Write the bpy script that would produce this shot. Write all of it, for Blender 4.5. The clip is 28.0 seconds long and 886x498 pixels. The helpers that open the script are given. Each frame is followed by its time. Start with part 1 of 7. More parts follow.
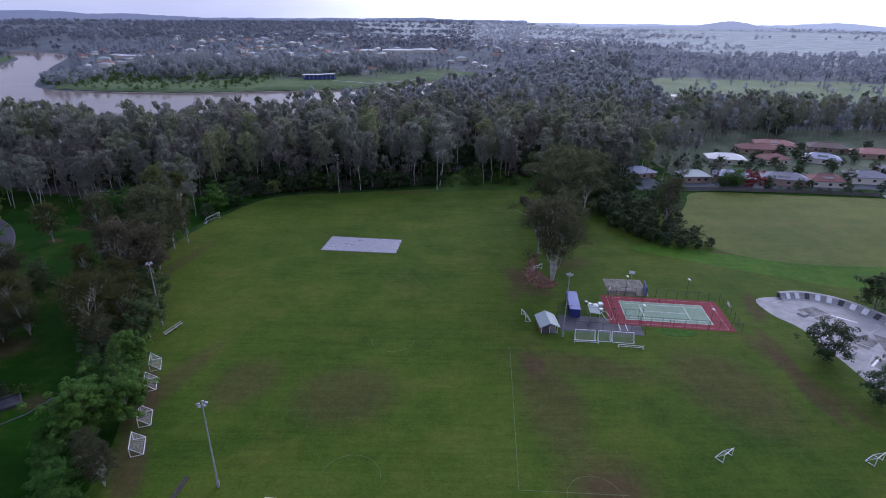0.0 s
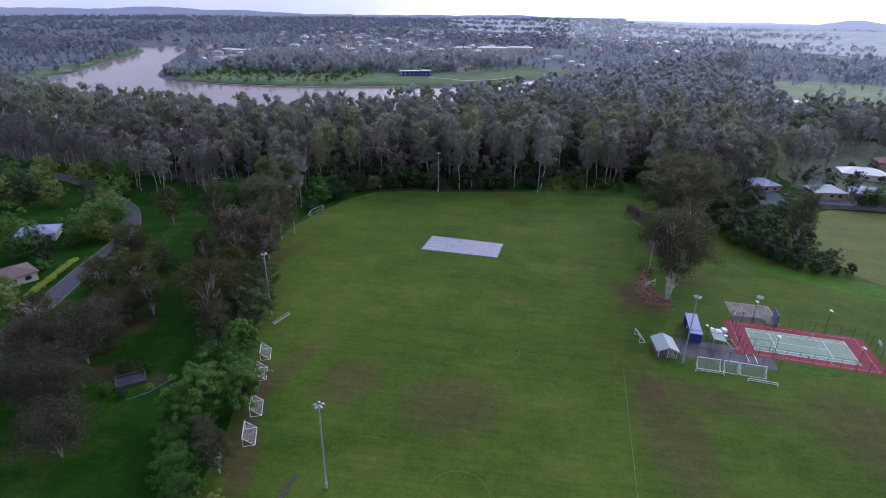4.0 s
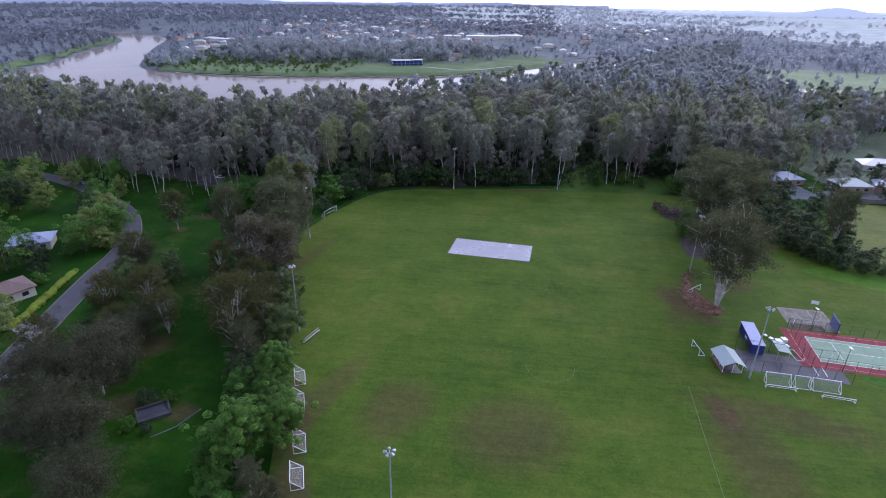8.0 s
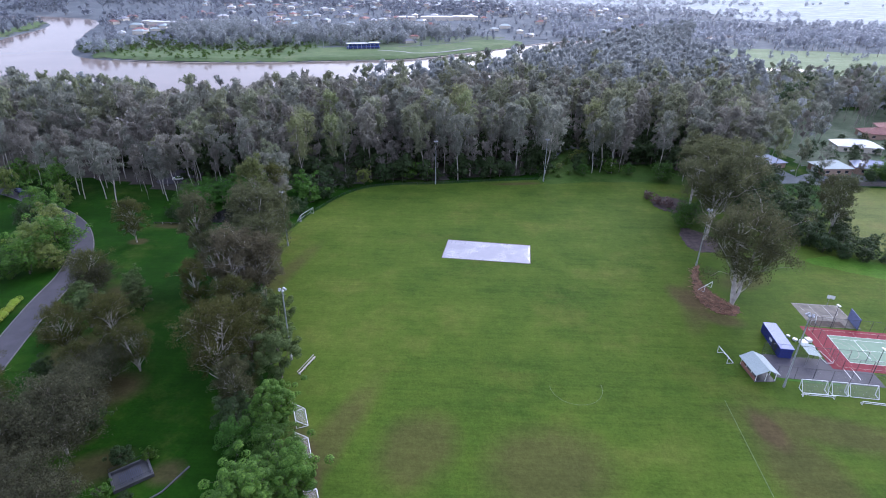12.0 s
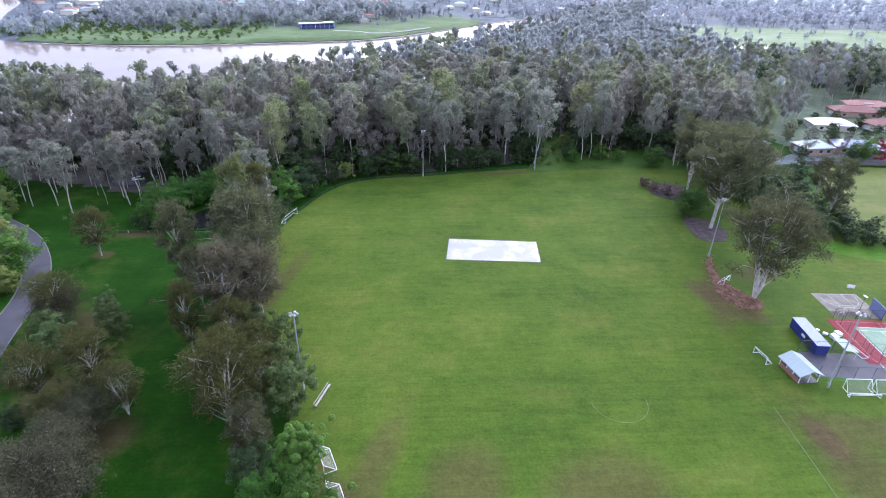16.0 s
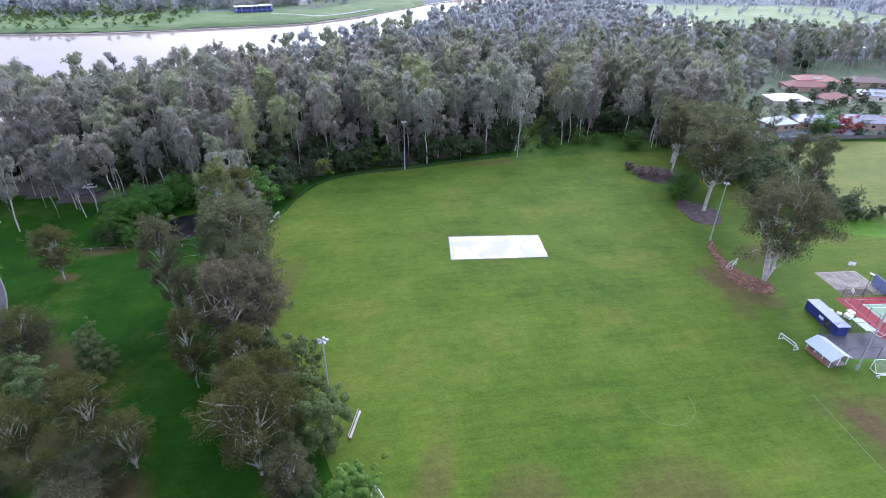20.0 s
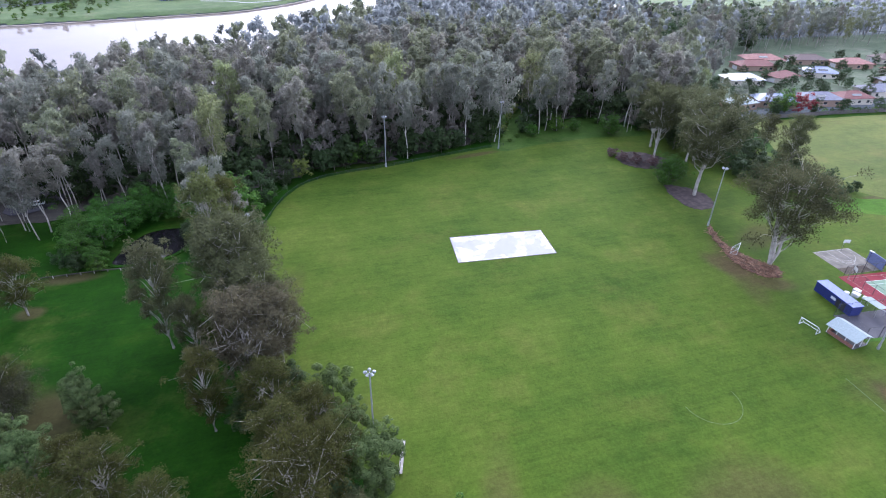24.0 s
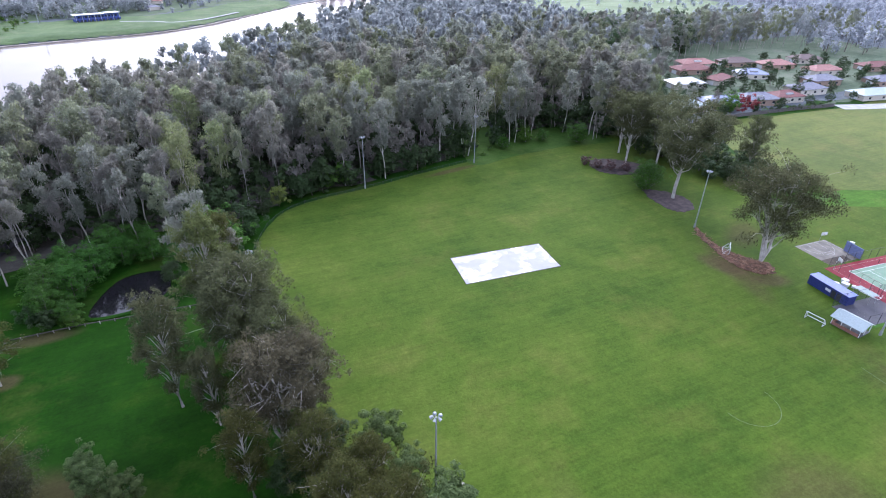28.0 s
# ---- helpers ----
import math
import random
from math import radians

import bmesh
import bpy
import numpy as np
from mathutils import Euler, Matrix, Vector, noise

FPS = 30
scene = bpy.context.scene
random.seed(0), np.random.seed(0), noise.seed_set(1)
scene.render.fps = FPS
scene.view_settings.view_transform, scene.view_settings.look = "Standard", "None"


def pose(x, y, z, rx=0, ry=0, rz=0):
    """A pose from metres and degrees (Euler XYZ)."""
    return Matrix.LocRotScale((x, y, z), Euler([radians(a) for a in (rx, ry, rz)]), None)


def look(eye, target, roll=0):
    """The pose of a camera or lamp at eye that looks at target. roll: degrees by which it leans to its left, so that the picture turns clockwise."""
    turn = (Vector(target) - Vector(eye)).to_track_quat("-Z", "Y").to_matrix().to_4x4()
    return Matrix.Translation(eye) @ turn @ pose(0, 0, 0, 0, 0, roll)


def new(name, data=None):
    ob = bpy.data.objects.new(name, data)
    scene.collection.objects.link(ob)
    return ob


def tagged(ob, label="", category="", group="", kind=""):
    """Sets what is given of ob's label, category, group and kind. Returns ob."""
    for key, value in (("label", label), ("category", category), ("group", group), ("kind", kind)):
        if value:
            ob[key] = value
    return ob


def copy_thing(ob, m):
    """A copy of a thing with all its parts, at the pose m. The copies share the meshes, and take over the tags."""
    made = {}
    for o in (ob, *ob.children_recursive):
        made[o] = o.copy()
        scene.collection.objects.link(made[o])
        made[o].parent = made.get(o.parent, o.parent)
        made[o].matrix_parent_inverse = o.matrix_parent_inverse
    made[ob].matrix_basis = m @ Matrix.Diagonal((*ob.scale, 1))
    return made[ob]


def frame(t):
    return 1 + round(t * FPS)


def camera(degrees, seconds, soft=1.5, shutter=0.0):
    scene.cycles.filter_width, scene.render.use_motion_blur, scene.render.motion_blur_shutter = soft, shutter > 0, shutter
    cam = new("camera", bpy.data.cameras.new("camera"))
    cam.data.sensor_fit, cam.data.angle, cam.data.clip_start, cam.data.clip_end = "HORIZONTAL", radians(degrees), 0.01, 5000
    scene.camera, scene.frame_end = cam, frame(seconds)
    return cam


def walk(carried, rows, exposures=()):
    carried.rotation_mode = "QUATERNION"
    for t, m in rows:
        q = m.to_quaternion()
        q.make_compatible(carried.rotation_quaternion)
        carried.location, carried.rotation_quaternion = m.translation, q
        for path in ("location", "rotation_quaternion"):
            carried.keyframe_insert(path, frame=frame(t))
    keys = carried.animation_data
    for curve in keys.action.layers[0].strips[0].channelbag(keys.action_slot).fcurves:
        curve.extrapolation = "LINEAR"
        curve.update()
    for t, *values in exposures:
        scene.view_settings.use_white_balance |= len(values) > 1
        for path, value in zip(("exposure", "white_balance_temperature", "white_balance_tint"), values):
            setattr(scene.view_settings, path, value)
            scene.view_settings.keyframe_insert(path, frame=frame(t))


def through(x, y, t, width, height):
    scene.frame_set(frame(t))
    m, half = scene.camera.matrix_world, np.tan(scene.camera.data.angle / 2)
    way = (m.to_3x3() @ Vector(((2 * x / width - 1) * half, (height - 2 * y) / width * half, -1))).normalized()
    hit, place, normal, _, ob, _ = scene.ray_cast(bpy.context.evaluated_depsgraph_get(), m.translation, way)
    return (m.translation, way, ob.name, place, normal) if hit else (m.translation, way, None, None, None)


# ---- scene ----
cam = camera(78.4, 28.0, 1.0)
PATH = [
    (0, (-1.026, 0.725, 78.512), (-1.02, 2.562, 77.722), 0.8),
    (0.5, (-0.818, 0.688, 78.437), (-0.923, 2.522, 77.646), 0.7),
    (1, (-0.885, 0.789, 78.381), (-1.053, 2.618, 77.589), 0.7),
    (1.5, (-1.337, 1.15, 78.338), (-1.551, 2.974, 77.545), 0.8),
    (2, (-2.313, 1.777, 78.304), (-2.553, 3.597, 77.512), 0.9),
    (2.5, (-3.806, 2.682, 78.271), (-4.057, 4.5, 77.477), 0.9),
    (3, (-5.728, 3.785, 78.261), (-5.985, 5.602, 77.465), 1.0),
    (3.5, (-7.814, 4.883, 78.229), (-8.079, 6.698, 77.43), 1.0),
    (4, (-10.021, 6.014, 78.199), (-10.298, 7.825, 77.397), 1.0),
    (4.5, (-12.211, 7.209, 78.159), (-12.497, 9.017, 77.353), 1.2),
    (6.5, (-20.582, 12.138, 77.965), (-20.853, 13.942, 77.145), 1.2),
    (7, (-22.635, 13.389, 77.966), (-22.89, 15.193, 77.142), 1.1),
    (7.5, (-24.583, 14.668, 77.954), (-24.819, 16.472, 77.123), 1.0),
    (8, (-26.467, 16.025, 77.937), (-26.683, 17.829, 77.101), 1.0),
    (8.5, (-28.203, 17.579, 77.924), (-28.381, 19.384, 77.083), 0.8),
    (9, (-29.669, 19.473, 77.932), (-29.814, 21.28, 77.087), 0.7),
    (9.5, (-30.932, 21.567, 77.943), (-31.071, 23.37, 77.089), 0.8),
    (10, (-32.33, 23.609, 77.966), (-32.465, 25.409, 77.106), 0.9),
    (10.5, (-33.997, 25.406, 77.988), (-34.117, 27.203, 77.119), 0.9),
    (11, (-35.858, 27.007, 77.988), (-35.944, 28.803, 77.111), 0.9),
    (11.5, (-37.735, 28.595, 77.976), (-37.8, 30.388, 77.093), 0.9),
    (12, (-39.574, 30.148, 77.977), (-39.63, 31.938, 77.088), 0.9),
    (12.5, (-41.349, 31.701, 77.97), (-41.395, 33.488, 77.073), 1.0),
    (14.5, (-48.569, 38.134, 77.851), (-48.535, 39.905, 76.923), 1.0),
    (15, (-50.46, 39.894, 77.825), (-50.4, 41.661, 76.891), 1.0),
    (15.5, (-52.352, 41.715, 77.795), (-52.266, 43.477, 76.854), 1.1),
    (16, (-54.194, 43.499, 77.768), (-54.085, 45.256, 76.819), 1.1),
    (16.5, (-56.012, 45.19, 77.744), (-55.879, 46.941, 76.787), 1.1),
    (17, (-57.88, 46.863, 77.734), (-57.721, 48.608, 76.771), 1.1),
    (17.5, (-59.781, 48.418, 77.754), (-59.594, 50.156, 76.782), 1.2),
    (18, (-61.743, 49.785, 77.764), (-61.524, 51.516, 76.786), 1.1),
    (18.5, (-63.743, 51.011, 77.764), (-63.493, 52.733, 76.779), 1.1),
    (19, (-65.783, 52.26, 77.742), (-65.511, 53.975, 76.751), 1.1),
    (19.5, (-67.803, 53.56, 77.697), (-67.513, 55.27, 76.702), 1.0),
    (20, (-69.815, 54.93, 77.646), (-69.506, 56.634, 76.646), 1.1),
    (20.5, (-71.777, 56.399, 77.618), (-71.448, 58.097, 76.613), 1.1),
    (22.5, (-79.259, 62.856, 77.452), (-78.837, 64.521, 76.427), 1.3),
    (23, (-81.029, 64.509, 77.397), (-80.575, 66.162, 76.367), 1.3),
    (23.5, (-82.748, 66.098, 77.336), (-82.263, 67.739, 76.301), 1.2),
    (24, (-84.473, 67.624, 77.288), (-83.963, 69.254, 76.248), 1.2),
    (24.5, (-86.236, 69.069, 77.261), (-85.705, 70.69, 76.218), 1.3),
    (25, (-88.069, 70.379, 77.262), (-87.516, 71.991, 76.214), 1.1),
    (25.5, (-90.004, 71.622, 77.262), (-89.428, 73.223, 76.211), 1.1),
    (26, (-91.922, 72.871, 77.273), (-91.321, 74.461, 76.218), 1.1),
    (26.5, (-93.774, 74.222, 77.277), (-93.147, 75.799, 76.22), 1.0),
    (27, (-95.604, 75.679, 77.276), (-94.949, 77.244, 76.216), 0.9),
    (27.5, (-97.379, 77.204, 77.293), (-96.692, 78.763, 76.244), 0.8),
    (28, (-99.099, 78.847, 77.326), (-98.367, 80.415, 76.323), 0.8),
]
EXPOSURES = [(t, stops, kelvin, tint) for t, stops, kelvin, tint in (
    (0.0, -0.08, 5210, 22), (2.0, 0.11, 5210, 22), (4.0, 0.25, 5310, 21), (7.0, 0.42, 5280, 20), (10.0, 0.80, 5300, 19), (12.5, 1.12, 5350, 17), (14.5, 1.40, 5410, 16), (17.0, 1.55, 5430, 15), (20.0, 1.55, 5430, 15), (23.0, 1.44, 5430, 15), (28.0, 1.42, 5430, 15))]
walk(cam, [(t, look(eye, target, roll)) for t, eye, target, roll in PATH], EXPOSURES)

# ---- sky and sun: a bright overcast morning, the sun behind cloud ahead and to the right ----
SUN_AZ, SUN_EL = radians(28), radians(30)   # azimuth from +y towards +x
world = bpy.data.worlds.new("world")
scene.world = world
world.use_nodes = True
wn, wl = world.node_tree.nodes, world.node_tree.links
wn.clear()
w_out, w_bg = wn.new("ShaderNodeOutputWorld"), wn.new("ShaderNodeBackground")
w_sky = wn.new("ShaderNodeTexSky")
w_sky.sky_type, w_sky.sun_disc = "NISHITA", False
w_sky.sun_elevation, w_sky.sun_rotation = SUN_EL, SUN_AZ
w_sky.air_density, w_sky.dust_density, w_sky.ozone_density = 1.0, 4.0, 1.5
w_tc, w_map = wn.new("ShaderNodeTexCoord"), wn.new("ShaderNodeMapping")
w_map.inputs["Scale"].default_value = (1.0, 1.0, 5.0)
w_noise = wn.new("ShaderNodeTexNoise")
w_noise.inputs["Scale"].default_value, w_noise.inputs["Detail"].default_value = 2.2, 6.0
w_ramp = wn.new("ShaderNodeValToRGB")
w_ramp.color_ramp.elements[0].position, w_ramp.color_ramp.elements[0].color = 0.3, (5.0, 5.1, 6.3, 1)
w_ramp.color_ramp.elements[1].position, w_ramp.color_ramp.elements[1].color = 0.7, (8.0, 7.9, 8.6, 1)
w_mix = wn.new("ShaderNodeMixRGB")
w_mix.inputs["Fac"].default_value = 0.72
wl.new(w_tc.outputs["Generated"], w_map.inputs["Vector"])
wl.new(w_map.outputs["Vector"], w_noise.inputs["Vector"])
wl.new(w_noise.outputs["Fac"], w_ramp.inputs["Fac"])
wl.new(w_sky.outputs["Color"], w_mix.inputs["Color1"])
wl.new(w_ramp.outputs["Color"], w_mix.inputs["Color2"])
# the cloud is brightest round the hidden sun
w_dir, w_rng, w_glow = wn.new("ShaderNodeVectorMath"), wn.new("ShaderNodeMapRange"), wn.new("ShaderNodeMixRGB")
w_dir.operation = "DOT_PRODUCT"
w_dir.inputs[1].default_value = Vector((math.sin(SUN_AZ + 0.15), math.cos(SUN_AZ + 0.15), 0.22)).normalized()
w_rng.inputs["From Min"].default_value, w_rng.inputs["From Max"].default_value = 0.45, 1.0
w_rng.interpolation_type = "SMOOTHSTEP"
w_glow.blend_type = "ADD"
w_glow.inputs["Color2"].default_value = (9.0, 8.7, 8.4, 1)
wl.new(w_tc.outputs["Generated"], w_dir.inputs[0])
wl.new(w_dir.outputs["Value"], w_rng.inputs["Value"])
wl.new(w_rng.outputs["Result"], w_glow.inputs["Fac"])
wl.new(w_mix.outputs["Color"], w_glow.inputs["Color1"])
wl.new(w_glow.outputs["Color"], w_bg.inputs["Color"])
w_bg.inputs["Strength"].default_value = 0.13
wl.new(w_bg.outputs["Background"], w_out.inputs["Surface"])

sun = new("sun", bpy.data.lights.new("sun", "SUN"))
sun.data.energy, sun.data.angle, sun.data.color = 0.9, radians(30), (1.0, 0.96, 0.9)
sun.matrix_world = look((0, 0, 0), (-math.sin(SUN_AZ) * math.cos(SUN_EL), -math.cos(SUN_AZ) * math.cos(SUN_EL), -math.sin(SUN_EL)))

# ---- materials ----
def nodes_of(name):
    m = bpy.data.materials.new(name)
    m.use_nodes = True
    n, l = m.node_tree.nodes, m.node_tree.links
    return m, n, l, n["Principled BSDF"]


def ramp_node(n, stops):
    r = n.new("ShaderNodeValToRGB")
    e = r.color_ramp.elements
    while len(e) < len(stops):
        e.new(0.5)
    for el, (p, c) in zip(e, stops):
        el.position, el.color = p, (*c, 1)
    return r


def noise_node(n, l, coord, scale, detail=5.0, rough=0.6, stretch=None):
    t = n.new("ShaderNodeTexNoise")
    t.inputs["Scale"].default_value, t.inputs["Detail"].default_value = scale, detail
    t.inputs["Roughness"].default_value = rough
    if stretch:
        mp = n.new("ShaderNodeMapping")
        mp.inputs["Scale"].default_value = stretch
        l.new(coord, mp.inputs["Vector"])
        coord = mp.outputs["Vector"]
    l.new(coord, t.inputs["Vector"])
    return t.outputs["Fac"]


def mixed(n, l, a, b, fac, how="MIX"):
    x = n.new("ShaderNodeMixRGB")
    x.blend_type = how
    for sock, v in ((x.inputs["Fac"], fac), (x.inputs["Color1"], a), (x.inputs["Color2"], b)):
        if isinstance(v, (int, float)):
            sock.default_value = v
        elif isinstance(v, tuple):
            sock.default_value = (*v, 1)
        else:
            l.new(v, sock)
    return x.outputs["Color"]


def sums(n, l, op, a, b=0.0, clamp=False):
    x = n.new("ShaderNodeMath")
    x.operation, x.use_clamp = op, clamp
    for sock, v in zip(x.inputs, (a, b)):
        if isinstance(v, (int, float)):
            sock.default_value = v
        else:
            l.new(v, sock)
    return x.outputs["Value"]


def bump(n, l, p, height, strength, distance):
    b = n.new("ShaderNodeBump")
    b.inputs["Strength"].default_value, b.inputs["Distance"].default_value = strength, distance
    l.new(height, b.inputs["Height"])
    l.new(b.outputs["Normal"], p.inputs["Normal"])


def plain(name, colour, rough=0.6, metal=0.0, vary=0.12, scale=3.0, spec=0.5):
    """A painted or natural surface: base colour with coarse and fine variation, and a little relief."""
    m, n, l, p = nodes_of(name)
    co = n.new("ShaderNodeTexCoord").outputs["Object"]
    a, b = noise_node(n, l, co, scale), noise_node(n, l, co, scale * 9)
    dark = tuple(c * (1 - 2 * vary) for c in colour)
    light = tuple(min(1, c * (1 + vary)) for c in colour)
    r = ramp_node(n, [(0.3, dark), (0.7, light)])
    l.new(a, r.inputs["Fac"])
    info = n.new("ShaderNodeObjectInfo").outputs["Random"]
    c = mixed(n, l, r.outputs["Color"], b, vary, "OVERLAY")
    c = mixed(n, l, c, mixed(n, l, (0.85, 0.85, 0.85), (1.1, 1.1, 1.1), info), 0.6, "MULTIPLY")
    l.new(c, p.inputs["Base Color"])
    p.inputs["Roughness"].default_value, p.inputs["Metallic"].default_value = rough, metal
    p.inputs["Specular IOR Level"].default_value = spec
    bump(n, l, p, b, 0.3, 0.02)
    return m


def foliage(name, dark, mid, light, through=0.3, rough=0.55, haze_sheen=0.12, gloss=0.35, speckle=0.55):
    """Leaves: each tree has its own tone, each leaf its own value, some light passes through."""
    m, n, l, p = nodes_of(name)
    isl = n.new("ShaderNodeNewGeometry").outputs["Random Per Island"]
    info = n.new("ShaderNodeObjectInfo").outputs["Random"]
    co = n.new("ShaderNodeTexCoord").outputs["Object"]
    big = noise_node(n, l, co, 0.22, 3.0)
    v = sums(n, l, "ADD", sums(n, l, "ADD", sums(n, l, "MULTIPLY", isl, speckle), 0.5 * (0.55 - speckle)), sums(n, l, "MULTIPLY", sums(n, l, "SUBTRACT", big, 0.5), 0.9), )
    v = sums(n, l, "ADD", v, sums(n, l, "MULTIPLY", info, 0.22), True)
    r = ramp_node(n, [(0.0, dark), (0.5, mid), (1.0, light)])
    l.new(v, r.inputs["Fac"])
    hue = n.new("ShaderNodeHueSaturation")
    l.new(r.outputs["Color"], hue.inputs["Color"])
    l.new(sums(n, l, "ADD", sums(n, l, "MULTIPLY", info, 0.03), 0.485), hue.inputs["Hue"])
    p.inputs["Roughness"].default_value = rough
    p.inputs["Specular IOR Level"].default_value = gloss
    l.new(hue.outputs["Color"], p.inputs["Base Color"])
    # Bluish sheen added to lift the leaves as haze would.
    p.inputs["Sheen Weight"].default_value, p.inputs["Sheen Roughness"].default_value = haze_sheen, 0.45
    p.inputs["Sheen Tint"].default_value = (0.86, 0.92, 1.0, 1)
    tr, mx = n.new("ShaderNodeBsdfTranslucent"), n.new("ShaderNodeMixShader")
    l.new(hue.outputs["Color"], tr.inputs["Color"])
    mx.inputs["Fac"].default_value = through
    l.new(p.outputs["BSDF"], mx.inputs[1])
    l.new(tr.outputs["BSDF"], mx.inputs[2])
    l.new(mx.outputs["Shader"], n["Material Output"].inputs["Surface"])
    return m


def patches(n, l, co, spots, wob=0.5):
    """A mask of worn spots (x, y, half length, half width, turn in degrees), with ragged edges."""
    rag = noise_node(n, l, co, 0.11, 6.0, 0.7)
    total = None
    for x, y, a, b, turn in spots:
        mp = n.new("ShaderNodeMapping")
        mp.vector_type = "TEXTURE"
        mp.inputs["Location"].default_value = (x, y, 0)
        mp.inputs["Rotation"].default_value = (0, 0, radians(turn))
        mp.inputs["Scale"].default_value = (a, b, 1000)
        l.new(co, mp.inputs["Vector"])
        ln = n.new("ShaderNodeVectorMath")
        ln.operation = "LENGTH"
        l.new(mp.outputs["Vector"], ln.inputs[0])
        d = sums(n, l, "SUBTRACT", 1.0, ln.outputs["Value"], True)
        total = d if total is None else sums(n, l, "MAXIMUM", total, d)
    soft = sums(n, l, "MULTIPLY", total, sums(n, l, "MULTIPLY", rag, 4.0))
    return sums(n, l, "MULTIPLY", soft, wob, True)


def turf(name, dark, mid, light, dry, spots=(), worn=(0.16, 0.10, 0.06), amount=0.5, sheen=0.06, bare=()):
    m, n, l, p = nodes_of(name)
    co = n.new("ShaderNodeTexCoord").outputs["Object"]
    big = noise_node(n, l, co, 0.018, 5.0, 0.62)
    mid_n = noise_node(n, l, co, 0.09, 5.0, 0.65)
    fine = noise_node(n, l, co, 1.6, 6.0, 0.7)
    drag = noise_node(n, l, co, 0.03, 5.0, 0.65, (0.55, 3.0, 1.0))
    v = sums(n, l, "ADD", sums(n, l, "MULTIPLY", big, 0.5), sums(n, l, "MULTIPLY", mid_n, 0.3))
    v = sums(n, l, "ADD", v, sums(n, l, "MULTIPLY", drag, 0.22))
    r = ramp_node(n, [(0.41, dark), (0.52, mid), (0.63, light)])
    l.new(v, r.inputs["Fac"])
    dr = ramp_node(n, [(0.52, (0, 0, 0)), (0.72, (1, 1, 1))])
    l.new(noise_node(n, l, co, 0.045, 6.0, 0.7), dr.inputs["Fac"])
    c = mixed(n, l, r.outputs["Color"], dry, sums(n, l, "MULTIPLY", dr.outputs["Color"], 0.45))
    if spots:
        c = mixed(n, l, c, worn, sums(n, l, "MULTIPLY", patches(n, l, co, spots, 1.0), amount))
    if bare:
        c = mixed(n, l, c, (0.066, 0.040, 0.025), sums(n, l, "MULTIPLY", patches(n, l, co, bare, 1.0), 0.62))
    c = mixed(n, l, c, mixed(n, l, (0.5, 0.5, 0.5), (1.5, 1.5, 1.5), fine), 0.9, "MULTIPLY")
    mow = noise_node(n, l, co, 0.5, 5.0, 0.75, (0.12, 1.6, 1.0))
    c = mixed(n, l, c, mixed(n, l, (0.5, 0.5, 0.5), (1.5, 1.48, 1.45), mow), 0.7, "MULTIPLY")
    clump_n = noise_node(n, l, co, 0.45, 6.0, 0.75)
    c = mixed(n, l, c, mixed(n, l, (0.48, 0.5, 0.5), (1.5, 1.48, 1.45), clump_n), 0.9, "MULTIPLY")
    l.new(c, p.inputs["Base Color"])
    p.inputs["Roughness"].default_value, p.inputs["Specular IOR Level"].default_value = 0.85, sheen
    bump(n, l, p, fine, 0.5, 0.12)
    return m


M_OVAL = turf("oval_turf", (0.032, 0.061, 0.007), (0.053, 0.085, 0.010), (0.073, 0.101, 0.015), (0.088, 0.086, 0.020),
              [(24, 100, 9, 26, 4), (-22, 100, 15, 13, 20), (30, 76, 12, 10, 0), (-66, 96, 5, 34, -20), (-92, 160, 4, 34, -14), (66, 104, 14, 20, 20), (34, 112, 24, 6, -14), (-46, 104, 12, 9, 70), (26, 160, 5, 20, -20), (83, 118, 3.5, 14, 12), (88, 102, 3.5, 16, 20), (44, 172, 12, 6, 30)],
              (0.062, 0.047, 0.021), 0.55, sheen=0.06,
              bare=[(-59.5, 79, 4, 15, 22), (-66, 98, 3.4, 16, 20), (24, 161, 5, 9, 20), (29, 151, 7, 4, -20), (92, 142, 3.5, 12, -15), (85.5, 118, 3, 16, -4), (84.5, 100, 3, 12, 4), (22, 112, 3.5, 7, 10), (101, 182, 8, 3, 0), (30, 74, 7, 5, 0), (-15, 252, 14, 2.2, 9)])
M_PARK = turf("park_grass", (0.006, 0.024, 0.001), (0.011, 0.041, 0.002), (0.030, 0.066, 0.005), (0.064, 0.064, 0.018),
              [(-131, 151, 7, 10, 20), (-112, 116, 9, 7, 30), (-117, 104, 12, 8, 0), (-139, 199, 9, 3, 0), (-103, 96, 8, 5, 30), (-144, 186, 4, 3, 0), (-88, 130, 5, 26, 14), (-127, 128, 8, 9, 0), (-89.5, 96, 4, 3.5, 30)], (0.075, 0.050, 0.030), 0.55, sheen=0.05)
M_FIELD = turf("field_grass", (0.060, 0.082, 0.014), (0.084, 0.104, 0.019), (0.106, 0.120, 0.025), (0.112, 0.094, 0.032), sheen=0.12)
M_LITTER = turf("forest_floor", (0.046, 0.042, 0.040), (0.070, 0.066, 0.058), (0.085, 0.098, 0.055), (0.105, 0.080, 0.062))
M_MULCH = plain("bark_mulch", (0.126, 0.0571, 0.0319), 0.9, vary=0.42, scale=0.6)
M_MULCH_DARK = plain("dark_mulch", (0.048, 0.032, 0.031), 0.95, vary=0.4, scale=0.5)
M_DIRT = plain("red_dirt", (0.058, 0.042, 0.028), 0.95, vary=0.3, scale=0.4)
M_ROAD = plain("asphalt", (0.0476, 0.0441, 0.056), 0.75, vary=0.15, scale=0.25)
M_KERB = plain("kerb_concrete", (0.119, 0.115, 0.112), 0.8)
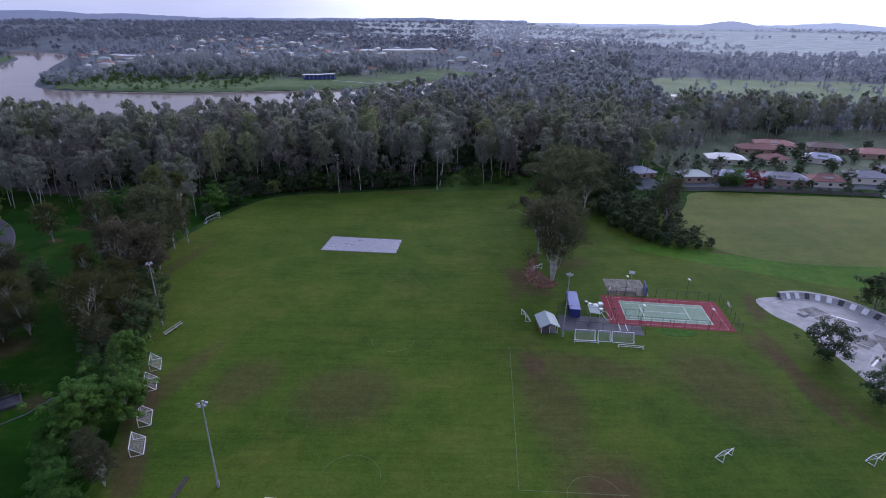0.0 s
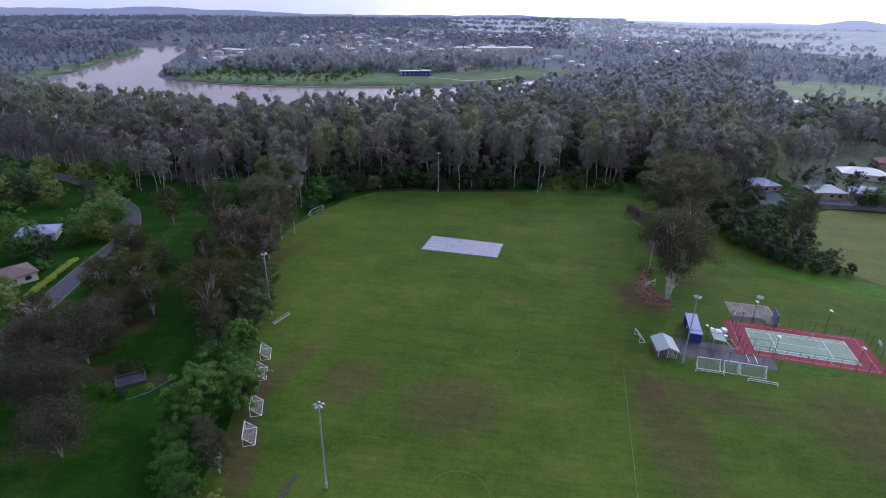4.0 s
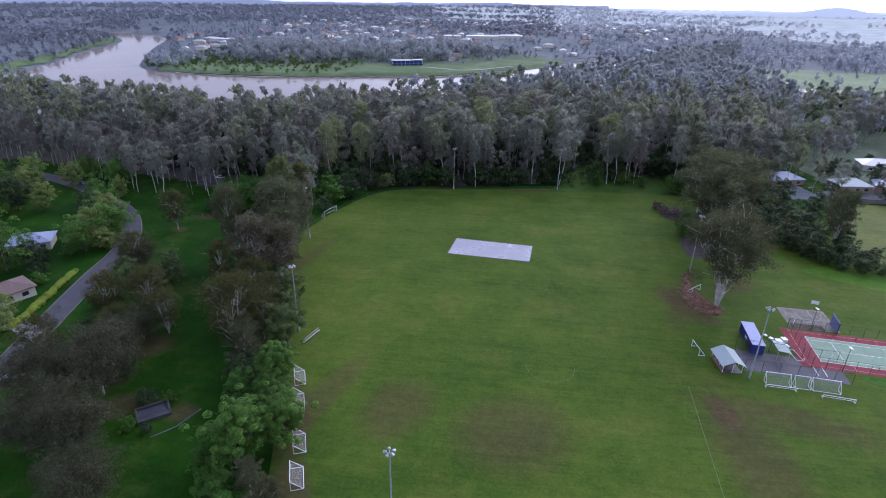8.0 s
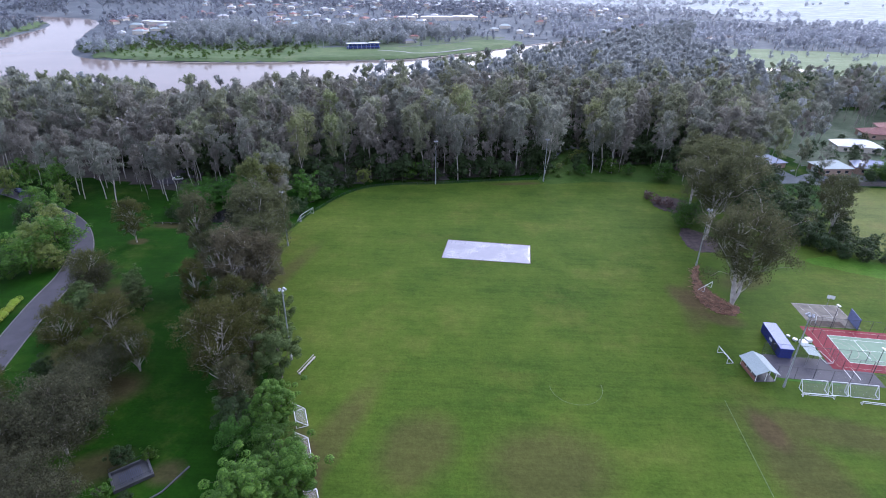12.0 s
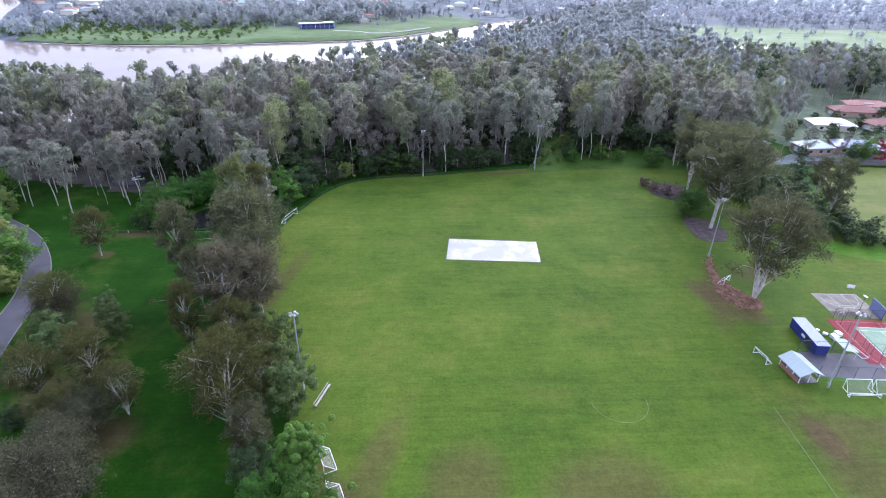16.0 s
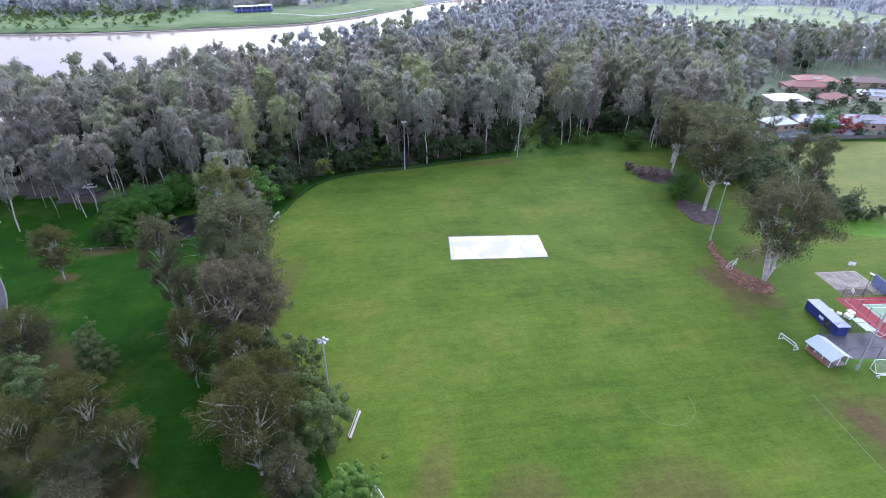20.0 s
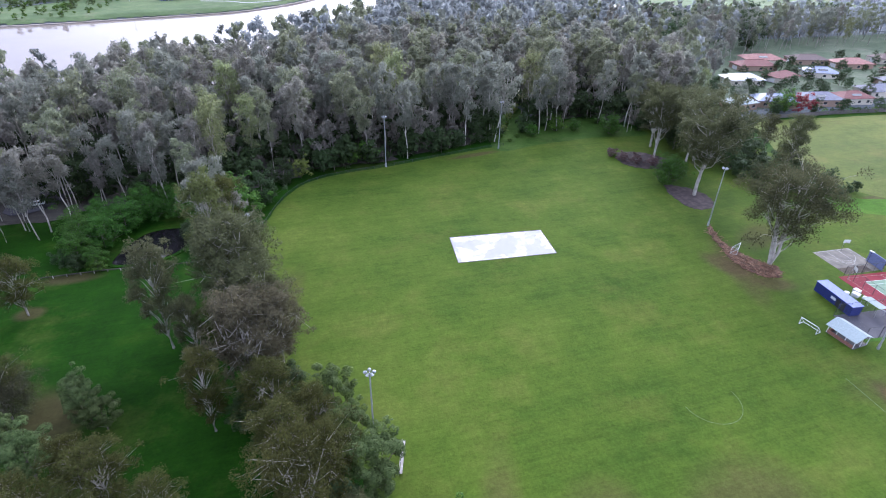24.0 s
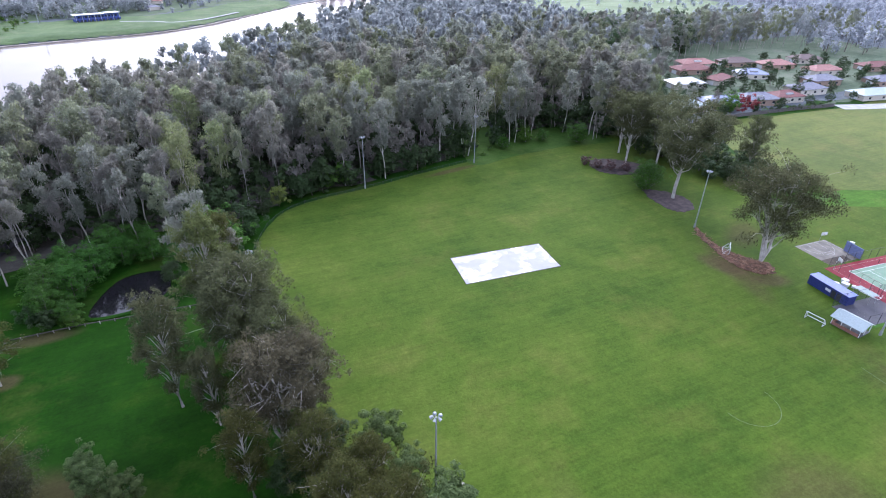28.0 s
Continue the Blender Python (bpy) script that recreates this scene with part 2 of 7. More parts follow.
M_CONC = plain("concrete", (0.286, 0.277, 0.277), 0.8, vary=0.15, scale=0.3)
M_CONC_DARK = plain("dark_concrete", (0.055, 0.055, 0.06), 0.6, vary=0.2, scale=0.3)


def tarpaulin(name, colour):
    """A pale sheet with shallow puddles that shine."""
    m, n, l, p = nodes_of(name)
    co = n.new("ShaderNodeTexCoord").outputs["Object"]
    a, b = noise_node(n, l, co, 0.16, 5.0, 0.65), noise_node(n, l, co, 0.9, 6.0, 0.7)
    r = ramp_node(n, [(0.3, tuple(c * 0.93 for c in colour)), (0.7, colour)])
    l.new(b, r.inputs["Fac"])
    l.new(r.outputs["Color"], p.inputs["Base Color"])
    wet = sums(n, l, "ADD", sums(n, l, "MULTIPLY", a, 0.75), sums(n, l, "MULTIPLY", b, 0.25))
    g = ramp_node(n, [(0.50, (0.62, 0.62, 0.62)), (0.58, (0.10, 0.10, 0.10))])
    l.new(wet, g.inputs["Fac"])
    l.new(g.outputs["Color"], p.inputs["Roughness"])
    p.inputs["Specular IOR Level"].default_value = 0.45
    bump(n, l, p, b, 0.15, 0.03)
    return m


M_COVER = tarpaulin("pale_tarpaulin", (0.235, 0.23, 0.27))
M_WHITE = plain("white_paint", (0.63, 0.63, 0.63), 0.5, vary=0.05)
M_LINE = plain("line_paint", (0.088, 0.128, 0.042), 0.8, vary=0.25, scale=0.8)
M_COURTLINE = plain("worn_court_line", (0.353, 0.286, 0.252), 0.7, vary=0.15)
M_STEEL = plain("galvanised_steel", (0.353, 0.361, 0.378), 0.5, 0.4, vary=0.1)
M_LAMP = plain("floodlight_housing", (0.34, 0.35, 0.38), 0.4, 0.5)
M_DARKSTEEL = plain("dark_steel", (0.045, 0.045, 0.05), 0.5, 0.5)
M_RED = plain("red_court_acrylic", (0.168, 0.00672, 0.0185), 0.75, vary=0.1, scale=0.3, spec=0.25)
M_GREEN = plain("green_court_acrylic", (0.118, 0.197, 0.122), 0.7, vary=0.08, scale=0.3)
M_BLUE = plain("blue_painted_steel", (0.021, 0.0294, 0.143), 0.5, vary=0.15)
M_BLUEROOF = plain("pale_blue_roof_sheet", (0.13, 0.155, 0.34), 0.5, vary=0.15, spec=0.4)
M_GRATE = plain("blue_grey_grate", (0.045, 0.05, 0.085), 0.6)
M_ROOFGREY = plain("grey_green_roof_sheet", (0.27, 0.32, 0.32), 0.45, vary=0.1)
M_ROOFWHITE = plain("white_roof_sheet", (0.462, 0.462, 0.47), 0.45, vary=0.08)
M_ROOFRED = plain("terracotta_roof_tile", (0.155, 0.052, 0.046), 0.75, vary=0.2, scale=1.0)
M_ROOFPINK = plain("faded_terracotta_tile", (0.26, 0.118, 0.10), 0.75, vary=0.2, scale=1.0)
M_ROOFSLATE = plain("slate_grey_roof_tile", (0.15, 0.15, 0.19), 0.7, vary=0.2, scale=1.0)
M_ROOFBLUE = plain("blue_grey_roof_sheet", (0.22, 0.25, 0.36), 0.5, vary=0.1)
M_ROOFBROWN = plain("brown_roof_tile", (0.115, 0.075, 0.068), 0.75, vary=0.2)
M_BRICK = plain("house_brick", (0.34, 0.24, 0.18), 0.85, vary=0.15)
M_CREAM = plain("cream_render", (0.55, 0.5, 0.42), 0.8, vary=0.08)
M_PANE = plain("window_glass_dark", (0.03, 0.035, 0.045), 0.12, 0.0, spec=0.8)
M_TIMBER = plain("weathered_timber", (0.15, 0.13, 0.115), 0.85, vary=0.25)
M_TIMBER_FENCE = plain("timber_paling", (0.13, 0.115, 0.11), 0.9, vary=0.2)
M_BRICKRED = plain("brown_brick_low_wall", (0.23, 0.11, 0.08), 0.9, vary=0.2)
M_SYNTH = plain("synthetic_turf", (0.048, 0.108, 0.016), 0.95, vary=0.2, scale=0.5, spec=0.08)
M_TYRE = plain("tyre_rubber", (0.03, 0.03, 0.03), 0.85)
M_SHADECLOTH = plain("blue_shade_cloth", (0.16, 0.19, 0.34), 0.8)
M_BARK = plain("pale_gum_bark", (0.34, 0.31, 0.275), 0.9, vary=0.25, scale=0.7)
M_BARK_PALE = plain("white_gum_bark", (0.40, 0.37, 0.33), 0.85, vary=0.22, scale=0.7)
M_BARK_DARK = plain("dark_bark", (0.16, 0.135, 0.115), 0.95, vary=0.25, scale=0.7)
# Forest gum leaf colours are lifted to stand in for haze.
M_LEAF_GUM = foliage("gum_leaves", (0.130, 0.137, 0.112), (0.228, 0.238, 0.190), (0.325, 0.336, 0.262), 0.62, 0.5, 0.2, speckle=0.3)
M_LEAF_OLIVE = foliage("olive_gum_leaves", (0.128, 0.142, 0.088), (0.228, 0.246, 0.150), (0.330, 0.346, 0.208), 0.62, 0.5, 0.22, speckle=0.3)
M_LEAF_BROWN = foliage("brown_gum_leaves", (0.136, 0.128, 0.110), (0.232, 0.220, 0.184), (0.322, 0.306, 0.250), 0.62, 0.5, 0.2, speckle=0.3)
M_LEAF_ROW = foliage("row_gum_leaves", (0.026, 0.031, 0.008), (0.085, 0.090, 0.026), (0.178, 0.176, 0.055), 0.5, 0.55, 0.0, 0.1, 0.4)
M_LEAF_ROWBROWN = foliage("row_brown_leaves", (0.052, 0.049, 0.028), (0.138, 0.128, 0.074), (0.230, 0.212, 0.122), 0.52, 0.55, 0.0, 0.1, 0.4)
M_LEAF_BARE = foliage("sparse_dull_leaves", (0.026, 0.028, 0.015), (0.066, 0.067, 0.036), (0.125, 0.122, 0.066), 0.45, 0.6, 0.0, 0.1)
M_LEAF_ROWGREY = foliage("row_grey_green_leaves", (0.037, 0.042, 0.019), (0.098, 0.104, 0.047), (0.185, 0.188, 0.088), 0.52, 0.55, 0.0, 0.12, 0.4)
M_LEAF_MAROON = foliage("maroon_leaves", (0.040, 0.022, 0.022), (0.085, 0.042, 0.040), (0.14, 0.075, 0.06))
M_LEAF_GREEN = foliage("fresh_green_leaves", (0.022, 0.060, 0.006), (0.080, 0.162, 0.018), (0.205, 0.325, 0.048), 0.4, 0.6, 0.0, 0.2)
M_LEAF_LIME = foliage("yellow_green_leaves", (0.0756, 0.105, 0.0168), (0.16, 0.21, 0.0294), (0.269, 0.319, 0.0672), 0.4)
# Lifted in colour for haze like the other forest gums.
M_LEAF_LIMEGUM = foliage("yellowish_gum_leaves", (0.115, 0.130, 0.060), (0.215, 0.238, 0.108), (0.315, 0.336, 0.150), 0.6, 0.5, 0.2, speckle=0.3)
M_LEAF_BANK = foliage("riverbank_leaves", (0.068, 0.074, 0.066), (0.125, 0.134, 0.116), (0.20, 0.208, 0.172), 0.45, 0.5, 0.3, speckle=0.3)
M_LEAF_DARK = foliage("dark_green_leaves", (0.0202, 0.0353, 0.0118), (0.0437, 0.0722, 0.0252), (0.0882, 0.128, 0.0504), 0.4, 0.6, 0.0, 0.15)
M_LEAF_SILVER = foliage("silver_green_leaves", (0.036, 0.058, 0.016), (0.088, 0.124, 0.040), (0.175, 0.218, 0.084), 0.42, 0.6, 0.0, 0.12)
M_LEAF_RED = foliage("red_flowering_leaves", (0.10, 0.012, 0.01), (0.25, 0.025, 0.02), (0.40, 0.05, 0.04))
# Haze over the far trees is mixed into these three leaf colours.
M_LEAF_WEST = foliage("hazed_blue_gum_leaves", (0.135, 0.150, 0.178), (0.185, 0.200, 0.230), (0.240, 0.256, 0.286), 0.6, 0.45, 0.3, speckle=0.15)
M_LEAF_MIST = foliage("mist_paled_gum_leaves", (0.34, 0.355, 0.38), (0.42, 0.435, 0.46), (0.49, 0.505, 0.53), 0.65, 0.4, 0.4, speckle=0.15)
M_LEAF_FAR = foliage("hazed_gum_leaves", (0.255, 0.275, 0.305), (0.330, 0.350, 0.382), (0.400, 0.418, 0.445), 0.65, 0.4, 0.4, speckle=0.15)
# The mist over the paddocks is put into the turf's base colour.
M_PADDOCK = turf("mist_painted_paddock", (0.22, 0.248, 0.259), (0.297, 0.325, 0.33), (0.385, 0.413, 0.407), (0.363, 0.363, 0.352))
M_GOLF = turf("golf_turf", (0.115, 0.150, 0.080), (0.150, 0.190, 0.105), (0.190, 0.225, 0.135), (0.17, 0.17, 0.11))
M_LAWN = turf("riverside_lawn", (0.062, 0.095, 0.040), (0.086, 0.125, 0.055), (0.115, 0.150, 0.070), (0.15, 0.14, 0.10))
# Slope green dulled by distance haze within the colour itself.
M_SLOPE = turf("hazed_scrubby_slope", (0.058, 0.080, 0.048), (0.084, 0.110, 0.066), (0.110, 0.135, 0.082), (0.12, 0.12, 0.09))
# Blue-grey haze of distance painted into the scrub colour.
M_SCRUB = turf("hazed_scrub_land", (0.080, 0.092, 0.106), (0.105, 0.118, 0.132), (0.140, 0.155, 0.168), (0.15, 0.15, 0.15))


def clear_net(name, colour, cover):
    """Wire mesh or netting too fine to build strand by strand."""
    m, n, l, p = nodes_of(name)
    p.inputs["Base Color"].default_value = (*colour, 1)
    p.inputs["Roughness"].default_value = 0.7
    t, mx = n.new("ShaderNodeBsdfTransparent"), n.new("ShaderNodeMixShader")
    mx.inputs["Fac"].default_value = cover
    l.new(t.outputs["BSDF"], mx.inputs[1])
    l.new(p.outputs["BSDF"], mx.inputs[2])
    l.new(mx.outputs["Shader"], n["Material Output"].inputs["Surface"])
    return m


M_NET = clear_net("netting", (0.6, 0.6, 0.6), 0.12)
M_CHAIN = clear_net("chain_link", (0.14, 0.15, 0.16), 0.07)


def water(name, colour, rough, ripple, silt=0.0):
    m, n, l, p = nodes_of(name)
    co = n.new("ShaderNodeTexCoord").outputs["Object"]
    r = ramp_node(n, [(0.3, tuple(c * 0.85 for c in colour)), (0.7, colour)])
    l.new(noise_node(n, l, co, 0.01, 4.0), r.inputs["Fac"])
    l.new(r.outputs["Color"], p.inputs["Base Color"])
    p.inputs["Roughness"].default_value, p.inputs["IOR"].default_value = rough, 1.33
    bump(n, l, p, noise_node(n, l, co, 0.5, 4.0, 0.6), ripple, 0.15)
    if silt:
        df, mx = n.new("ShaderNodeBsdfDiffuse"), n.new("ShaderNodeMixShader")
        l.new(r.outputs["Color"], df.inputs["Color"])
        mx.inputs["Fac"].default_value = silt
        l.new(p.outputs["BSDF"], mx.inputs[1])
        l.new(df.outputs["BSDF"], mx.inputs[2])
        l.new(mx.outputs["Shader"], n["Material Output"].inputs["Surface"])
    return m


M_RIVER = water("muddy_river", (0.185, 0.150, 0.132), 0.07, 0.06, 0.45)
M_POND = water("dark_pond", (0.010, 0.009, 0.011), 0.03, 0.02)
M_LEAF_HEDGE = foliage("clipped_hedge_leaves", (0.15, 0.20, 0.010), (0.29, 0.37, 0.016), (0.43, 0.51, 0.04), 0.35)
M_SLAB = plain("worn_brown_asphalt", (0.147, 0.13, 0.109), 0.85, vary=0.25, scale=0.35)
M_FADED = plain("faded_court_paint", (0.42, 0.41, 0.39), 0.8, vary=0.3, scale=1.0)
M_SWALE = turf("lush_grass", (0.034, 0.078, 0.007), (0.050, 0.112, 0.010), (0.074, 0.138, 0.016), (0.09, 0.11, 0.022))
M_GAP = turf("weedy_grass", (0.0218, 0.0504, 0.00672), (0.037, 0.0739, 0.0118), (0.0605, 0.0991, 0.0202), (0.0756, 0.0756, 0.0294))
M_LEAF_DEEP = foliage("deep_green_leaves", (0.0202, 0.0538, 0.00756), (0.0538, 0.126, 0.016), (0.126, 0.227, 0.0353), 0.42, 0.6, 0.0, 0.15)
M_TIMBER_DARK = plain("dark_weathered_timber", (0.06, 0.05, 0.045), 0.9, vary=0.3)
# Leaf colour greyed and lifted as painted haze for woods farther off.
M_LEAF_MIDWOOD = foliage("hazed_grey_gum_leaves", (0.20, 0.216, 0.220), (0.32, 0.338, 0.338), (0.42, 0.435, 0.425), 0.64, 0.45, 0.45, speckle=0.3)
M_PLANK = plain("weathered_pale_plank", (0.34, 0.31, 0.28), 0.8, vary=0.2)
M_YARD = turf("suburban_yards", (0.0588, 0.084, 0.0504), (0.0882, 0.113, 0.0714), (0.126, 0.147, 0.101), (0.16, 0.151, 0.126))
M_LEAF_ROWLIME = foliage("row_yellow_green_leaves", (0.0504, 0.0655, 0.0185), (0.118, 0.139, 0.0437), (0.218, 0.239, 0.084), 0.5, 0.55, 0.02, 0.15)

# ---- building tools ----
def obj(name, me, mat, parent=None, label="", at=None):
    me.materials.append(mat)
    o = new(name, me)
    if parent is not None:
        o.parent = parent
    if at is not None:
        o.matrix_basis = at
    if label:
        o["label"] = label
    return o


def part(name, bm, material, parent=None, label=""):
    me = bpy.data.meshes.new(name)
    bm.to_mesh(me)
    bm.free()
    return obj(name, me, material, parent, label)


def mesh_of(name, v, f):
    me = bpy.data.meshes.new(name)
    me.from_pydata([tuple(p) for p in v], [], [tuple(q) for q in f])
    return me


def quads_mesh(name, v, q):
    """A mesh from arrays of vertices and faces that all have three, or all four, corners."""
    me = bpy.data.meshes.new(name)
    v, q = np.asarray(v, np.float32), np.asarray(q, np.int32)
    me.vertices.add(len(v))
    me.vertices.foreach_set("co", v.ravel())
    me.loops.add(q.size)
    me.loops.foreach_set("vertex_index", q.ravel())
    me.polygons.add(len(q))
    me.polygons.foreach_set("loop_start", np.arange(0, q.size, q.shape[1], dtype=np.int32))
    me.update(calc_edges=True)
    return me


def thing(name, label, category, m=None, group="", kind=""):
    e = new(name)
    e.empty_display_size = 0.5
    if m is not None:
        e.matrix_basis = m
    return tagged(e, label, category, group, kind)


def box_bm(bm, x0, y0, z0, x1, y1, z1, bevel=0.0):
    r = bmesh.ops.create_cube(bm, size=1.0, matrix=Matrix.LocRotScale(((x0 + x1) / 2, (y0 + y1) / 2, (z0 + z1) / 2), None, (x1 - x0, y1 - y0, z1 - z0)))
    if bevel:
        es = list({e for v in r["verts"] for e in v.link_edges})
        bmesh.ops.bevel(bm, geom=es, offset=bevel, segments=1, affect="EDGES")
    return bm


def box(name, mat, parent, x0, y0, z0, x1, y1, z1, bevel=0.0, label=""):
    return part(name, box_bm(bmesh.new(), x0, y0, z0, x1, y1, z1, bevel), mat, parent, label)


def tube_bm(bm, pts, r0, r1=None, sides=6, caps=True):
    """A tapered tube along points."""
    r1 = r0 if r1 is None else r1
    rings, prev = [], None
    for i, p in enumerate(pts):
        p = Vector(p)
        a, b = Vector(pts[max(i - 1, 0)]), Vector(pts[min(i + 1, len(pts) - 1)])
        d = (b - a).normalized()
        q = d.to_track_quat("Z", "Y")
        r = r0 + (r1 - r0) * i / (len(pts) - 1)
        rings.append([bm.verts.new(p + q @ Vector((r * math.cos(k * 2 * math.pi / sides), r * math.sin(k * 2 * math.pi / sides), 0))) for k in range(sides)])
    for a, b in zip(rings, rings[1:]):
        for k in range(sides):
            bm.faces.new((a[k], a[(k + 1) % sides], b[(k + 1) % sides], b[k]))
    if caps:
        bm.faces.new(list(reversed(rings[0])))
        bm.faces.new(rings[-1])
    return bm


def tube(name, mat, parent, pts, r0, r1=None, sides=6, label=""):
    return part(name, tube_bm(bmesh.new(), pts, r0, r1, sides), mat, parent, label)


def inside(px, py, poly):
    """Which of the points lie in the polygon (arrays)."""
    px, py = np.asarray(px, float), np.asarray(py, float)
    res = np.zeros(px.shape, bool)
    n = len(poly)
    for i in range(n):
        (x0, y0), (x1, y1) = poly[i], poly[(i + 1) % n]
        if y0 == y1:
            continue
        cross = ((y0 > py) != (y1 > py)) & (px < (x1 - x0) * (py - y0) / (y1 - y0) + x0)
        res ^= cross
    return res


def edge_dist(px, py, line, closed=True):
    px, py = np.asarray(px, float), np.asarray(py, float)
    best = np.full(px.shape, 1e9)
    n = len(line)
    for i in range(n if closed else n - 1):
        (x0, y0), (x1, y1) = line[i], line[(i + 1) % n]
        dx, dy = x1 - x0, y1 - y0
        t = np.clip(((px - x0) * dx + (py - y0) * dy) / (dx * dx + dy * dy), 0, 1)
        best = np.minimum(best, np.hypot(px - x0 - t * dx, py - y0 - t * dy))
    return best


def smooth_line(pts, per=6, closed=True):
    """Points on a smooth curve through the corners given."""
    out, n = [], len(pts)
    for i in range(n if closed else n - 1):
        p = [pts[(i + k) % n] if closed else pts[min(max(i + k, 0), n - 1)] for k in (-1, 0, 1, 2)]
        for s in range(per):
            t = s / per
            out.append(tuple(0.5 * (2 * p[1][a] + (p[2][a] - p[0][a]) * t + (2 * p[0][a] - 5 * p[1][a] + 4 * p[2][a] - p[3][a]) * t * t
                                    + (3 * p[1][a] - p[0][a] - 3 * p[2][a] + p[3][a]) * t ** 3) for a in (0, 1)))
    if not closed:
        out.append(tuple(pts[-1]))
    return out


def sheet(name, poly, z, mat, thick=0.25, rag=0.0, label="", category="", parent=None, kind="structure"):
    """A flat layer with an edge that goes into the ground."""
    rg = random.Random(len(poly))
    bm = bmesh.new()
    top = [bm.verts.new((x + rg.uniform(-rag, rag), y + rg.uniform(-rag, rag), z)) for x, y in poly]
    low = [bm.verts.new((v.co.x, v.co.y, z - thick)) for v in top]
    bmesh.ops.triangle_fill(bm, edges=[bm.edges.new((top[i], top[(i + 1) % len(top)])) for i in range(len(top))], use_beauty=True)
    for i in range(len(top)):
        k = (i + 1) % len(top)
        bm.faces.new((low[i], low[k], top[k], top[i]))
    bmesh.ops.recalc_face_normals(bm, faces=bm.faces)
    o = part(name, bm, mat, parent)
    return tagged(o, label, category, "", kind) if parent is None else o


def ribbon(name, line, width, z, mat, thick=0.2, label="", category="", closed=False, kind="structure", parent=None):
    """A strip of a given width along a line."""
    pts = [Vector((x, y, 0)) for x, y in line]
    n, L, R = len(pts), [], []
    for i in range(n):
        a, b = (pts[i - 1], pts[(i + 1) % n]) if closed else (pts[max(i - 1, 0)], pts[min(i + 1, n - 1)])
        d = (b - a).normalized()
        s = Vector((-d.y, d.x, 0)) * width / 2
        L.append(pts[i] + s)
        R.append(pts[i] - s)
    bm = bmesh.new()
    rows = [[bm.verts.new((*p.xy, zz)) for p in side] for side, zz in ((L, z - thick), (L, z), (R, z), (R, z - thick))]
    for i in range(n if closed else n - 1):
        k = (i + 1) % n
        for a, b in ((0, 1), (1, 2), (2, 3)):
            bm.faces.new((rows[a][i], rows[a][k], rows[b][k], rows[b][i]))
    bmesh.ops.recalc_face_normals(bm, faces=bm.faces)
    o = part(name, bm, mat, parent)
    return tagged(o, label, category, "", kind) if parent is None else o

# ---- land: park level is z = 0, the river lies eight metres lower ----
WATER_Z = -8.0
NEAR_BANK = [(-1350, 1230), (-1000, 1215), (-846, 1130), (-771, 1021), (-713, 863), (-644, 720), (-591, 580), (-548, 480), (-460, 425), (-350, 392), (-285, 368), (-225, 354), (-165, 368), (-130, 398),
             (-95, 426), (-45, 484), (10, 546), (55, 612), (130, 740), (200, 870), (330, 1020), (600, 1140)]
FAR_BANK = [(600, 1180), (330, 1085), (200, 1010), (127, 958), (53, 882), (-39, 765), (-103, 700), (-185, 672), (-281, 645), (-349, 640), (-426, 648),
            (-499, 688), (-575, 811), (-654, 953), (-780, 1190), (-930, 1300), (-1350, 1360)]
RIVER = smooth_line(NEAR_BANK, 4, False) + smooth_line(FAR_BANK, 4, False)
OVAL = smooth_line([(-60, 56), (-66, 86), (-75, 112), (-85, 138), (-94, 160), (-99, 184), (-96, 205), (-91, 221), (-84, 236), (-72, 245), (-49, 249), (-17, 256), (3, 259), (16, 263), (30, 268), (46, 262),
                    (70, 262), (96, 250), (100, 225), (104, 200), (112, 179), (170, 176), (262, 174), (300, 100), (220, 20), (120, -20), (40, -20), (-20, 10), (-48, 40)], 5)


def land_z(x, y):
    x, y = np.asarray(x, float), np.asarray(y, float)
    d = edge_dist(x, y, RIVER)
    wet = inside(x, y, RIVER)
    far = inside(x, y, FAR_BANK + [(-1440, 5000), (600, 5000)]) & ~wet
    z_near = WATER_Z - 0.3 + (0.3 - WATER_Z) * np.clip((d - 2) / 60, 0, 1) ** 0.8
    z_far = WATER_Z - 0.3 + 3.3 * np.clip((d - 2) / 14, 0, 1) + 12.0 * np.clip((d - 120) / 130, 0, 1)
    z = np.where(wet, WATER_Z - np.clip(d, 0, 20) * 0.15 - 0.3, np.where(far, z_far, z_near))
    def ease(u):
        u = np.clip(u, 0, 1)
        return u * u * (3 - 2 * u)
    z = z + 2.0 * ease((y - 262) / 30) * ease((x - 100) / 30) * (1 - ease((y - 400) / 80))
    dist = np.hypot(x, y)
    z = z + np.clip((dist - 1300) / 3000, 0, 1) ** 1.3 * 34 * (0.6 + 0.4 * np.sin(x * 0.0021 + 1.3) * np.cos(y * 0.0013))
    return z


def axis(fine, coarse):
    a = list(np.arange(-fine, fine + 1, 16.0))
    s, v = 16.0, fine
    while v < coarse:
        s *= 1.18
        v += s
        a = [-v] + a + [v]
    return np.array(a)


gx, gy = axis(704, 4700), axis(752, 4700) + 500
GX, GY = np.meshgrid(gx, gy)
GZ = land_z(GX, GY)
nx, ny = len(gx), len(gy)
gi = np.arange(nx * ny).reshape(ny, nx)
ground = obj("ground", quads_mesh("ground", np.stack([GX, GY, GZ], -1).reshape(-1, 3),
                                  np.stack([gi[:-1, :-1], gi[:-1, 1:], gi[1:, 1:], gi[1:, :-1]], -1).reshape(-1, 4)), M_SCRUB)
tagged(ground, "rolling grey-green land along a river", "ground", "", "structure")
for pl in ground.data.polygons:
    pl.use_smooth = True

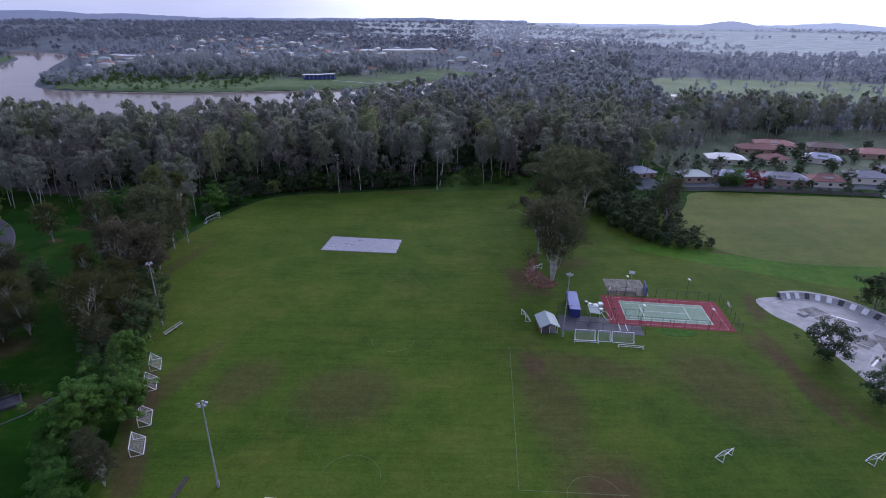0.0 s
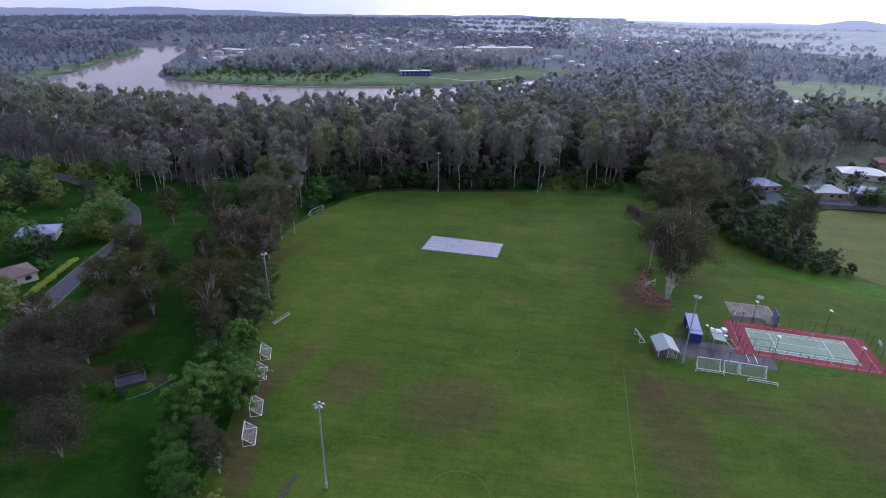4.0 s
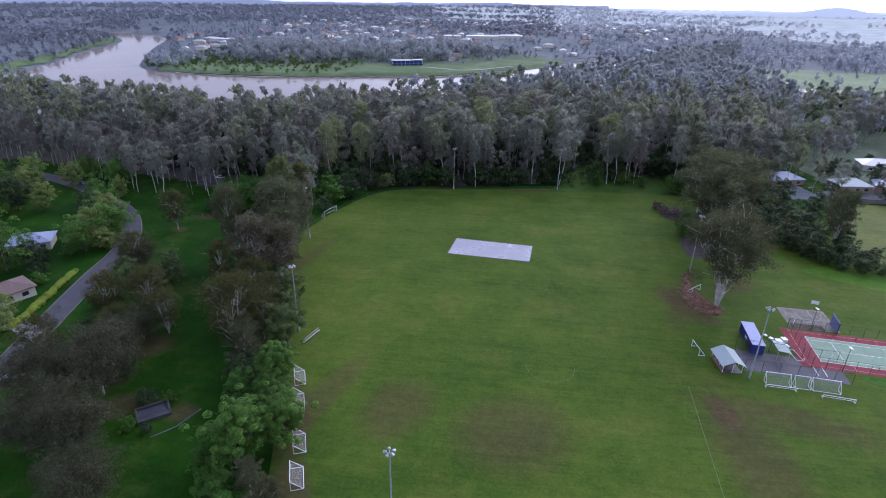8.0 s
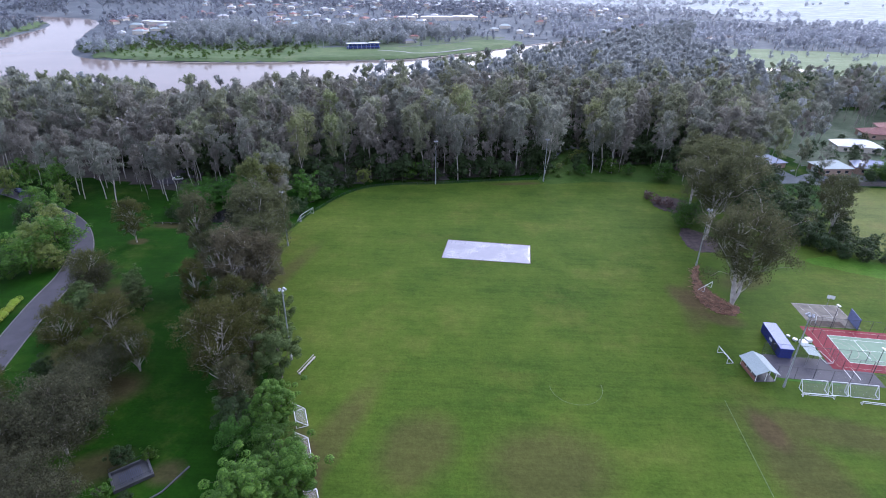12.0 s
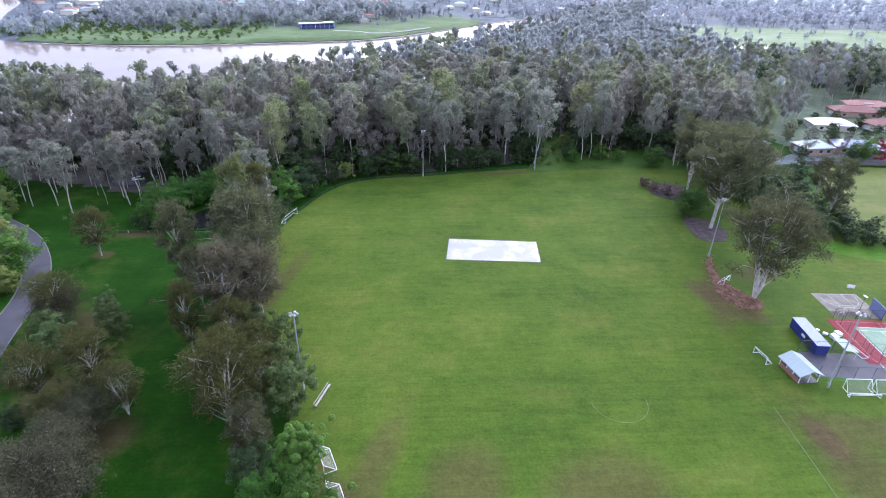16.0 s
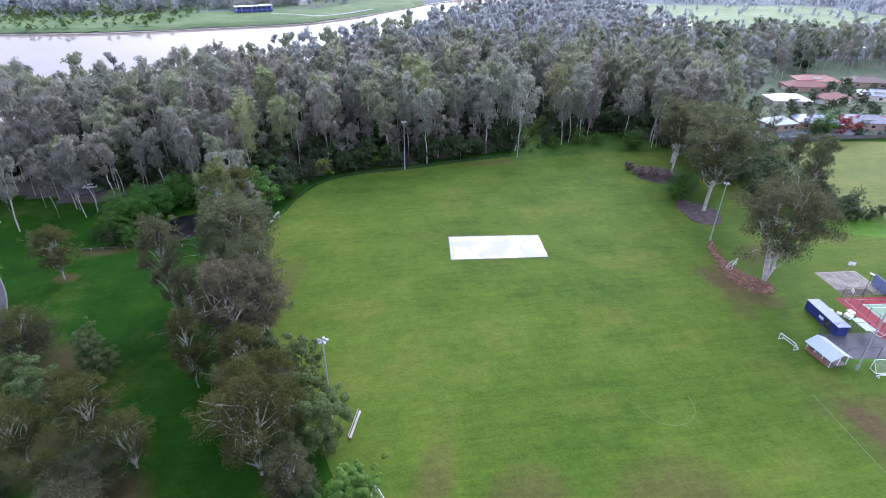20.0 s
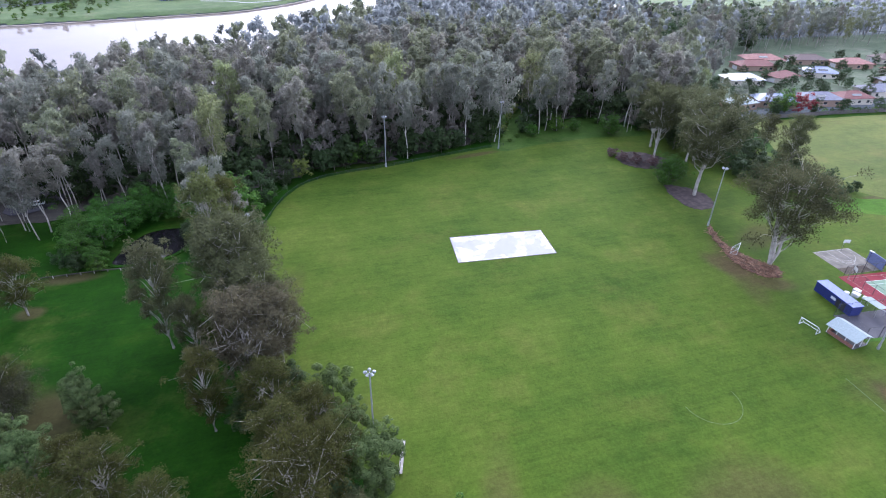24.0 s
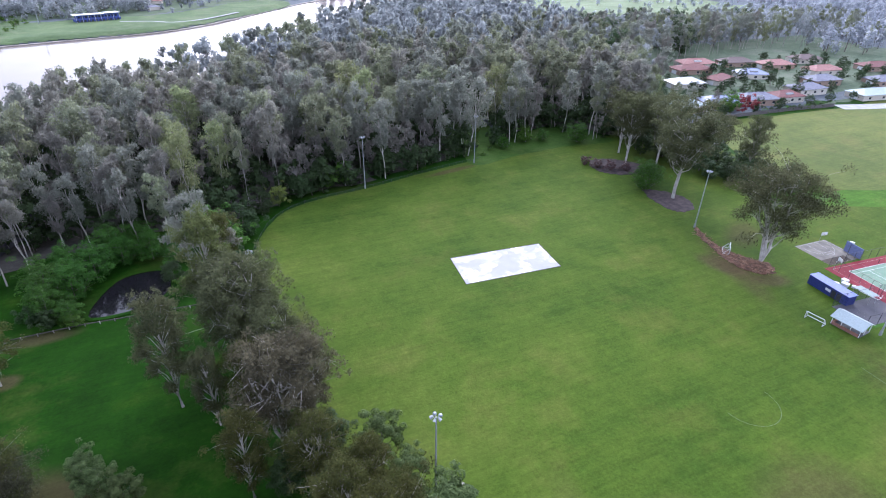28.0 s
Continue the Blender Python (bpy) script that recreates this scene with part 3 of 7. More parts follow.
river = sheet("water", RIVER, WATER_Z, M_RIVER, 0.3, label="wide muddy brown river reflecting a pale sky", category="river")

oval = sheet("ground_oval", OVAL, 0.03, M_OVAL, 0.3, 0.25, "mown green sports grounds with dry and worn patches", "sports field")
SWALE = smooth_line([(70, 186), (84, 177), (110, 164), (139, 153), (200, 148), (262, 150), (262, 172), (156, 174), (105, 181), (84, 190)], 4)
sheet("ground_swale", SWALE, 0.036, M_SWALE, 0.3, 0.4, "lush bright green grass in a shallow swale", "grass")
GAP = smooth_line([(-5, 254), (14, 256), (40, 258), (66, 256), (58, 272), (47, 284), (33, 278), (22, 280), (26, 304), (14, 306), (1, 276)], 4)
sheet("ground_gap", GAP, 0.045, M_GAP, 0.4, 0.3, "lush weedy grass in a gap of the forest", "grass")
FIELD2 = smooth_line([(102, 186), (125, 174), (165, 172), (262, 170), (262, 246), (215, 251), (168, 255), (125, 258), (112, 240), (100, 215)], 4)
sheet("ground_field", FIELD2, 0.04, M_FIELD, 0.3, 0.3, "pale green rough playing field beside a paling fence", "sports field")
WOODS = [(-560, 440), (-465, 412), (-352, 382), (-285, 358), (-225, 344), (-162, 357), (-125, 388), (-90, 417), (-40, 475), (15, 538), (60, 604), (135, 718), (214, 832), (290, 890), (250, 790), (205, 720), (180, 640), (178, 560), (172, 470), (165, 420), (130, 385),
         (118, 345), (106, 300), (92, 272), (76, 258), (60, 258), (50, 268), (34, 274), (20, 272), (-2, 263), (-50, 252), (-76, 249), (-92, 238), (-104, 240), (-118, 238), (-150, 242), (-180, 255), (-240, 262), (-330, 275), (-480, 320)]


def drape(name, poly, step, dz, mat, label, category, rag=0.35, hole=()):
    """A sheet of ground cover that follows the land, with an uneven edge."""
    xs, ys = [p[0] for p in poly], [p[1] for p in poly]
    X, Y = np.meshgrid(np.arange(min(xs), max(xs) + step, step), np.arange(min(ys), max(ys) + step, step))
    r = np.random.default_rng(len(poly))
    X = X + r.uniform(-rag, rag, X.shape) * step
    Y = Y + r.uniform(-rag, rag, Y.shape) * step
    ok = inside(X, Y, poly)
    if hole:
        ok &= ~inside(X, Y, hole)
    Z = land_z(X, Y) + dz
    i = np.arange(X.size).reshape(X.shape)
    q = np.stack([i[:-1, :-1], i[:-1, 1:], i[1:, 1:], i[1:, :-1]], -1)
    q = q[ok[:-1, :-1] & ok[:-1, 1:] & ok[1:, 1:] & ok[1:, :-1]]
    used, inv = np.unique(q, return_inverse=True)
    me = quads_mesh(name, np.stack([X, Y, Z], -1).reshape(-1, 3)[used], inv.reshape(-1, 4))
    me.polygons.foreach_set("use_smooth", np.ones(len(me.polygons), bool))
    return tagged(obj(name, me, mat), label, category, "", "structure")


PARK = [(-420, -120), (330, -120), (420, 250), (360, 420), (175, 440), (140, 420), (100, 320), (60, 300), (-60, 300), (-130, 300), (-260, 300), (-420, 330)]
drape("ground_park", PARK, 10, 0.015, M_PARK, "dark lush green park grass", "grass")
drape("ground_forest", WOODS, 5, 0.12, M_LITTER, "brown and green leaf litter under gums", "forest floor", hole=GAP)
OPENWOOD = [(-160, 230), (-128, 238), (-118, 240), (-150, 256), (-330, 285), (-330, 262), (-222, 250), (-185, 240)]
drape("ground_open_wood", OPENWOOD, 4, 0.1, M_LITTER, "brown leaf litter under open gums", "forest floor")
YARDS = [(116, 263), (150, 262), (185, 260), (215, 256), (290, 246), (420, 240), (420, 425), (165, 420), (118, 345)]
drape("ground_yards", YARDS, 6, 0.12, M_YARD, "dull green yards between suburban houses", "yards")
GOLF = [(190, 690), (215, 600), (215, 520), (260, 490), (330, 500), (420, 520), (600, 560), (600, 780), (440, 800), (330, 830), (240, 800)]
drape("ground_golf", GOLF, 14, 0.6, M_GOLF, "pale green golf fairways between trees", "golf course")
FARLAND = [(600, 1185), (330, 1092), (200, 1018), (127, 966), (53, 890), (-39, 773), (-103, 708), (-185, 680), (-281, 653), (-349, 648), (-426, 656), (-499, 696), (-575, 819), (-654, 961), (-808, 1248), (-960, 1508), (-1440, 2340), (-2400, 3900), (2600, 3900), (2600, 1200)]
LAWN = smooth_line([(-470, 674), (-415, 650), (-349, 643), (-281, 648), (-185, 675), (-104, 703), (-40, 769), (50, 885), (0, 930), (-70, 850), (-130, 802), (-260, 790), (-330, 735), (-420, 750)], 3)
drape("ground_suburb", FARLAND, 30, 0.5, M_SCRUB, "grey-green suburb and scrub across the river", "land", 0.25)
SLOPE = [(-560, 770), (-480, 680), (-420, 748), (-330, 733), (-260, 786), (-130, 798), (-70, 846), (0, 926), (40, 960), (10, 990), (-60, 960), (-150, 905), (-280, 885), (-420, 850), (-540, 850)]
drape("ground_slope", SLOPE, 8, 0.8, M_SLOPE, "dull green scrubby slope across the river", "slope")
drape("ground_riverside_lawn", LAWN, 3, 0.9, M_LAWN, "green riverside lawn on the far bank", "lawn")
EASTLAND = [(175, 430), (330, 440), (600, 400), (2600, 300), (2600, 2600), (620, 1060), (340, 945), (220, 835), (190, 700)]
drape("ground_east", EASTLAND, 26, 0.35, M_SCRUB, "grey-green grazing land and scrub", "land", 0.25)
LEFTBANK = [(-556, 470), (-592, 580), (-646, 720), (-715, 863), (-773, 1021), (-850, 1152), (-890, 1160), (-812, 1030), (-750, 875), (-690, 740), (-640, 590), (-600, 470)]
drape("ground_left_shore", LEFTBANK, 9, 0.8, M_LAWN, "green sloping shore of the outer riverbank", "shore")
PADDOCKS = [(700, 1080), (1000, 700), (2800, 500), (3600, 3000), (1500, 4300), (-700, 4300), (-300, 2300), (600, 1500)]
drape("ground_paddocks", PADDOCKS, 40, 0.9, M_PADDOCK, "mist-tinted paddocks far beyond the river", "land", 0.25)
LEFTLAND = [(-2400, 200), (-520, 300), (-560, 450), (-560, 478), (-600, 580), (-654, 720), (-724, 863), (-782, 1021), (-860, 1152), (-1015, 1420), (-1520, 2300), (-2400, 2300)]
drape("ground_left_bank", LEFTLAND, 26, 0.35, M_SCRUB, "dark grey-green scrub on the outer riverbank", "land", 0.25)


# ---- distance: ridges behind everything, haze in their colour and glow ----
def ridge(name, dist, level, bumps, seed, colour, bearing0, bearing1, glow):
    """A skyline of low hills: level in metres, and single hills as (bearing, half width in degrees, extra height)."""
    rg = random.Random(seed)
    n, v, f = 320, [], []
    ph = [rg.uniform(0, 6.28) for _ in range(6)]
    for i in range(n + 1):
        b = bearing0 + (bearing1 - bearing0) * i / n
        a = radians(b)
        h = level * (1 + 0.09 * sum(math.sin(a * k * 9 + p) / k ** 0.7 for k, p in zip((1, 2, 3, 5, 9, 17), ph)))
        h += sum(e * math.exp(-((b - c) / w) ** 2) for c, w, e in bumps) + rg.uniform(0, 3.5)
        x, y = dist * math.sin(a), dist * math.cos(a)
        v += [(x, y, -10), (x, y, h), (x * 1.03, y * 1.03, -10)]
        if i:
            k = 3 * i
            f += [(k - 3, k, k + 1, k - 2), (k - 2, k + 1, k + 2, k - 1)]
    m, nn, l, p = nodes_of(name)
    # Haze on the hills is flat pale colour plus emission, not a light source.
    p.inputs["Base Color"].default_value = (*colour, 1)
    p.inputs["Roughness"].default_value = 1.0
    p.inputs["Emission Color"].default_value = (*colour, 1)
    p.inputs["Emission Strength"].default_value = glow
    return tagged(obj(name, mesh_of(name, v, f), m), "hazy blue-grey wooded ridge on the skyline", "hills", "", "structure")


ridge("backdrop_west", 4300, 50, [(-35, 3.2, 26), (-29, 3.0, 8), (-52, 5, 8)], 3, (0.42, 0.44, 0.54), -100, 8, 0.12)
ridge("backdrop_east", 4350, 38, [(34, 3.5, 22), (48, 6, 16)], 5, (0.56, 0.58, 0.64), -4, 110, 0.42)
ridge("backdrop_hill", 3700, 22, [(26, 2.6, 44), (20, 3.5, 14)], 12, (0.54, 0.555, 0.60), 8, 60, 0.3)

# ---- trees ----
def frame_of(d):
    q = Vector(d).normalized().to_track_quat("Z", "Y")
    return np.array(q.to_matrix())


def tube_np(pts, r0, r1, sides):
    pts = np.asarray(pts, float)
    n = len(pts)
    ang = np.arange(sides) * 2 * math.pi / sides
    ring = np.stack([np.cos(ang), np.sin(ang), np.zeros(sides)], -1)
    v = []
    for i in range(n):
        R = frame_of(pts[min(i + 1, n - 1)] - pts[max(i - 1, 0)])
        v.append(pts[i] + (ring * (r0 + (r1 - r0) * i / (n - 1))) @ R.T)
    v = np.concatenate(v)
    k = np.arange(sides)
    q = np.concatenate([np.stack([i * sides + k, i * sides + (k + 1) % sides, (i + 1) * sides + (k + 1) % sides, (i + 1) * sides + k], -1) for i in range(n - 1)])
    return v, q


def join_np(bits):
    V, Q, o = [], [], 0
    for v, q in bits:
        V.append(v)
        Q.append(q + o)
        o += len(v)
    return np.concatenate(V), np.concatenate(Q)


def leaves_np(rng, centres, radii, count, size, outward, flat=0.75, shell=0.55, droop=0.0):
    """Leaf sprays: small three-cornered blades scattered through clumps, facing mostly outwards."""
    centres, radii = np.asarray(centres, float), np.asarray(radii, float)
    w = radii ** 2 / np.sum(radii ** 2)
    idx = rng.choice(len(centres), count, p=w)
    d = rng.normal(size=(count, 3))
    d /= np.linalg.norm(d, axis=1, keepdims=True)
    d[:, 2] = np.where(d[:, 2] < -0.35, -d[:, 2], d[:, 2])
    rr = radii[idx] * (shell + (1 - shell) * rng.random(count) ** 0.7)
    c = centres[idx] + d * rr[:, None] * np.array([1, 1, flat])
    nrm = d * outward + rng.normal(size=(count, 3)) * (1 - outward)
    nrm[:, 2] += 0.55
    nrm /= np.linalg.norm(nrm, axis=1, keepdims=True)
    a = np.cross(nrm, rng.normal(size=(count, 3)))
    a /= np.linalg.norm(a, axis=1, keepdims=True)
    a[:, 2] -= droop
    b = np.cross(nrm, a)
    s = size * (0.55 + 0.9 * rng.random(count))[:, None]
    v = np.stack([c - a * s - b * s * 0.35, c + a * s * 1.1 - b * s * 0.15, c + b * s * 0.75], 1).reshape(-1, 3)
    return v, np.arange(3 * count).reshape(-1, 3)


def tree_geo(seed, H, R, base, limbs, leaves, size, clump=0.3, outward=0.55, lean=0.04, sides=6, trunk_r=None, fill=6, flat=0.75, forks=2, top=0.9, shell=0.5):
    """Wood and leaves of a tree: height H, crown radius R, crown from base * H upwards."""
    rng = np.random.default_rng(seed)
    tr = trunk_r or H * 0.016 + 0.05
    lx, ly = rng.normal(0, lean, 2) * H
    spine = np.array([[lx * s ** 1.5 + rng.normal(0, 0.012 * H) * (0 < s < 1), ly * s ** 1.5 + rng.normal(0, 0.012 * H) * (0 < s < 1), H * top * s] for s in np.linspace(0, 1, 6)])
    bits = [tube_np(spine, tr, tr * 0.18, sides)]
    centres, radii = [spine[-1] + (0, 0, H * 0.02)], [R * clump]

    def on_spine(s):
        k = min(int(s * 5), 4)
        return spine[k] + (spine[k + 1] - spine[k]) * (s * 5 - k)
    ga = rng.uniform(0, 6.28)
    zc, hz = H * (base + 1) / 2, H * (1 - base) / 2
    for i in range(limbs):
        s = base * 0.75 + (0.9 - base * 0.75) * (i + rng.random() * 0.8) / limbs
        a = ga + i * 2.4 + rng.normal(0, 0.3)
        p0 = on_spine(min(s / top, 0.97))
        z1 = p0[2] + H * rng.uniform(0.14, 0.34) * (1.25 - s)
        prof = max(0.35, 1 - abs((z1 - zc) / (hz * 1.12)) ** 2.2)
        reach = R * prof * rng.uniform(0.6, 0.92)
        p2 = np.array([p0[0] + math.cos(a) * reach, p0[1] + math.sin(a) * reach, min(z1, H * 0.97)])
        p1 = p0 * 0.45 + p2 * 0.55 + (0, 0, -0.16 * (p2[2] - p0[2])) + rng.normal(0, 0.06 * R, 3)
        p1[:2] += (p2 - p0)[:2] * 0.12
        r = tr * (0.36 - 0.2 * s)
        bits.append(tube_np([p0, p1, p2], r, r * 0.3, max(sides - 2, 3)))
        centres.append(p2)
        radii.append(R * clump * rng.uniform(0.8, 1.25))
        for k in range(forks):
            q = p2 + rng.normal(0, 1, 3) * R * np.array([0.3, 0.3, 0.2]) + (0, 0, R * 0.1)
            bits.append(tube_np([p1 * 0.6 + p2 * 0.4, q], r * 0.4, r * 0.12, 3))
            centres.append(q)
            radii.append(R * clump * rng.uniform(0.6, 1.0))
    for i in range(fill):
        a, u = rng.uniform(0, 6.28), rng.random() ** 0.5
        z = rng.uniform(base + 0.06, 0.92) * H
        prof = max(0.3, 1 - abs((z - zc) / (hz * 1.12)) ** 2.2)
        centres.append(np.array([math.cos(a) * R * u * prof * 0.7, math.sin(a) * R * u * prof * 0.7, z]) + on_spine(0.6) * (1, 1, 0))
        radii.append(R * clump * rng.uniform(0.7, 1.1))
    return join_np(bits), leaves_np(rng, centres, radii, leaves, size, outward, flat, shell)


def gum_geo(seed, H, R, base, leaves, size, limbs=14, forks=3, wide=0.45, trunks=1, trunk_r=None, sides=7, lean=0.05, outward=0.6, clump=0.25):
    """A gum: one or more leaning trunks, limbs that rise and fork, and a continuous leafy crown."""
    rng = np.random.default_rng(seed)
    tr = trunk_r or H * 0.014 + 0.06
    bits, spines, tips, radii = [], [], [], []
    a0 = rng.uniform(0, 6.28)
    for k in range(trunks):
        a = a0 + k * 2 * math.pi / trunks + rng.normal(0, 0.2)
        tilt = (R * 0.42 if trunks > 1 else abs(rng.normal(0, lean)) * H)
        pts = []
        for t in np.linspace(0, 1, 7):
            wob = rng.normal(0, 0.012 * H, 2) * (0 < t < 1)
            pts.append([math.cos(a) * tilt * t ** 1.3 + wob[0], math.sin(a) * tilt * t ** 1.3 + wob[1], H * 0.88 * t])
        sp = np.array(pts)
        spines.append(sp)
        bits.append(tube_np(sp, tr * (0.8 if trunks > 1 else 1), tr * 0.12, sides))

    def mean_at(f):
        f = np.asarray(f)
        if trunks > 1:
            return np.zeros(f.shape + (3,))
        t = np.clip(f / 0.88, 0, 1) * 6
        i = np.minimum(t.astype(int), 5)
        return spines[0][i] + (spines[0][i + 1] - spines[0][i]) * (t - i)[..., None]
    for i in range(limbs):
        sp = spines[i % trunks]
        f = base * 0.7 + (0.8 - base * 0.7) * (i + rng.random()) / limbs
        j = min(int(f / 0.88 * 6), 5)
        p0 = sp[j] + (sp[j + 1] - sp[j]) * (f / 0.88 * 6 - j)
        a = a0 + i * 2.4 + rng.normal(0, 0.35)
        z2 = min(p0[2] + H * rng.uniform(0.16, 0.36) * (1.2 - f), H * 0.95)
        uu = np.clip((z2 / H - base) / (1 - base), 0.05, 0.97)
        reach = R * math.sin(math.pi * uu ** (math.log(0.5) / math.log(wide))) ** 0.62 * rng.uniform(0.55, 0.9)
        ctr = mean_at(np.array(z2 / H)) * (1, 1, 0)
        p2 = np.array([ctr[0] + math.cos(a) * reach, ctr[1] + math.sin(a) * reach, z2])
        p1 = p0 * 0.5 + p2 * 0.5 + rng.normal(0, 0.05 * R, 3)
        p1[2] -= 0.12 * (p2[2] - p0[2])
        r = tr * (0.34 - 0.2 * f)
        bits.append(tube_np([p0, p1, p2], r, r * 0.25, max(sides - 3, 3)))
        tips += [p2, p1 + (0, 0, R * 0.08)]
        radii += [R * clump * rng.uniform(0.7, 1.15), R * clump * rng.uniform(0.5, 0.95)]
        for k in range(forks):
            q = p2 + rng.normal(0, 1, 3) * R * np.array([0.24, 0.24, 0.18]) + (0, 0, R * 0.10)
            tips.append(q)
            radii.append(R * clump * rng.uniform(0.55, 1.2))
            bits.append(tube_np([p1 * 0.5 + p2 * 0.5, (p2 + q) / 2 + rng.normal(0, 0.03 * R, 3), q], r * 0.4, r * 0.1, 3))
    for sp in spines:
        tips.append(sp[-1])
        radii.append(R * clump)
    return join_np(bits), leaves_np(rng, tips, radii, leaves, size, outward, 0.95, 0.25, 0.35)


def tall_gum_geo(seed, H, R, base, leaves, size, limbs=12, forks=2, sides=5, trunk_r=0.27, lean=0.05, thin=0.0, outward=0.42, stems=1, tuft=1.0):
    """A forest gum: a long bare pale trunk, or several, that forks high up, steep limbs, and a domed crown of hanging sprays."""
    rng = np.random.default_rng(seed)
    a0 = rng.uniform(0, 6.28)
    sps = []
    for k in range(stems):
        a = a0 + k * 2 * math.pi / stems
        tilt = abs(rng.normal(0, lean)) * H if stems == 1 else R * rng.uniform(0.3, 0.5)
        sps.append(np.array([[math.cos(a) * tilt * t ** 1.2 + rng.normal(0, 0.010 * H) * (0 < t < 1), math.sin(a) * tilt * t ** 1.2 + rng.normal(0, 0.010 * H) * (0 < t < 1),
                              H * (0.93 - 0.08 * (k > 0)) * t] for t in np.linspace(0, 1, 6)]))

    def on(f, k=0):
        i_ = min(int(f * 5), 4)
        return sps[k][i_] + (sps[k][i_ + 1] - sps[k][i_]) * (f * 5 - i_)

    def dome(u):
        return R * (0.42 + 0.58 * u / 0.6 if u < 0.6 else math.sqrt(max(0.02, 1 - ((u - 0.6) / 0.43) ** 2)))
    bits = [tube_np(sp, trunk_r * (1 if stems == 1 else 0.72), trunk_r * 0.15, sides) for sp in sps]
    tips, radii = [sp[-1] for sp in sps], [R * 0.34 * tuft for _ in sps]
    for i in range(limbs):
        g, k = (i + rng.random()) / limbs, i % stems
        f = base * 0.82 + (0.88 - base * 0.82) * g
        p0 = on(f, k)
        u = min(0.97, max(0.04, (f - base) / (1 - base) + rng.uniform(0.12, 0.34)))
        a = a0 + i * 2.4 + rng.normal(0, 0.4)
        reach = dome(u) * rng.uniform(0.45, 0.86)
        zt = H * (base + (1 - base) * u)
        c = on(min(zt / H, 1.0)) if stems == 1 else np.zeros(3)
        p2 = np.array([c[0] + math.cos(a) * reach, c[1] + math.sin(a) * reach, max(zt, p0[2] + 0.06 * H)])
        p1 = p0 * 0.5 + p2 * 0.5 + rng.normal(0, 0.04 * R, 3) + (0, 0, 0.05 * H * rng.random())
        r = trunk_r * (0.46 - 0.26 * g)
        bits.append(tube_np([p0, p1, p2], r, r * 0.28, max(3, sides - 2)))
        tips += [p2, p1 * 0.35 + p2 * 0.65 - (0, 0, 0.02 * H)]
        radii += [R * tuft * rng.uniform(0.26, 0.42), R * tuft * rng.uniform(0.2, 0.34)]
        for _ in range(forks):
            q = p2 + rng.normal(0, 1, 3) * R * np.array([0.2, 0.2, 0.15]) - (0, 0, 0.03 * H * rng.random())
            bits.append(tube_np([p1 * 0.4 + p2 * 0.6, q], r * 0.42, r * 0.12, 3))
            tips.append(q)
            radii.append(R * tuft * rng.uniform(0.2, 0.36))
    kept = [0] + [i for i in range(1, len(tips)) if rng.random() >= thin]
    return join_np(bits), leaves_np(rng, [tips[i] for i in kept], [radii[i] for i in kept], leaves, size, outward, 1.35, 0.2, 0.55)


def far_geo(seed, H=16.0, R=6.0, leaves=120, size=1.45):
    """A distant tree: short trunk and a full crown of a few lobes."""
    rng = np.random.default_rng(seed)
    c = [np.array([rng.normal(0, 0.3 * R), rng.normal(0, 0.3 * R), H * rng.uniform(0.14, 0.76)]) for _ in range(9)]
    wood = tube_np([(0, 0, 0), (0, 0, H * 0.6)], 0.4, 0.2, 3)
    return wood, leaves_np(rng, c, [R * rng.uniform(0.4, 0.62) for _ in c], leaves, size, 0.88, 1.15, 0.5)


def tree(name, label, category, geo, bark, leaf, m=None, group=""):
    t = thing(name, label, category, m, group)
    obj("trunk", quads_mesh("trunk", *geo[0]), bark, t)
    obj("crown", quads_mesh("crown", *geo[1]), leaf, t)
    return t


def put(proto, x, y, s=1.0, turn=0.0, z=None, sz=None, label="", group=""):
    zz = float(land_z([x], [y])[0]) if z is None else z
    c = copy_thing(proto, Matrix.LocRotScale((x, y, zz - 0.15), Euler((0, 0, turn)), (s, s, sz or s)))
    return tagged(c, label, "", group)


def place(kind, spots, label="", group=""):
    """Puts the prototypes of a kind at (x, y, height): the first takes its own spot, the rest are copies."""
    rg = random.Random(len(spots) * 7 + len(kind))
    out = []
    for i, (x, y, h) in enumerate(spots):
        pr, ph = kind[i % len(kind)]
        out.append(put(pr, x, y, h / ph * rg.uniform(0.85, 1.18), rg.uniform(0, 6.28), sz=h / ph, label=label, group=group))
    return out


PROTOS = []


def proto(name, label, geo, bark, leaf, height, category="tree"):
    t = tree(name, label, category, geo, bark, leaf)
    PROTOS.append(t)
    return t, height


GUM_L = "tall gum tree with pale trunk and thin grey-green crown"
TALL = [proto("gum_tree", GUM_L, tall_gum_geo(11 + i, 30, r_, b, 4300, 0.27, n_, 3), K, M, 30)
        for i, (b, r_, n_, K, M) in enumerate(((0.40, 4.8, 13, M_BARK_PALE, M_LEAF_GUM), (0.46, 4.2, 11, M_BARK, M_LEAF_OLIVE), (0.34, 5.4, 15, M_BARK_PALE, M_LEAF_GUM), (0.42, 4.3, 12, M_BARK, M_LEAF_BROWN), (0.5, 4.0, 10, M_BARK_PALE, M_LEAF_OLIVE),
                                               (0.3, 5.6, 16, M_BARK_PALE, M_LEAF_LIMEGUM), (0.38, 4.6, 13, M_BARK, M_LEAF_GUM), (0.46, 4.6, 12, M_BARK_PALE, M_LEAF_BROWN), (0.36, 4.4, 13, M_BARK_PALE, M_LEAF_GUM), (0.44, 5.0, 12, M_BARK_PALE, M_LEAF_OLIVE)))]
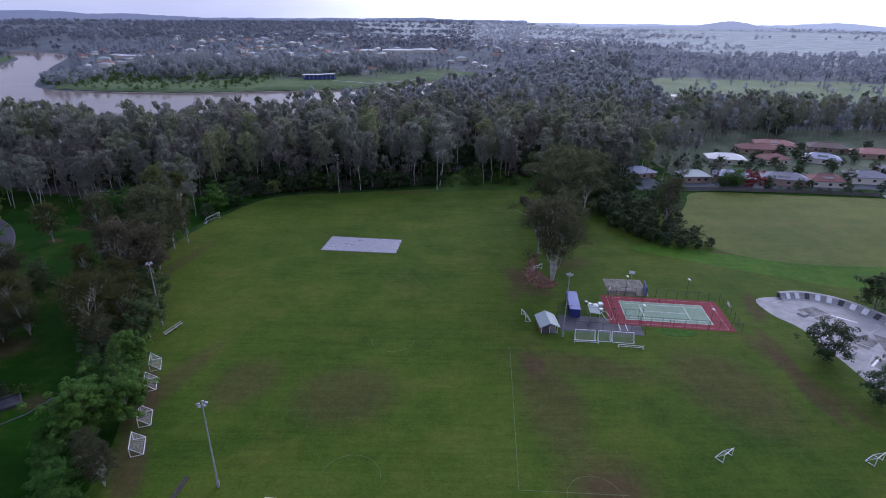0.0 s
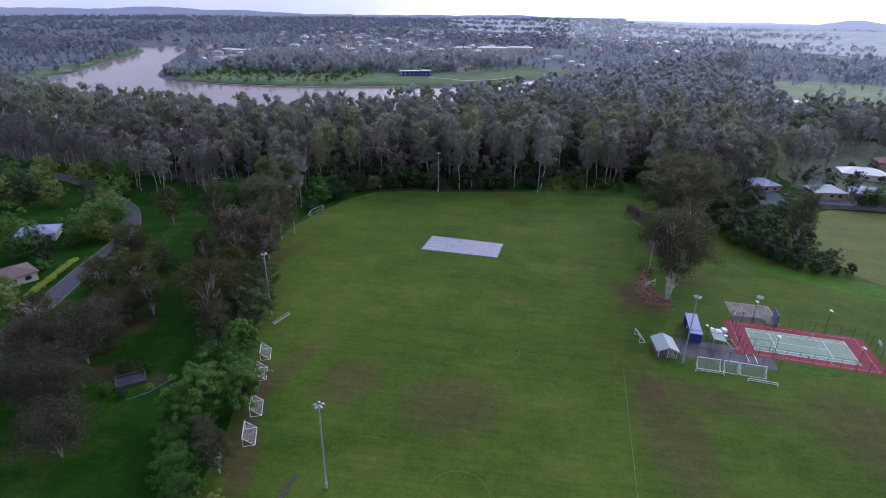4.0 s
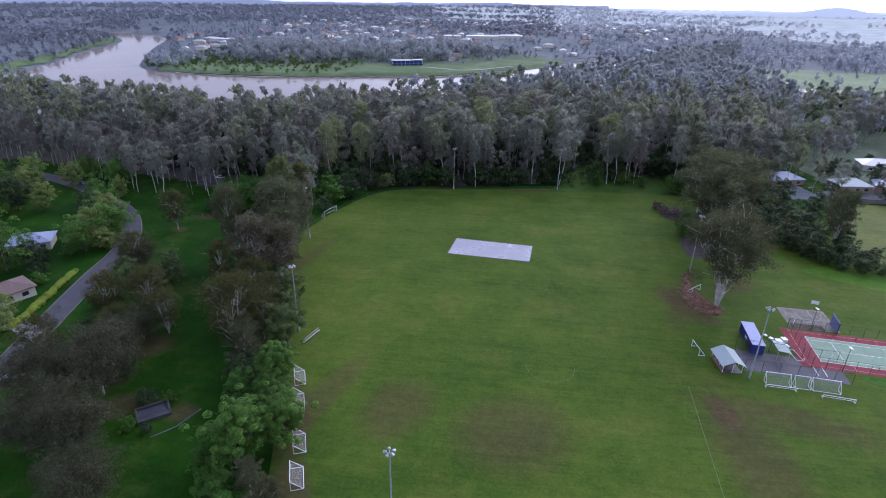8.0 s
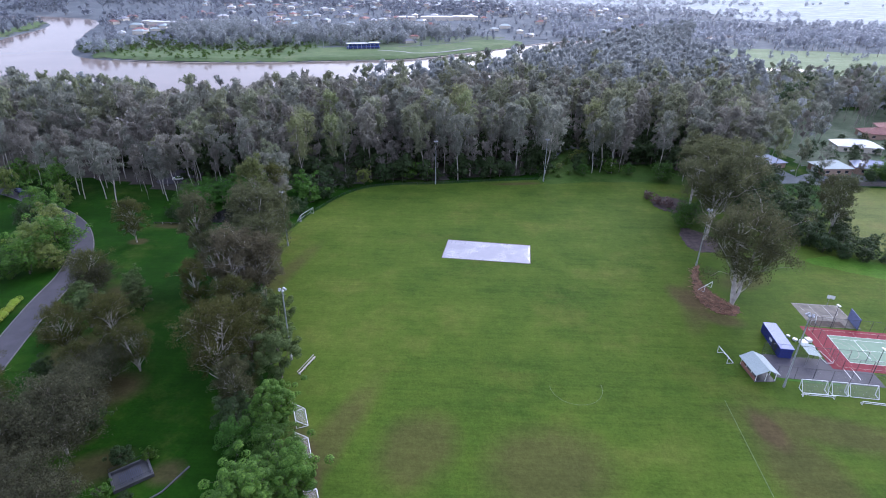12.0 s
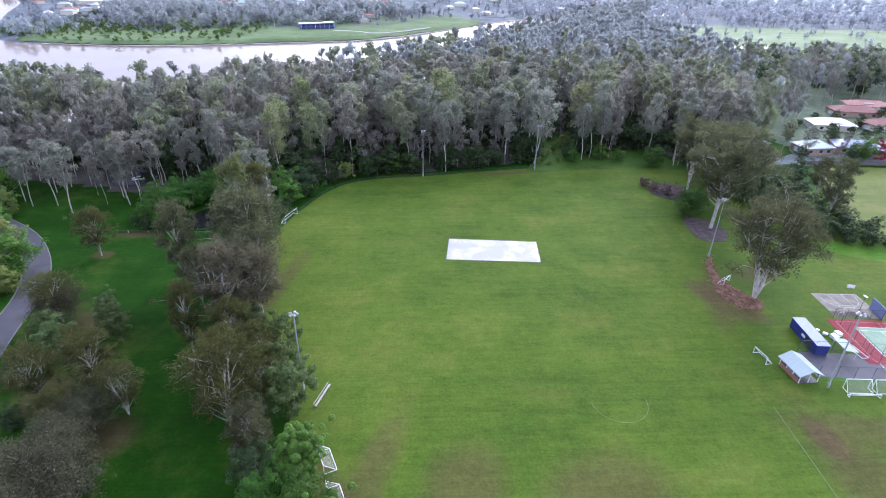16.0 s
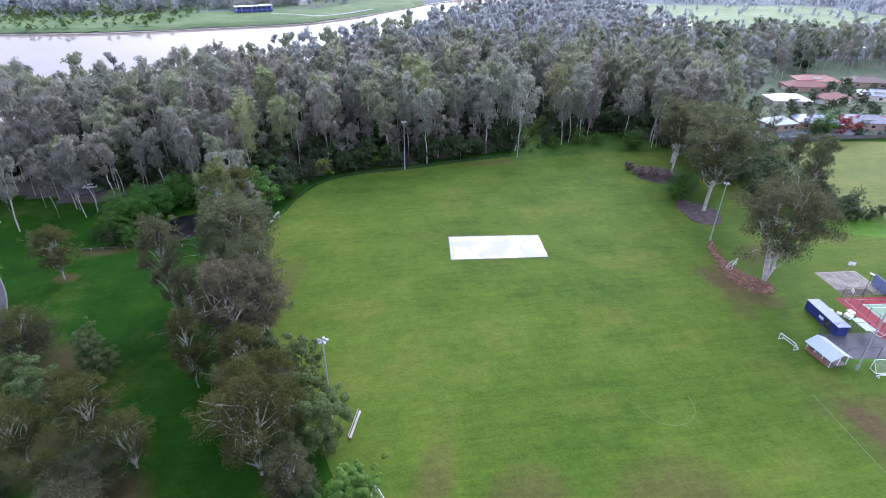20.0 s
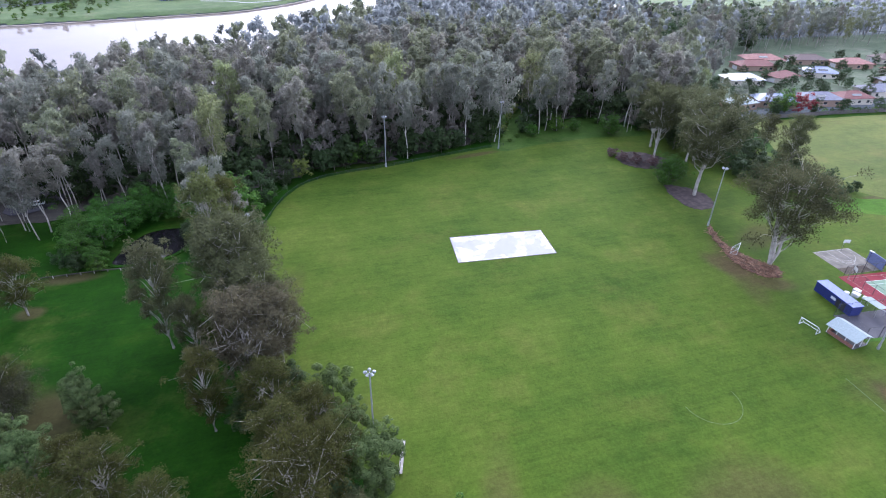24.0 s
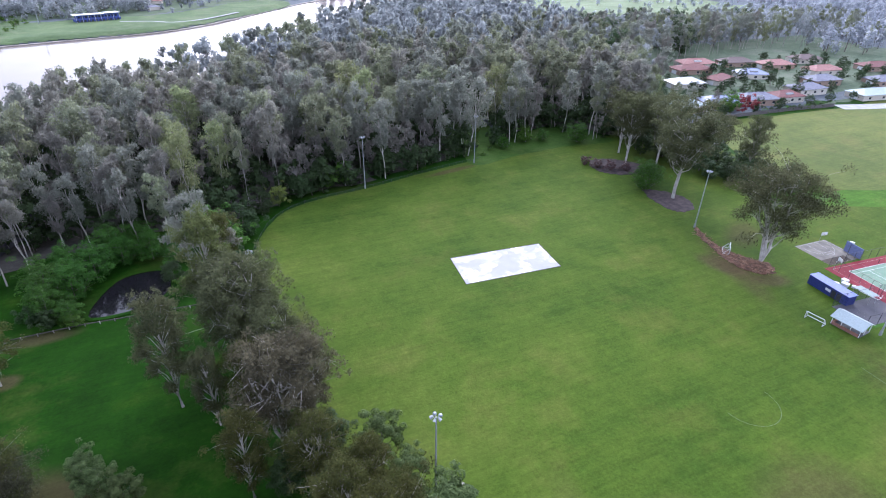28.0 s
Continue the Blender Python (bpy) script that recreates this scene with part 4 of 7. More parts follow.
ROW = [proto("gum_tree", "bushy gum tree with bare pale branches along the oval", tall_gum_geo(51 + i, 20, r_, b, 21000, 0.155, 34, 6, 7, 0.38, 0.05, 0.1, 0.55, n_, 0.62), M_BARK_PALE, M, 20)
       for i, (b, r_, n_, M) in enumerate(((0.2, 6.8, 2, M_LEAF_ROW), (0.22, 6.4, 2, M_LEAF_ROWGREY), (0.3, 6.6, 4, M_LEAF_ROWBROWN), (0.16, 8.0, 3, M_LEAF_ROW)))]
SLIM = [proto("gum_tree", "slender weeping gum tree with pale trunk", tall_gum_geo(71 + i, 26, r_, b, 18000, 0.155, 34, 5, 7, 0.32, 0.05, 0.08, 0.55, 1, 0.72), M_BARK_PALE, M, 26) for i, (b, r_, M) in enumerate(((0.14, 4.8, M_LEAF_ROWGREY), (0.12, 5.2, M_LEAF_ROW), (0.16, 4.6, M_LEAF_ROWLIME)))]
SPREAD = [proto("gum_tree", "wide spreading old gum with several pale trunks", gum_geo(76 + i, 28, r_, b, 36000, 0.195, 28, 5, w_, n_, 0.62, 8, 0.05, 0.45, k_), M_BARK_PALE, M, 28)
          for i, (r_, b, w_, n_, k_, M) in enumerate(((10.5, 0.2, 0.6, 4, 0.25, M_LEAF_ROWGREY), (10.0, 0.34, 0.6, 2, 0.21, M_LEAF_ROWGREY), (8.0, 0.3, 0.6, 2, 0.22, M_LEAF_ROWGREY)))]
LUSH = [proto("leafy_tree", "lush bright green rounded tree", tree_geo(81 + i, 14, 5.4, 0.06, 34, 24000, 0.165, 0.17, 0.85, fill=90, shell=0.8, flat=0.95), M_BARK_DARK, M_LEAF_GREEN, 14) for i in range(2)]
GARDEN = [proto("leafy_tree", "bushy green garden tree", tree_geo(86 + i, 12, 5.6, 0.06, 14, 6000, 0.23, 0.21, 0.85, fill=42, shell=0.75, sides=4, flat=1.0), M_BARK_DARK, M, 12) for i, M in enumerate((M_LEAF_GREEN, M_LEAF_GREEN, M_LEAF_LIME))]
PONDT = [proto("leafy_tree", "thick deep green tree at the pond", tree_geo(88 + i, 10, 5.6, 0.03, 20, 11000, 0.17, 0.24, 0.8, fill=36, shell=0.75), M_BARK_DARK, M_LEAF_DEEP, 10) for i in range(2)]
SILVER = [proto("leafy_tree", "pale silver-green leafy tree", tree_geo(91, 12, 4.6, 0.12, 14, 7500, 0.2, 0.25, 0.75, fill=16, shell=0.65), M_BARK_DARK, M_LEAF_SILVER, 12)]
LIME = [proto("leafy_tree", "yellow-green leafy tree", tree_geo(95, 10, 4.6, 0.1, 11, 3600, 0.28, 0.27, 0.7, fill=14, shell=0.65), M_BARK_DARK, M_LEAF_LIME, 10)]
DARK = [proto("leafy_tree", "dense dark green rounded tree", tree_geo(101 + i, 12, 5.4, 0.06, 14, 6000, 0.23, 0.22, 0.8, fill=40, shell=0.7, sides=4, flat=1.0), M_BARK_DARK, M_LEAF_DARK, 12) for i in range(2)]
SHRUB = [proto("shrub", "dense green shrub with small leaves", tree_geo(111 + i, 5, 3.0, 0.02, 8, 3000, 0.18, 0.27, 0.75, fill=24, shell=0.6, flat=1.0), M_BARK_DARK, M, 5, "shrub") for i, M in enumerate((M_LEAF_DARK, M_LEAF_GREEN, M_LEAF_DARK))]
BARE = [proto("bare_tree", "thin sparse tree with bare grey branches", gum_geo(121 + i, 15, 8.4, 0.12, 22000, 0.17, 34, 7, 0.55, 4, 0.2, clump=0.24), M_BARK, M_LEAF_BARE, 15) for i in range(2)]
REDT = [proto("flowering_tree", "small tree covered in red flowers", tree_geo(131, 8, 4.2, 0.1, 10, 2400, 0.32, 0.28, 0.7, fill=12), M_BARK_DARK, M_LEAF_RED, 8)]
MAROON = [proto("shrub", "dull maroon bush under old gums", tree_geo(135, 5, 3.4, 0.02, 8, 1500, 0.3, 0.33, 0.7, fill=12, shell=0.5), M_BARK_DARK, M_LEAF_MAROON, 5, "shrub")]

# the row between the oval and the green strip
ROWL, ROWG = "bushy gum tree with bare pale branches beside the oval", "trees along the oval"
place(ROW[2:3], [(-96, 149, 21), (-91, 152.5, 18)], "brownish gum with forked white trunks beside the oval", ROWG)
place(ROW[3:4], [(-88, 118, 19)], "broad olive gum with a rounded crown beside the oval", ROWG)
place(ROW[:2], [(-100, 157, 16), (-99, 172, 24), (-91, 128, 15), (-97, 180, 21), (-84, 124, 13), (-94, 163, 19), (-86, 132, 13), (-82, 111, 12), (-93, 139, 14), (-102, 183, 18)], ROWL, ROWG)
place(SLIM, [(-112, 165.5, 25), (-102.5, 140.5, 18), (-104, 188, 28), (-106, 158, 17), (-100, 195, 24)], "tall gum tree with drooping grey-green crown", ROWG)
place(LUSH, [(-71.5, 85.5, 13), (-65.5, 90.5, 11), (-73, 107, 11)], "lush bright green rounded tree", ROWG)
place(SILVER, [(-77, 122, 11), (-82, 138, 11), (-80, 130, 10)], "pale green leafy tree beside the oval", ROWG)
place(ROW[1:2], [(-61, 73.5, 9), (-66, 78, 8)], "open gum tree with pale branches behind soccer goals", ROWG)
place(PONDT, [(-70.5, 98, 9), (-67, 70, 7), (-71, 76, 7), (-79, 101, 7), (-76, 82, 6), (-63, 66, 6)], "dense green bush beside the park", ROWG)
place(LIME, [(-57, 64, 5)], "yellow-green leafy tree beside the oval", ROWG)
place(DARK, [(-97, 139, 8), (-92, 133, 8), (-84, 117, 9), (-90, 144, 9), (-80, 106, 8), (-97, 163, 7), (-86, 137, 7)], "dense dark green tree under the gums", ROWG)
# the green strip and the road side
place(ROW[3:] + ROW[:1], [(-126.5, 126.5, 13), (-116, 128, 14), (-108.5, 122.5, 12), (-121, 133, 12), (-138, 154, 12), (-144, 185.5, 14), (-130, 108, 11), (-119, 119, 9)], "spreading gum tree with brown-green crown by the road", "trees by the road")
place(BARE, [(-109, 99, 14), (-118, 94, 13), (-101, 82, 13), (-113, 108, 11), (-113, 119, 8), (-137, 153, 9), (-108, 84, 12), (-92, 72, 11)], "sparse tree with bare grey branches and few leaves", "bare trees")
place(SILVER, [(-123.5, 148.5, 8), (-120.5, 146, 7), (-129, 138, 10), (-135, 144, 9), (-126, 152.5, 8)], "pale silver-green sapling beside the road", "silver saplings")
place(SHRUB, [(-108, 106, 4), (-104, 90, 3), (-135, 132, 4), (-128, 120, 4), (-97, 90.5, 2.5), (-93, 90, 2), (-98.5, 98, 3), (-94, 99, 2.2)], "low green shrub in the park", "park shrubs")
# gardens over the road
place(GARDEN, [(-226, 213, 11), (-218, 236, 10), (-236, 226, 12), (-206, 236, 11), (-177, 147, 15), (-153, 122, 8), (-163, 163, 11), (-160, 173, 13), (-166, 171, 12), (-186, 150, 14), (-200, 155, 13), (-150, 115, 9), (-215, 170, 13), (-232, 205, 12), (-205, 195, 11),
             (-190, 205, 11), (-178, 195, 12), (-170, 186, 12), (-168, 112, 11), (-158, 102, 9), (-222, 190, 12), (-245, 180, 13), (-195, 225, 12), (-215, 222, 11)], "bushy bright green garden tree", "garden trees")
place(DARK, [(-170, 150, 9), (-205, 165, 10), (-182, 190, 10), (-240, 220, 11), (-175, 120, 9), (-225, 155, 10)], "dark green garden tree", "garden trees")
place(GARDEN[2:], [(-158, 166, 8), (-186, 214, 9), (-172, 176, 8)], "yellow-green garden tree among houses", "garden trees")
place(SHRUB, [(-164, 146, 4), (-160, 141, 3.5), (-171, 155, 4), (-152, 110, 4), (-166, 160, 4)], "rounded green shrub in a garden", "garden shrubs")
# round the pond
place(PONDT, [(-139, 208, 8), (-134, 213, 9), (-130, 221, 9), (-124, 226, 8), (-140, 217, 9), (-117, 226, 8), (-134, 204, 5), (-111, 222, 7), (-127, 231, 9), (-136, 224, 9), (-120, 233, 8)], "thick green tree leaning over the pond", "pond trees")
place(SHRUB, [(-138, 203, 4), (-133, 201, 3), (-112, 212, 5), (-142, 206, 4), (-110, 206, 4)], "thick green shrub on the pond bank", "pond shrubs")
place(TALL, [(-120, 232, 24), (-112, 230, 23), (-152, 222, 20), (-156, 228, 22), (-148, 240, 22), (-160, 238, 20), (-104, 215, 22), (-99, 196, 20), (-107, 205, 24)], "tall gum tree with a pale bare trunk near the pond", "gums at the pond")
place(LIME, [(-80, 246, 7)], "bright yellow-green bush at the oval's edge")
place(SHRUB, [(-93, 229, 9), (-97, 224, 8), (-72, 250, 8), (-86, 242, 8), (-62, 254, 7), (-42, 256, 6), (-30, 258, 7), (-55, 256, 7), (-18, 262, 6), (-98, 212, 6), (-101, 232, 9), (-8, 264, 5), (14, 272, 7), (28, 270, 6)],
      "dark green shrub along the oval's edge", "shrubs along the oval")
# the far side of the oval
place(SPREAD[:1], [(35, 158.5, 29)], "large gum tree with several pale leaning trunks on a mulch bed")
place([SPREAD[1], SPREAD[2]], [(44, 200, 33), (50, 231, 28), (61, 226, 27), (57, 243, 26)], "tall old gum tree with bare white limbs", "old gums")
place(ROW[1:2], [(90, 208, 20)], "rounded dark gum tree among bushes")
place(ROW[1:2], [(99, 228, 14)], "grey-green gum tree among bushes")
place(PONDT, [(40, 209, 10), (45, 213, 8)], "dark dense bush beside a tall gum", "gum bushes")
place([SHRUB[0], SHRUB[2]], [(70, 208, 6), (73, 203, 6), (76, 198, 6), (79, 193, 5.5), (83, 189, 5), (88, 187, 4.5), (94, 187, 4), (99, 188, 4), (77, 207, 7), (81, 201, 7), (86, 195, 6), (92, 193, 5), (84, 209, 7), (90, 202, 6), (97, 196, 5), (72, 215, 8),
      (79, 216, 8), (68, 222, 8), (75, 225, 8), (86, 219, 8), (94, 211, 7), (82, 228, 8), (70, 233, 9), (64, 238, 8), (90, 230, 8)], "dark green bush in a thicket beside the field", "thicket")
place(DARK, [(70, 232, 11), (66, 243, 12), (76, 238, 11), (84, 240, 11), (72, 250, 12), (88, 250, 12), (98, 240, 10), (80, 256, 13)], "dark green tree in a thicket beside the field", "thicket")
place(TALL, [(98, 277, 19), (112, 271, 18), (121, 266, 15), (137, 268, 12), (90, 268, 22), (106, 278, 20)], "gum tree in front of houses at the forest's edge", "suburb gums")
place(REDT, [(154, 263, 9)], "tree covered in red flowers behind a paling fence")
place(MAROON, [(41, 229, 3.4), (46, 226, 3), (38, 233, 3), (36, 238, 3)], "dull maroon bush under the old gums", "maroon bushes")
place(DARK, [(95.5, 115.5, 11), (127, 141, 11), (97, 98, 10)], "round dark green shade tree by the skate park", "skate park trees")

# open woodland between the street and the forest, and gardens beyond the street
OPEN = [(-152, 224), (-128, 238), (-150, 246), (-185, 262), (-300, 272), (-360, 268), (-300, 252), (-222, 238), (-190, 224), (-170, 208)]
GARDENS = [(-420, 60), (-200, 60), (-175, 110), (-205, 140), (-210, 200), (-232, 226), (-300, 240), (-420, 260)]


def spaced(n, seed, poly, gap, avoid=()):
    """Random points in a polygon that keep a distance from each other."""
    r = np.random.default_rng(seed)
    xs, ys = [p[0] for p in poly], [p[1] for p in poly]
    c = r.uniform((min(xs), min(ys)), (max(xs), max(ys)), (n, 2))
    out = []
    for x, y in c[inside(c[:, 0], c[:, 1], poly)]:
        if all((x - a) ** 2 + (y - b) ** 2 > gap * gap for a, b in out) and all(math.hypot(x - a, y - b) > q for a, b, q in avoid):
            out.append((float(x), float(y)))
    return out


rgo = random.Random(4)
HOMES = [(-182, 165, 12), (-164, 133, 12), (-262, 200, 12), (-165, 98, 12), (-290, 160, 12), (-300, 215, 12), (-245, 150, 12), (-159, 245, 5), (-160, 262, 6), (-153, 279, 5)]
place([TALL[3], TALL[7], TALL[0]], [(x, y, rgo.uniform(17, 25)) for x, y in spaced(1100, 14, OPEN, 5.7, HOMES)], "gum tree with a leaning pale trunk by the street", "street gums")
place(GARDEN + DARK, [(x, y, rgo.uniform(8, 14)) for x, y in spaced(900, 15, GARDENS, 10.5, HOMES)], "leafy green garden tree among houses", "garden trees")

EDGE = [(74, 262), (98, 268), (118, 290), (146, 298), (152, 330), (182, 356), (232, 372), (330, 380), (360, 440), (200, 480), (165, 430), (118, 345), (90, 285)]
EAST_HOMES = [(104, 286, 9), (129, 275, 9), (163, 312, 12), (196, 339, 13), (214, 352, 14), (330, 470, 9), (318, 455, 9), (243, 345, 12), (300, 335, 12)]
place(TALL + DARK[:1], [(x, y, rgo.uniform(15, 25)) for x, y in spaced(900, 16, EDGE, 7.5, EAST_HOMES)], "gum tree at the edge of a suburb", "suburb gums")
place(DARK, [(x, y, rgo.uniform(4, 7.5)) for x, y in spaced(500, 17, [(118, 264), (262, 250), (330, 290), (330, 350), (170, 335), (130, 300)], 8.5,
      [(163, 312, 11), (104, 286, 9), (129, 275, 9), (151, 277, 10), (176, 275, 11), (196, 273, 10), (222, 279, 11), (196, 339, 12), (214, 352, 12), (190, 312, 9), (221, 315, 10), (248, 288, 11), (262, 330, 12), (276, 306, 12), (243, 345, 12), (252, 259, 12), (290, 275, 12), (300, 335, 11), (322, 300, 12), (200, 297, 5), (225, 297, 5)])],
      "dark green garden tree between houses", "suburban trees")

# ---- the forest ----
CLEARING = [(-1, 256), (14, 258), (40, 262), (52, 268), (46, 282), (34, 276), (22, 276), (18, 284), (26, 302), (14, 304), (2, 274)]
rng = np.random.default_rng(5)
cand = rng.uniform((-560, 230), (300, 970), (12000, 2))
cand = cand[inside(cand[:, 0], cand[:, 1], WOODS)]
keep, cell = [], {}
for x, y in cand:
    gap = 5.4 if y < 420 else 6.8
    k = (int(x // 8), int(y // 8))
    near = [q for i in (-1, 0, 1) for j in (-1, 0, 1) for q in cell.get((k[0] + i, k[1] + j), ())]
    if all((x - a) ** 2 + (y - b) ** 2 > gap * gap for a, b in near):
        cell.setdefault(k, []).append((x, y))
        keep.append((float(x), float(y)))
keep = [p for p in keep if not inside([p[0]], [p[1]], CLEARING)[0]]
keep.sort(key=lambda p: math.hypot(p[0] + 40, p[1] - 150))
rg = random.Random(9)
bank_d = edge_dist(np.array([p[0] for p in keep]), np.array([p[1] for p in keep]), RIVER)
place(TALL, [(x, y, rg.uniform(24, 33)) for (x, y), d in zip(keep[:95], bank_d)], GUM_L, "forest gums")
place(SHRUB[1:2] + LIME, [(3, 268, 2.4), (6, 274, 3), (10, 281, 3), (14, 288, 3.4), (9, 266, 1.8), (18, 294, 4), (4, 262, 1.6), (22, 299, 4)], "low bright green weeds in a grassy gap", "weeds")
place(PONDT, [(49, 261, 8), (15, 266, 5), (36, 268, 5)], "rounded green bush at the forest's edge", "gap bushes")
place(TALL, [(20, 269, 24), (24, 271, 26), (29, 270, 25), (33, 272, 23)], "gum tree in a clump beside a grassy gap", "forest gums")
under = np.random.default_rng(8).uniform((-200, 240), (100, 360), (1100, 2))
under = under[inside(under[:, 0], under[:, 1], WOODS) & ~inside(under[:, 0], under[:, 1], CLEARING)]
UNDERGEO = [(tree_geo(261 + i, 6, 3.2, 0.03, 3, 330, 0.45, 0.4, 0.6, sides=3, forks=0, fill=6), 6) for i in range(3)]
rest = [(p, d) for p, d in zip(keep[95:], bank_d[95:])]


def scatter(name, spots, geos, bark, leaf, label, category):
    """Many trees of a wood as one object: wood and leaves are its two parts."""
    W, L = [], []
    rgs = np.random.default_rng(len(spots))
    zs = land_z([s[0] for s in spots], [s[1] for s in spots])
    for (x, y, h), z in zip(spots, zs):
        (wood, leafy), gh = geos[int(rgs.integers(len(geos)))]
        a = rgs.uniform(0, 6.28)
        R = np.array([[math.cos(a), -math.sin(a), 0], [math.sin(a), math.cos(a), 0], [0, 0, 1]]) * (h / gh)
        W.append((wood[0] @ R.T + (x, y, z - 0.2), wood[1]))
        L.append((leafy[0] @ R.T + (x, y, z - 0.2), leafy[1]))
    e = thing(name, label, category, None, "", "stuff")
    tagged(obj("trunks", quads_mesh("trunks", *join_np(W)), bark, e), kind="stuff")
    tagged(obj("crowns", quads_mesh("crowns", *join_np(L)), leaf, e), kind="stuff")
    return e


MIDGEO = [(tall_gum_geo(201 + i, 29, r_, 0.38, 1050, 0.52, 9, 1, 4), 29) for i, r_ in enumerate((4.4, 5.2, 4.7, 5.7, 4.1, 5.0))]
THINGEO = [(tall_gum_geo(231 + i, 29, r_, 0.34, 620, 0.70, 7, 1, 3), 29) for i, r_ in enumerate((4.8, 5.6, 5.0, 6.0))]
NEARGEO = [(tall_gum_geo(211 + i, 30, r_, b_, 2600, 0.35, 11, 2, 4), 30) for i, (r_, b_) in enumerate(((4.4, 0.44), (5.2, 0.38), (4.6, 0.5), (5.6, 0.36), (4.0, 0.46), (5.0, 0.4)))]
YOUNGGEO = [(tall_gum_geo(291 + i, 15, 3.4, 0.12, 620, 0.40, 9, 1, 3, 0.12), 15) for i in range(4)]
BANKGEO = [(tall_gum_geo(221 + i, 28, 4.3, 0.2, 1300, 0.40, 13, 1, 3, 0.3, 0.07, 0.18), 28) for i in range(6)]
FARGEO = [(far_geo(241 + i, 18, 5.6, 180, 0.98), 18) for i in range(6)]
BANKFAR = [(far_geo(281 + i, 16, 5.4, 260, 0.85), 16) for i in range(4)]
DIMGEO = [(far_geo(251 + i, 16, 6.4, 110, 1.25), 16) for i in range(5)]
scatter("understorey", [(float(x), float(y), rg.uniform(3, 11)) for x, y in under], UNDERGEO, M_BARK_DARK, M_LEAF_DARK, "dark green shrubs under the forest gums", "shrubs")
near_edge = [(*p, rg.uniform(25, 33)) for p, d in rest[:190]]
for nm, cut, lf, bk, lb in (("forest_edge", 0, M_LEAF_GUM, M_BARK_PALE, "grey-green gums at the forest's edge"), ("forest_edge_olive", 1, M_LEAF_OLIVE, M_BARK, "olive-green gums at the forest's edge"), ("forest_edge_brown", 2, M_LEAF_BROWN, M_BARK_PALE, "brownish gums at the forest's edge")):
    scatter(nm, near_edge[cut::3], NEARGEO, bk, lf, lb, "forest")
rest = rest[190:]
young = np.random.default_rng(18).uniform((-320, 246), (110, 420), (1100, 2))
young = young[inside(young[:, 0], young[:, 1], WOODS) & ~inside(young[:, 0], young[:, 1], CLEARING)]
scatter("young_gums", [(float(x), float(y), rg.uniform(9, 18)) for x, y in young[:420]], YOUNGGEO, M_BARK, M_LEAF_BROWN, "slender young gums between taller ones", "forest")
# The farther back, the more trees take the haze-painted leaves.
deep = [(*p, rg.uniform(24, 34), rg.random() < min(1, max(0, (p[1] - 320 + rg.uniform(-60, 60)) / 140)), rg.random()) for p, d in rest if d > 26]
scatter("forest", [q[:3] for q in deep if not q[3] and q[4] < 0.5], MIDGEO, M_BARK_PALE, M_LEAF_GUM, "dense grey-green gum forest beside the river", "forest")
scatter("olive_forest", [q[:3] for q in deep if not q[3] and 0.5 <= q[4] < 0.85], MIDGEO, M_BARK, M_LEAF_OLIVE, "olive-green gums in a dense forest", "forest")
scatter("brown_forest", [q[:3] for q in deep if not q[3] and q[4] >= 0.85], MIDGEO, M_BARK, M_LEAF_BROWN, "brownish gums in a dense forest", "forest")
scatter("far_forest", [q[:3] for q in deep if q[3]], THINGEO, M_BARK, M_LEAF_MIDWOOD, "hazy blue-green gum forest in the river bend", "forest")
scatter("riverbank_trees", [(*p, rg.choice((20, 23, 26, 29, 32)) + (3 if p[1] > 440 else 0)) for p, d in rest if d <= 26 and (p[0] > -60 or rg.random() < 0.6)], BANKGEO, M_BARK_DARK, M_LEAF_BANK, "line of dark feathery gums along the riverbank", "trees")


def spread(n, seed, x0, y0, x1, y1, poly=None, avoid=()):
    r = np.random.default_rng(seed)
    c = r.uniform((x0, y0), (x1, y1), (n, 2))
    ok = ~inside(c[:, 0], c[:, 1], RIVER) & (edge_dist(c[:, 0], c[:, 1], RIVER) > 6)
    if poly:
        ok &= inside(c[:, 0], c[:, 1], poly)
    for a in avoid:
        ok &= ~inside(c[:, 0], c[:, 1], a)
    return [(float(x), float(y)) for x, y in c[ok]]


SUBWOODS = [(118, 300), (150, 318), (150, 345), (182, 362), (232, 378), (330, 384), (420, 330), (470, 420), (420, 500), (260, 488), (205, 520), (180, 470), (165, 420), (120, 345)]
sub = spaced(900, 19, SUBWOODS, 6.5, EAST_HOMES)
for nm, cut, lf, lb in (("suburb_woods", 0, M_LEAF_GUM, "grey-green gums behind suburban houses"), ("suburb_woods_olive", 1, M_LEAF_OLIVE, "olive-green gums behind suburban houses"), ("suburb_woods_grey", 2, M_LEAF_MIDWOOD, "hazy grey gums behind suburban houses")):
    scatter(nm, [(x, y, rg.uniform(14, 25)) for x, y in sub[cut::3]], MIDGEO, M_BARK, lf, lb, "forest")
# golf course on the far right, woods round it, the other bank, the suburbs
HOUSING = [(98, 262), (125, 258), (215, 252), (290, 240), (345, 300), (345, 400), (165, 400), (118, 345)]
east = spread(3600, 61, 120, 330, 1400, 1300, None, [GOLF, HOUSING])
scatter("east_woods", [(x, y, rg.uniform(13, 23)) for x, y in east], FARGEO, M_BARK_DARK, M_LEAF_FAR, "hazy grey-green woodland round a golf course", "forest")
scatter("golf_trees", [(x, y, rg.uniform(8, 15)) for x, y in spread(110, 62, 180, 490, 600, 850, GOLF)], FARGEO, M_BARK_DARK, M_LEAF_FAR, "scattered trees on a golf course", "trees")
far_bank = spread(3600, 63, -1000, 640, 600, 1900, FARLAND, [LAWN])
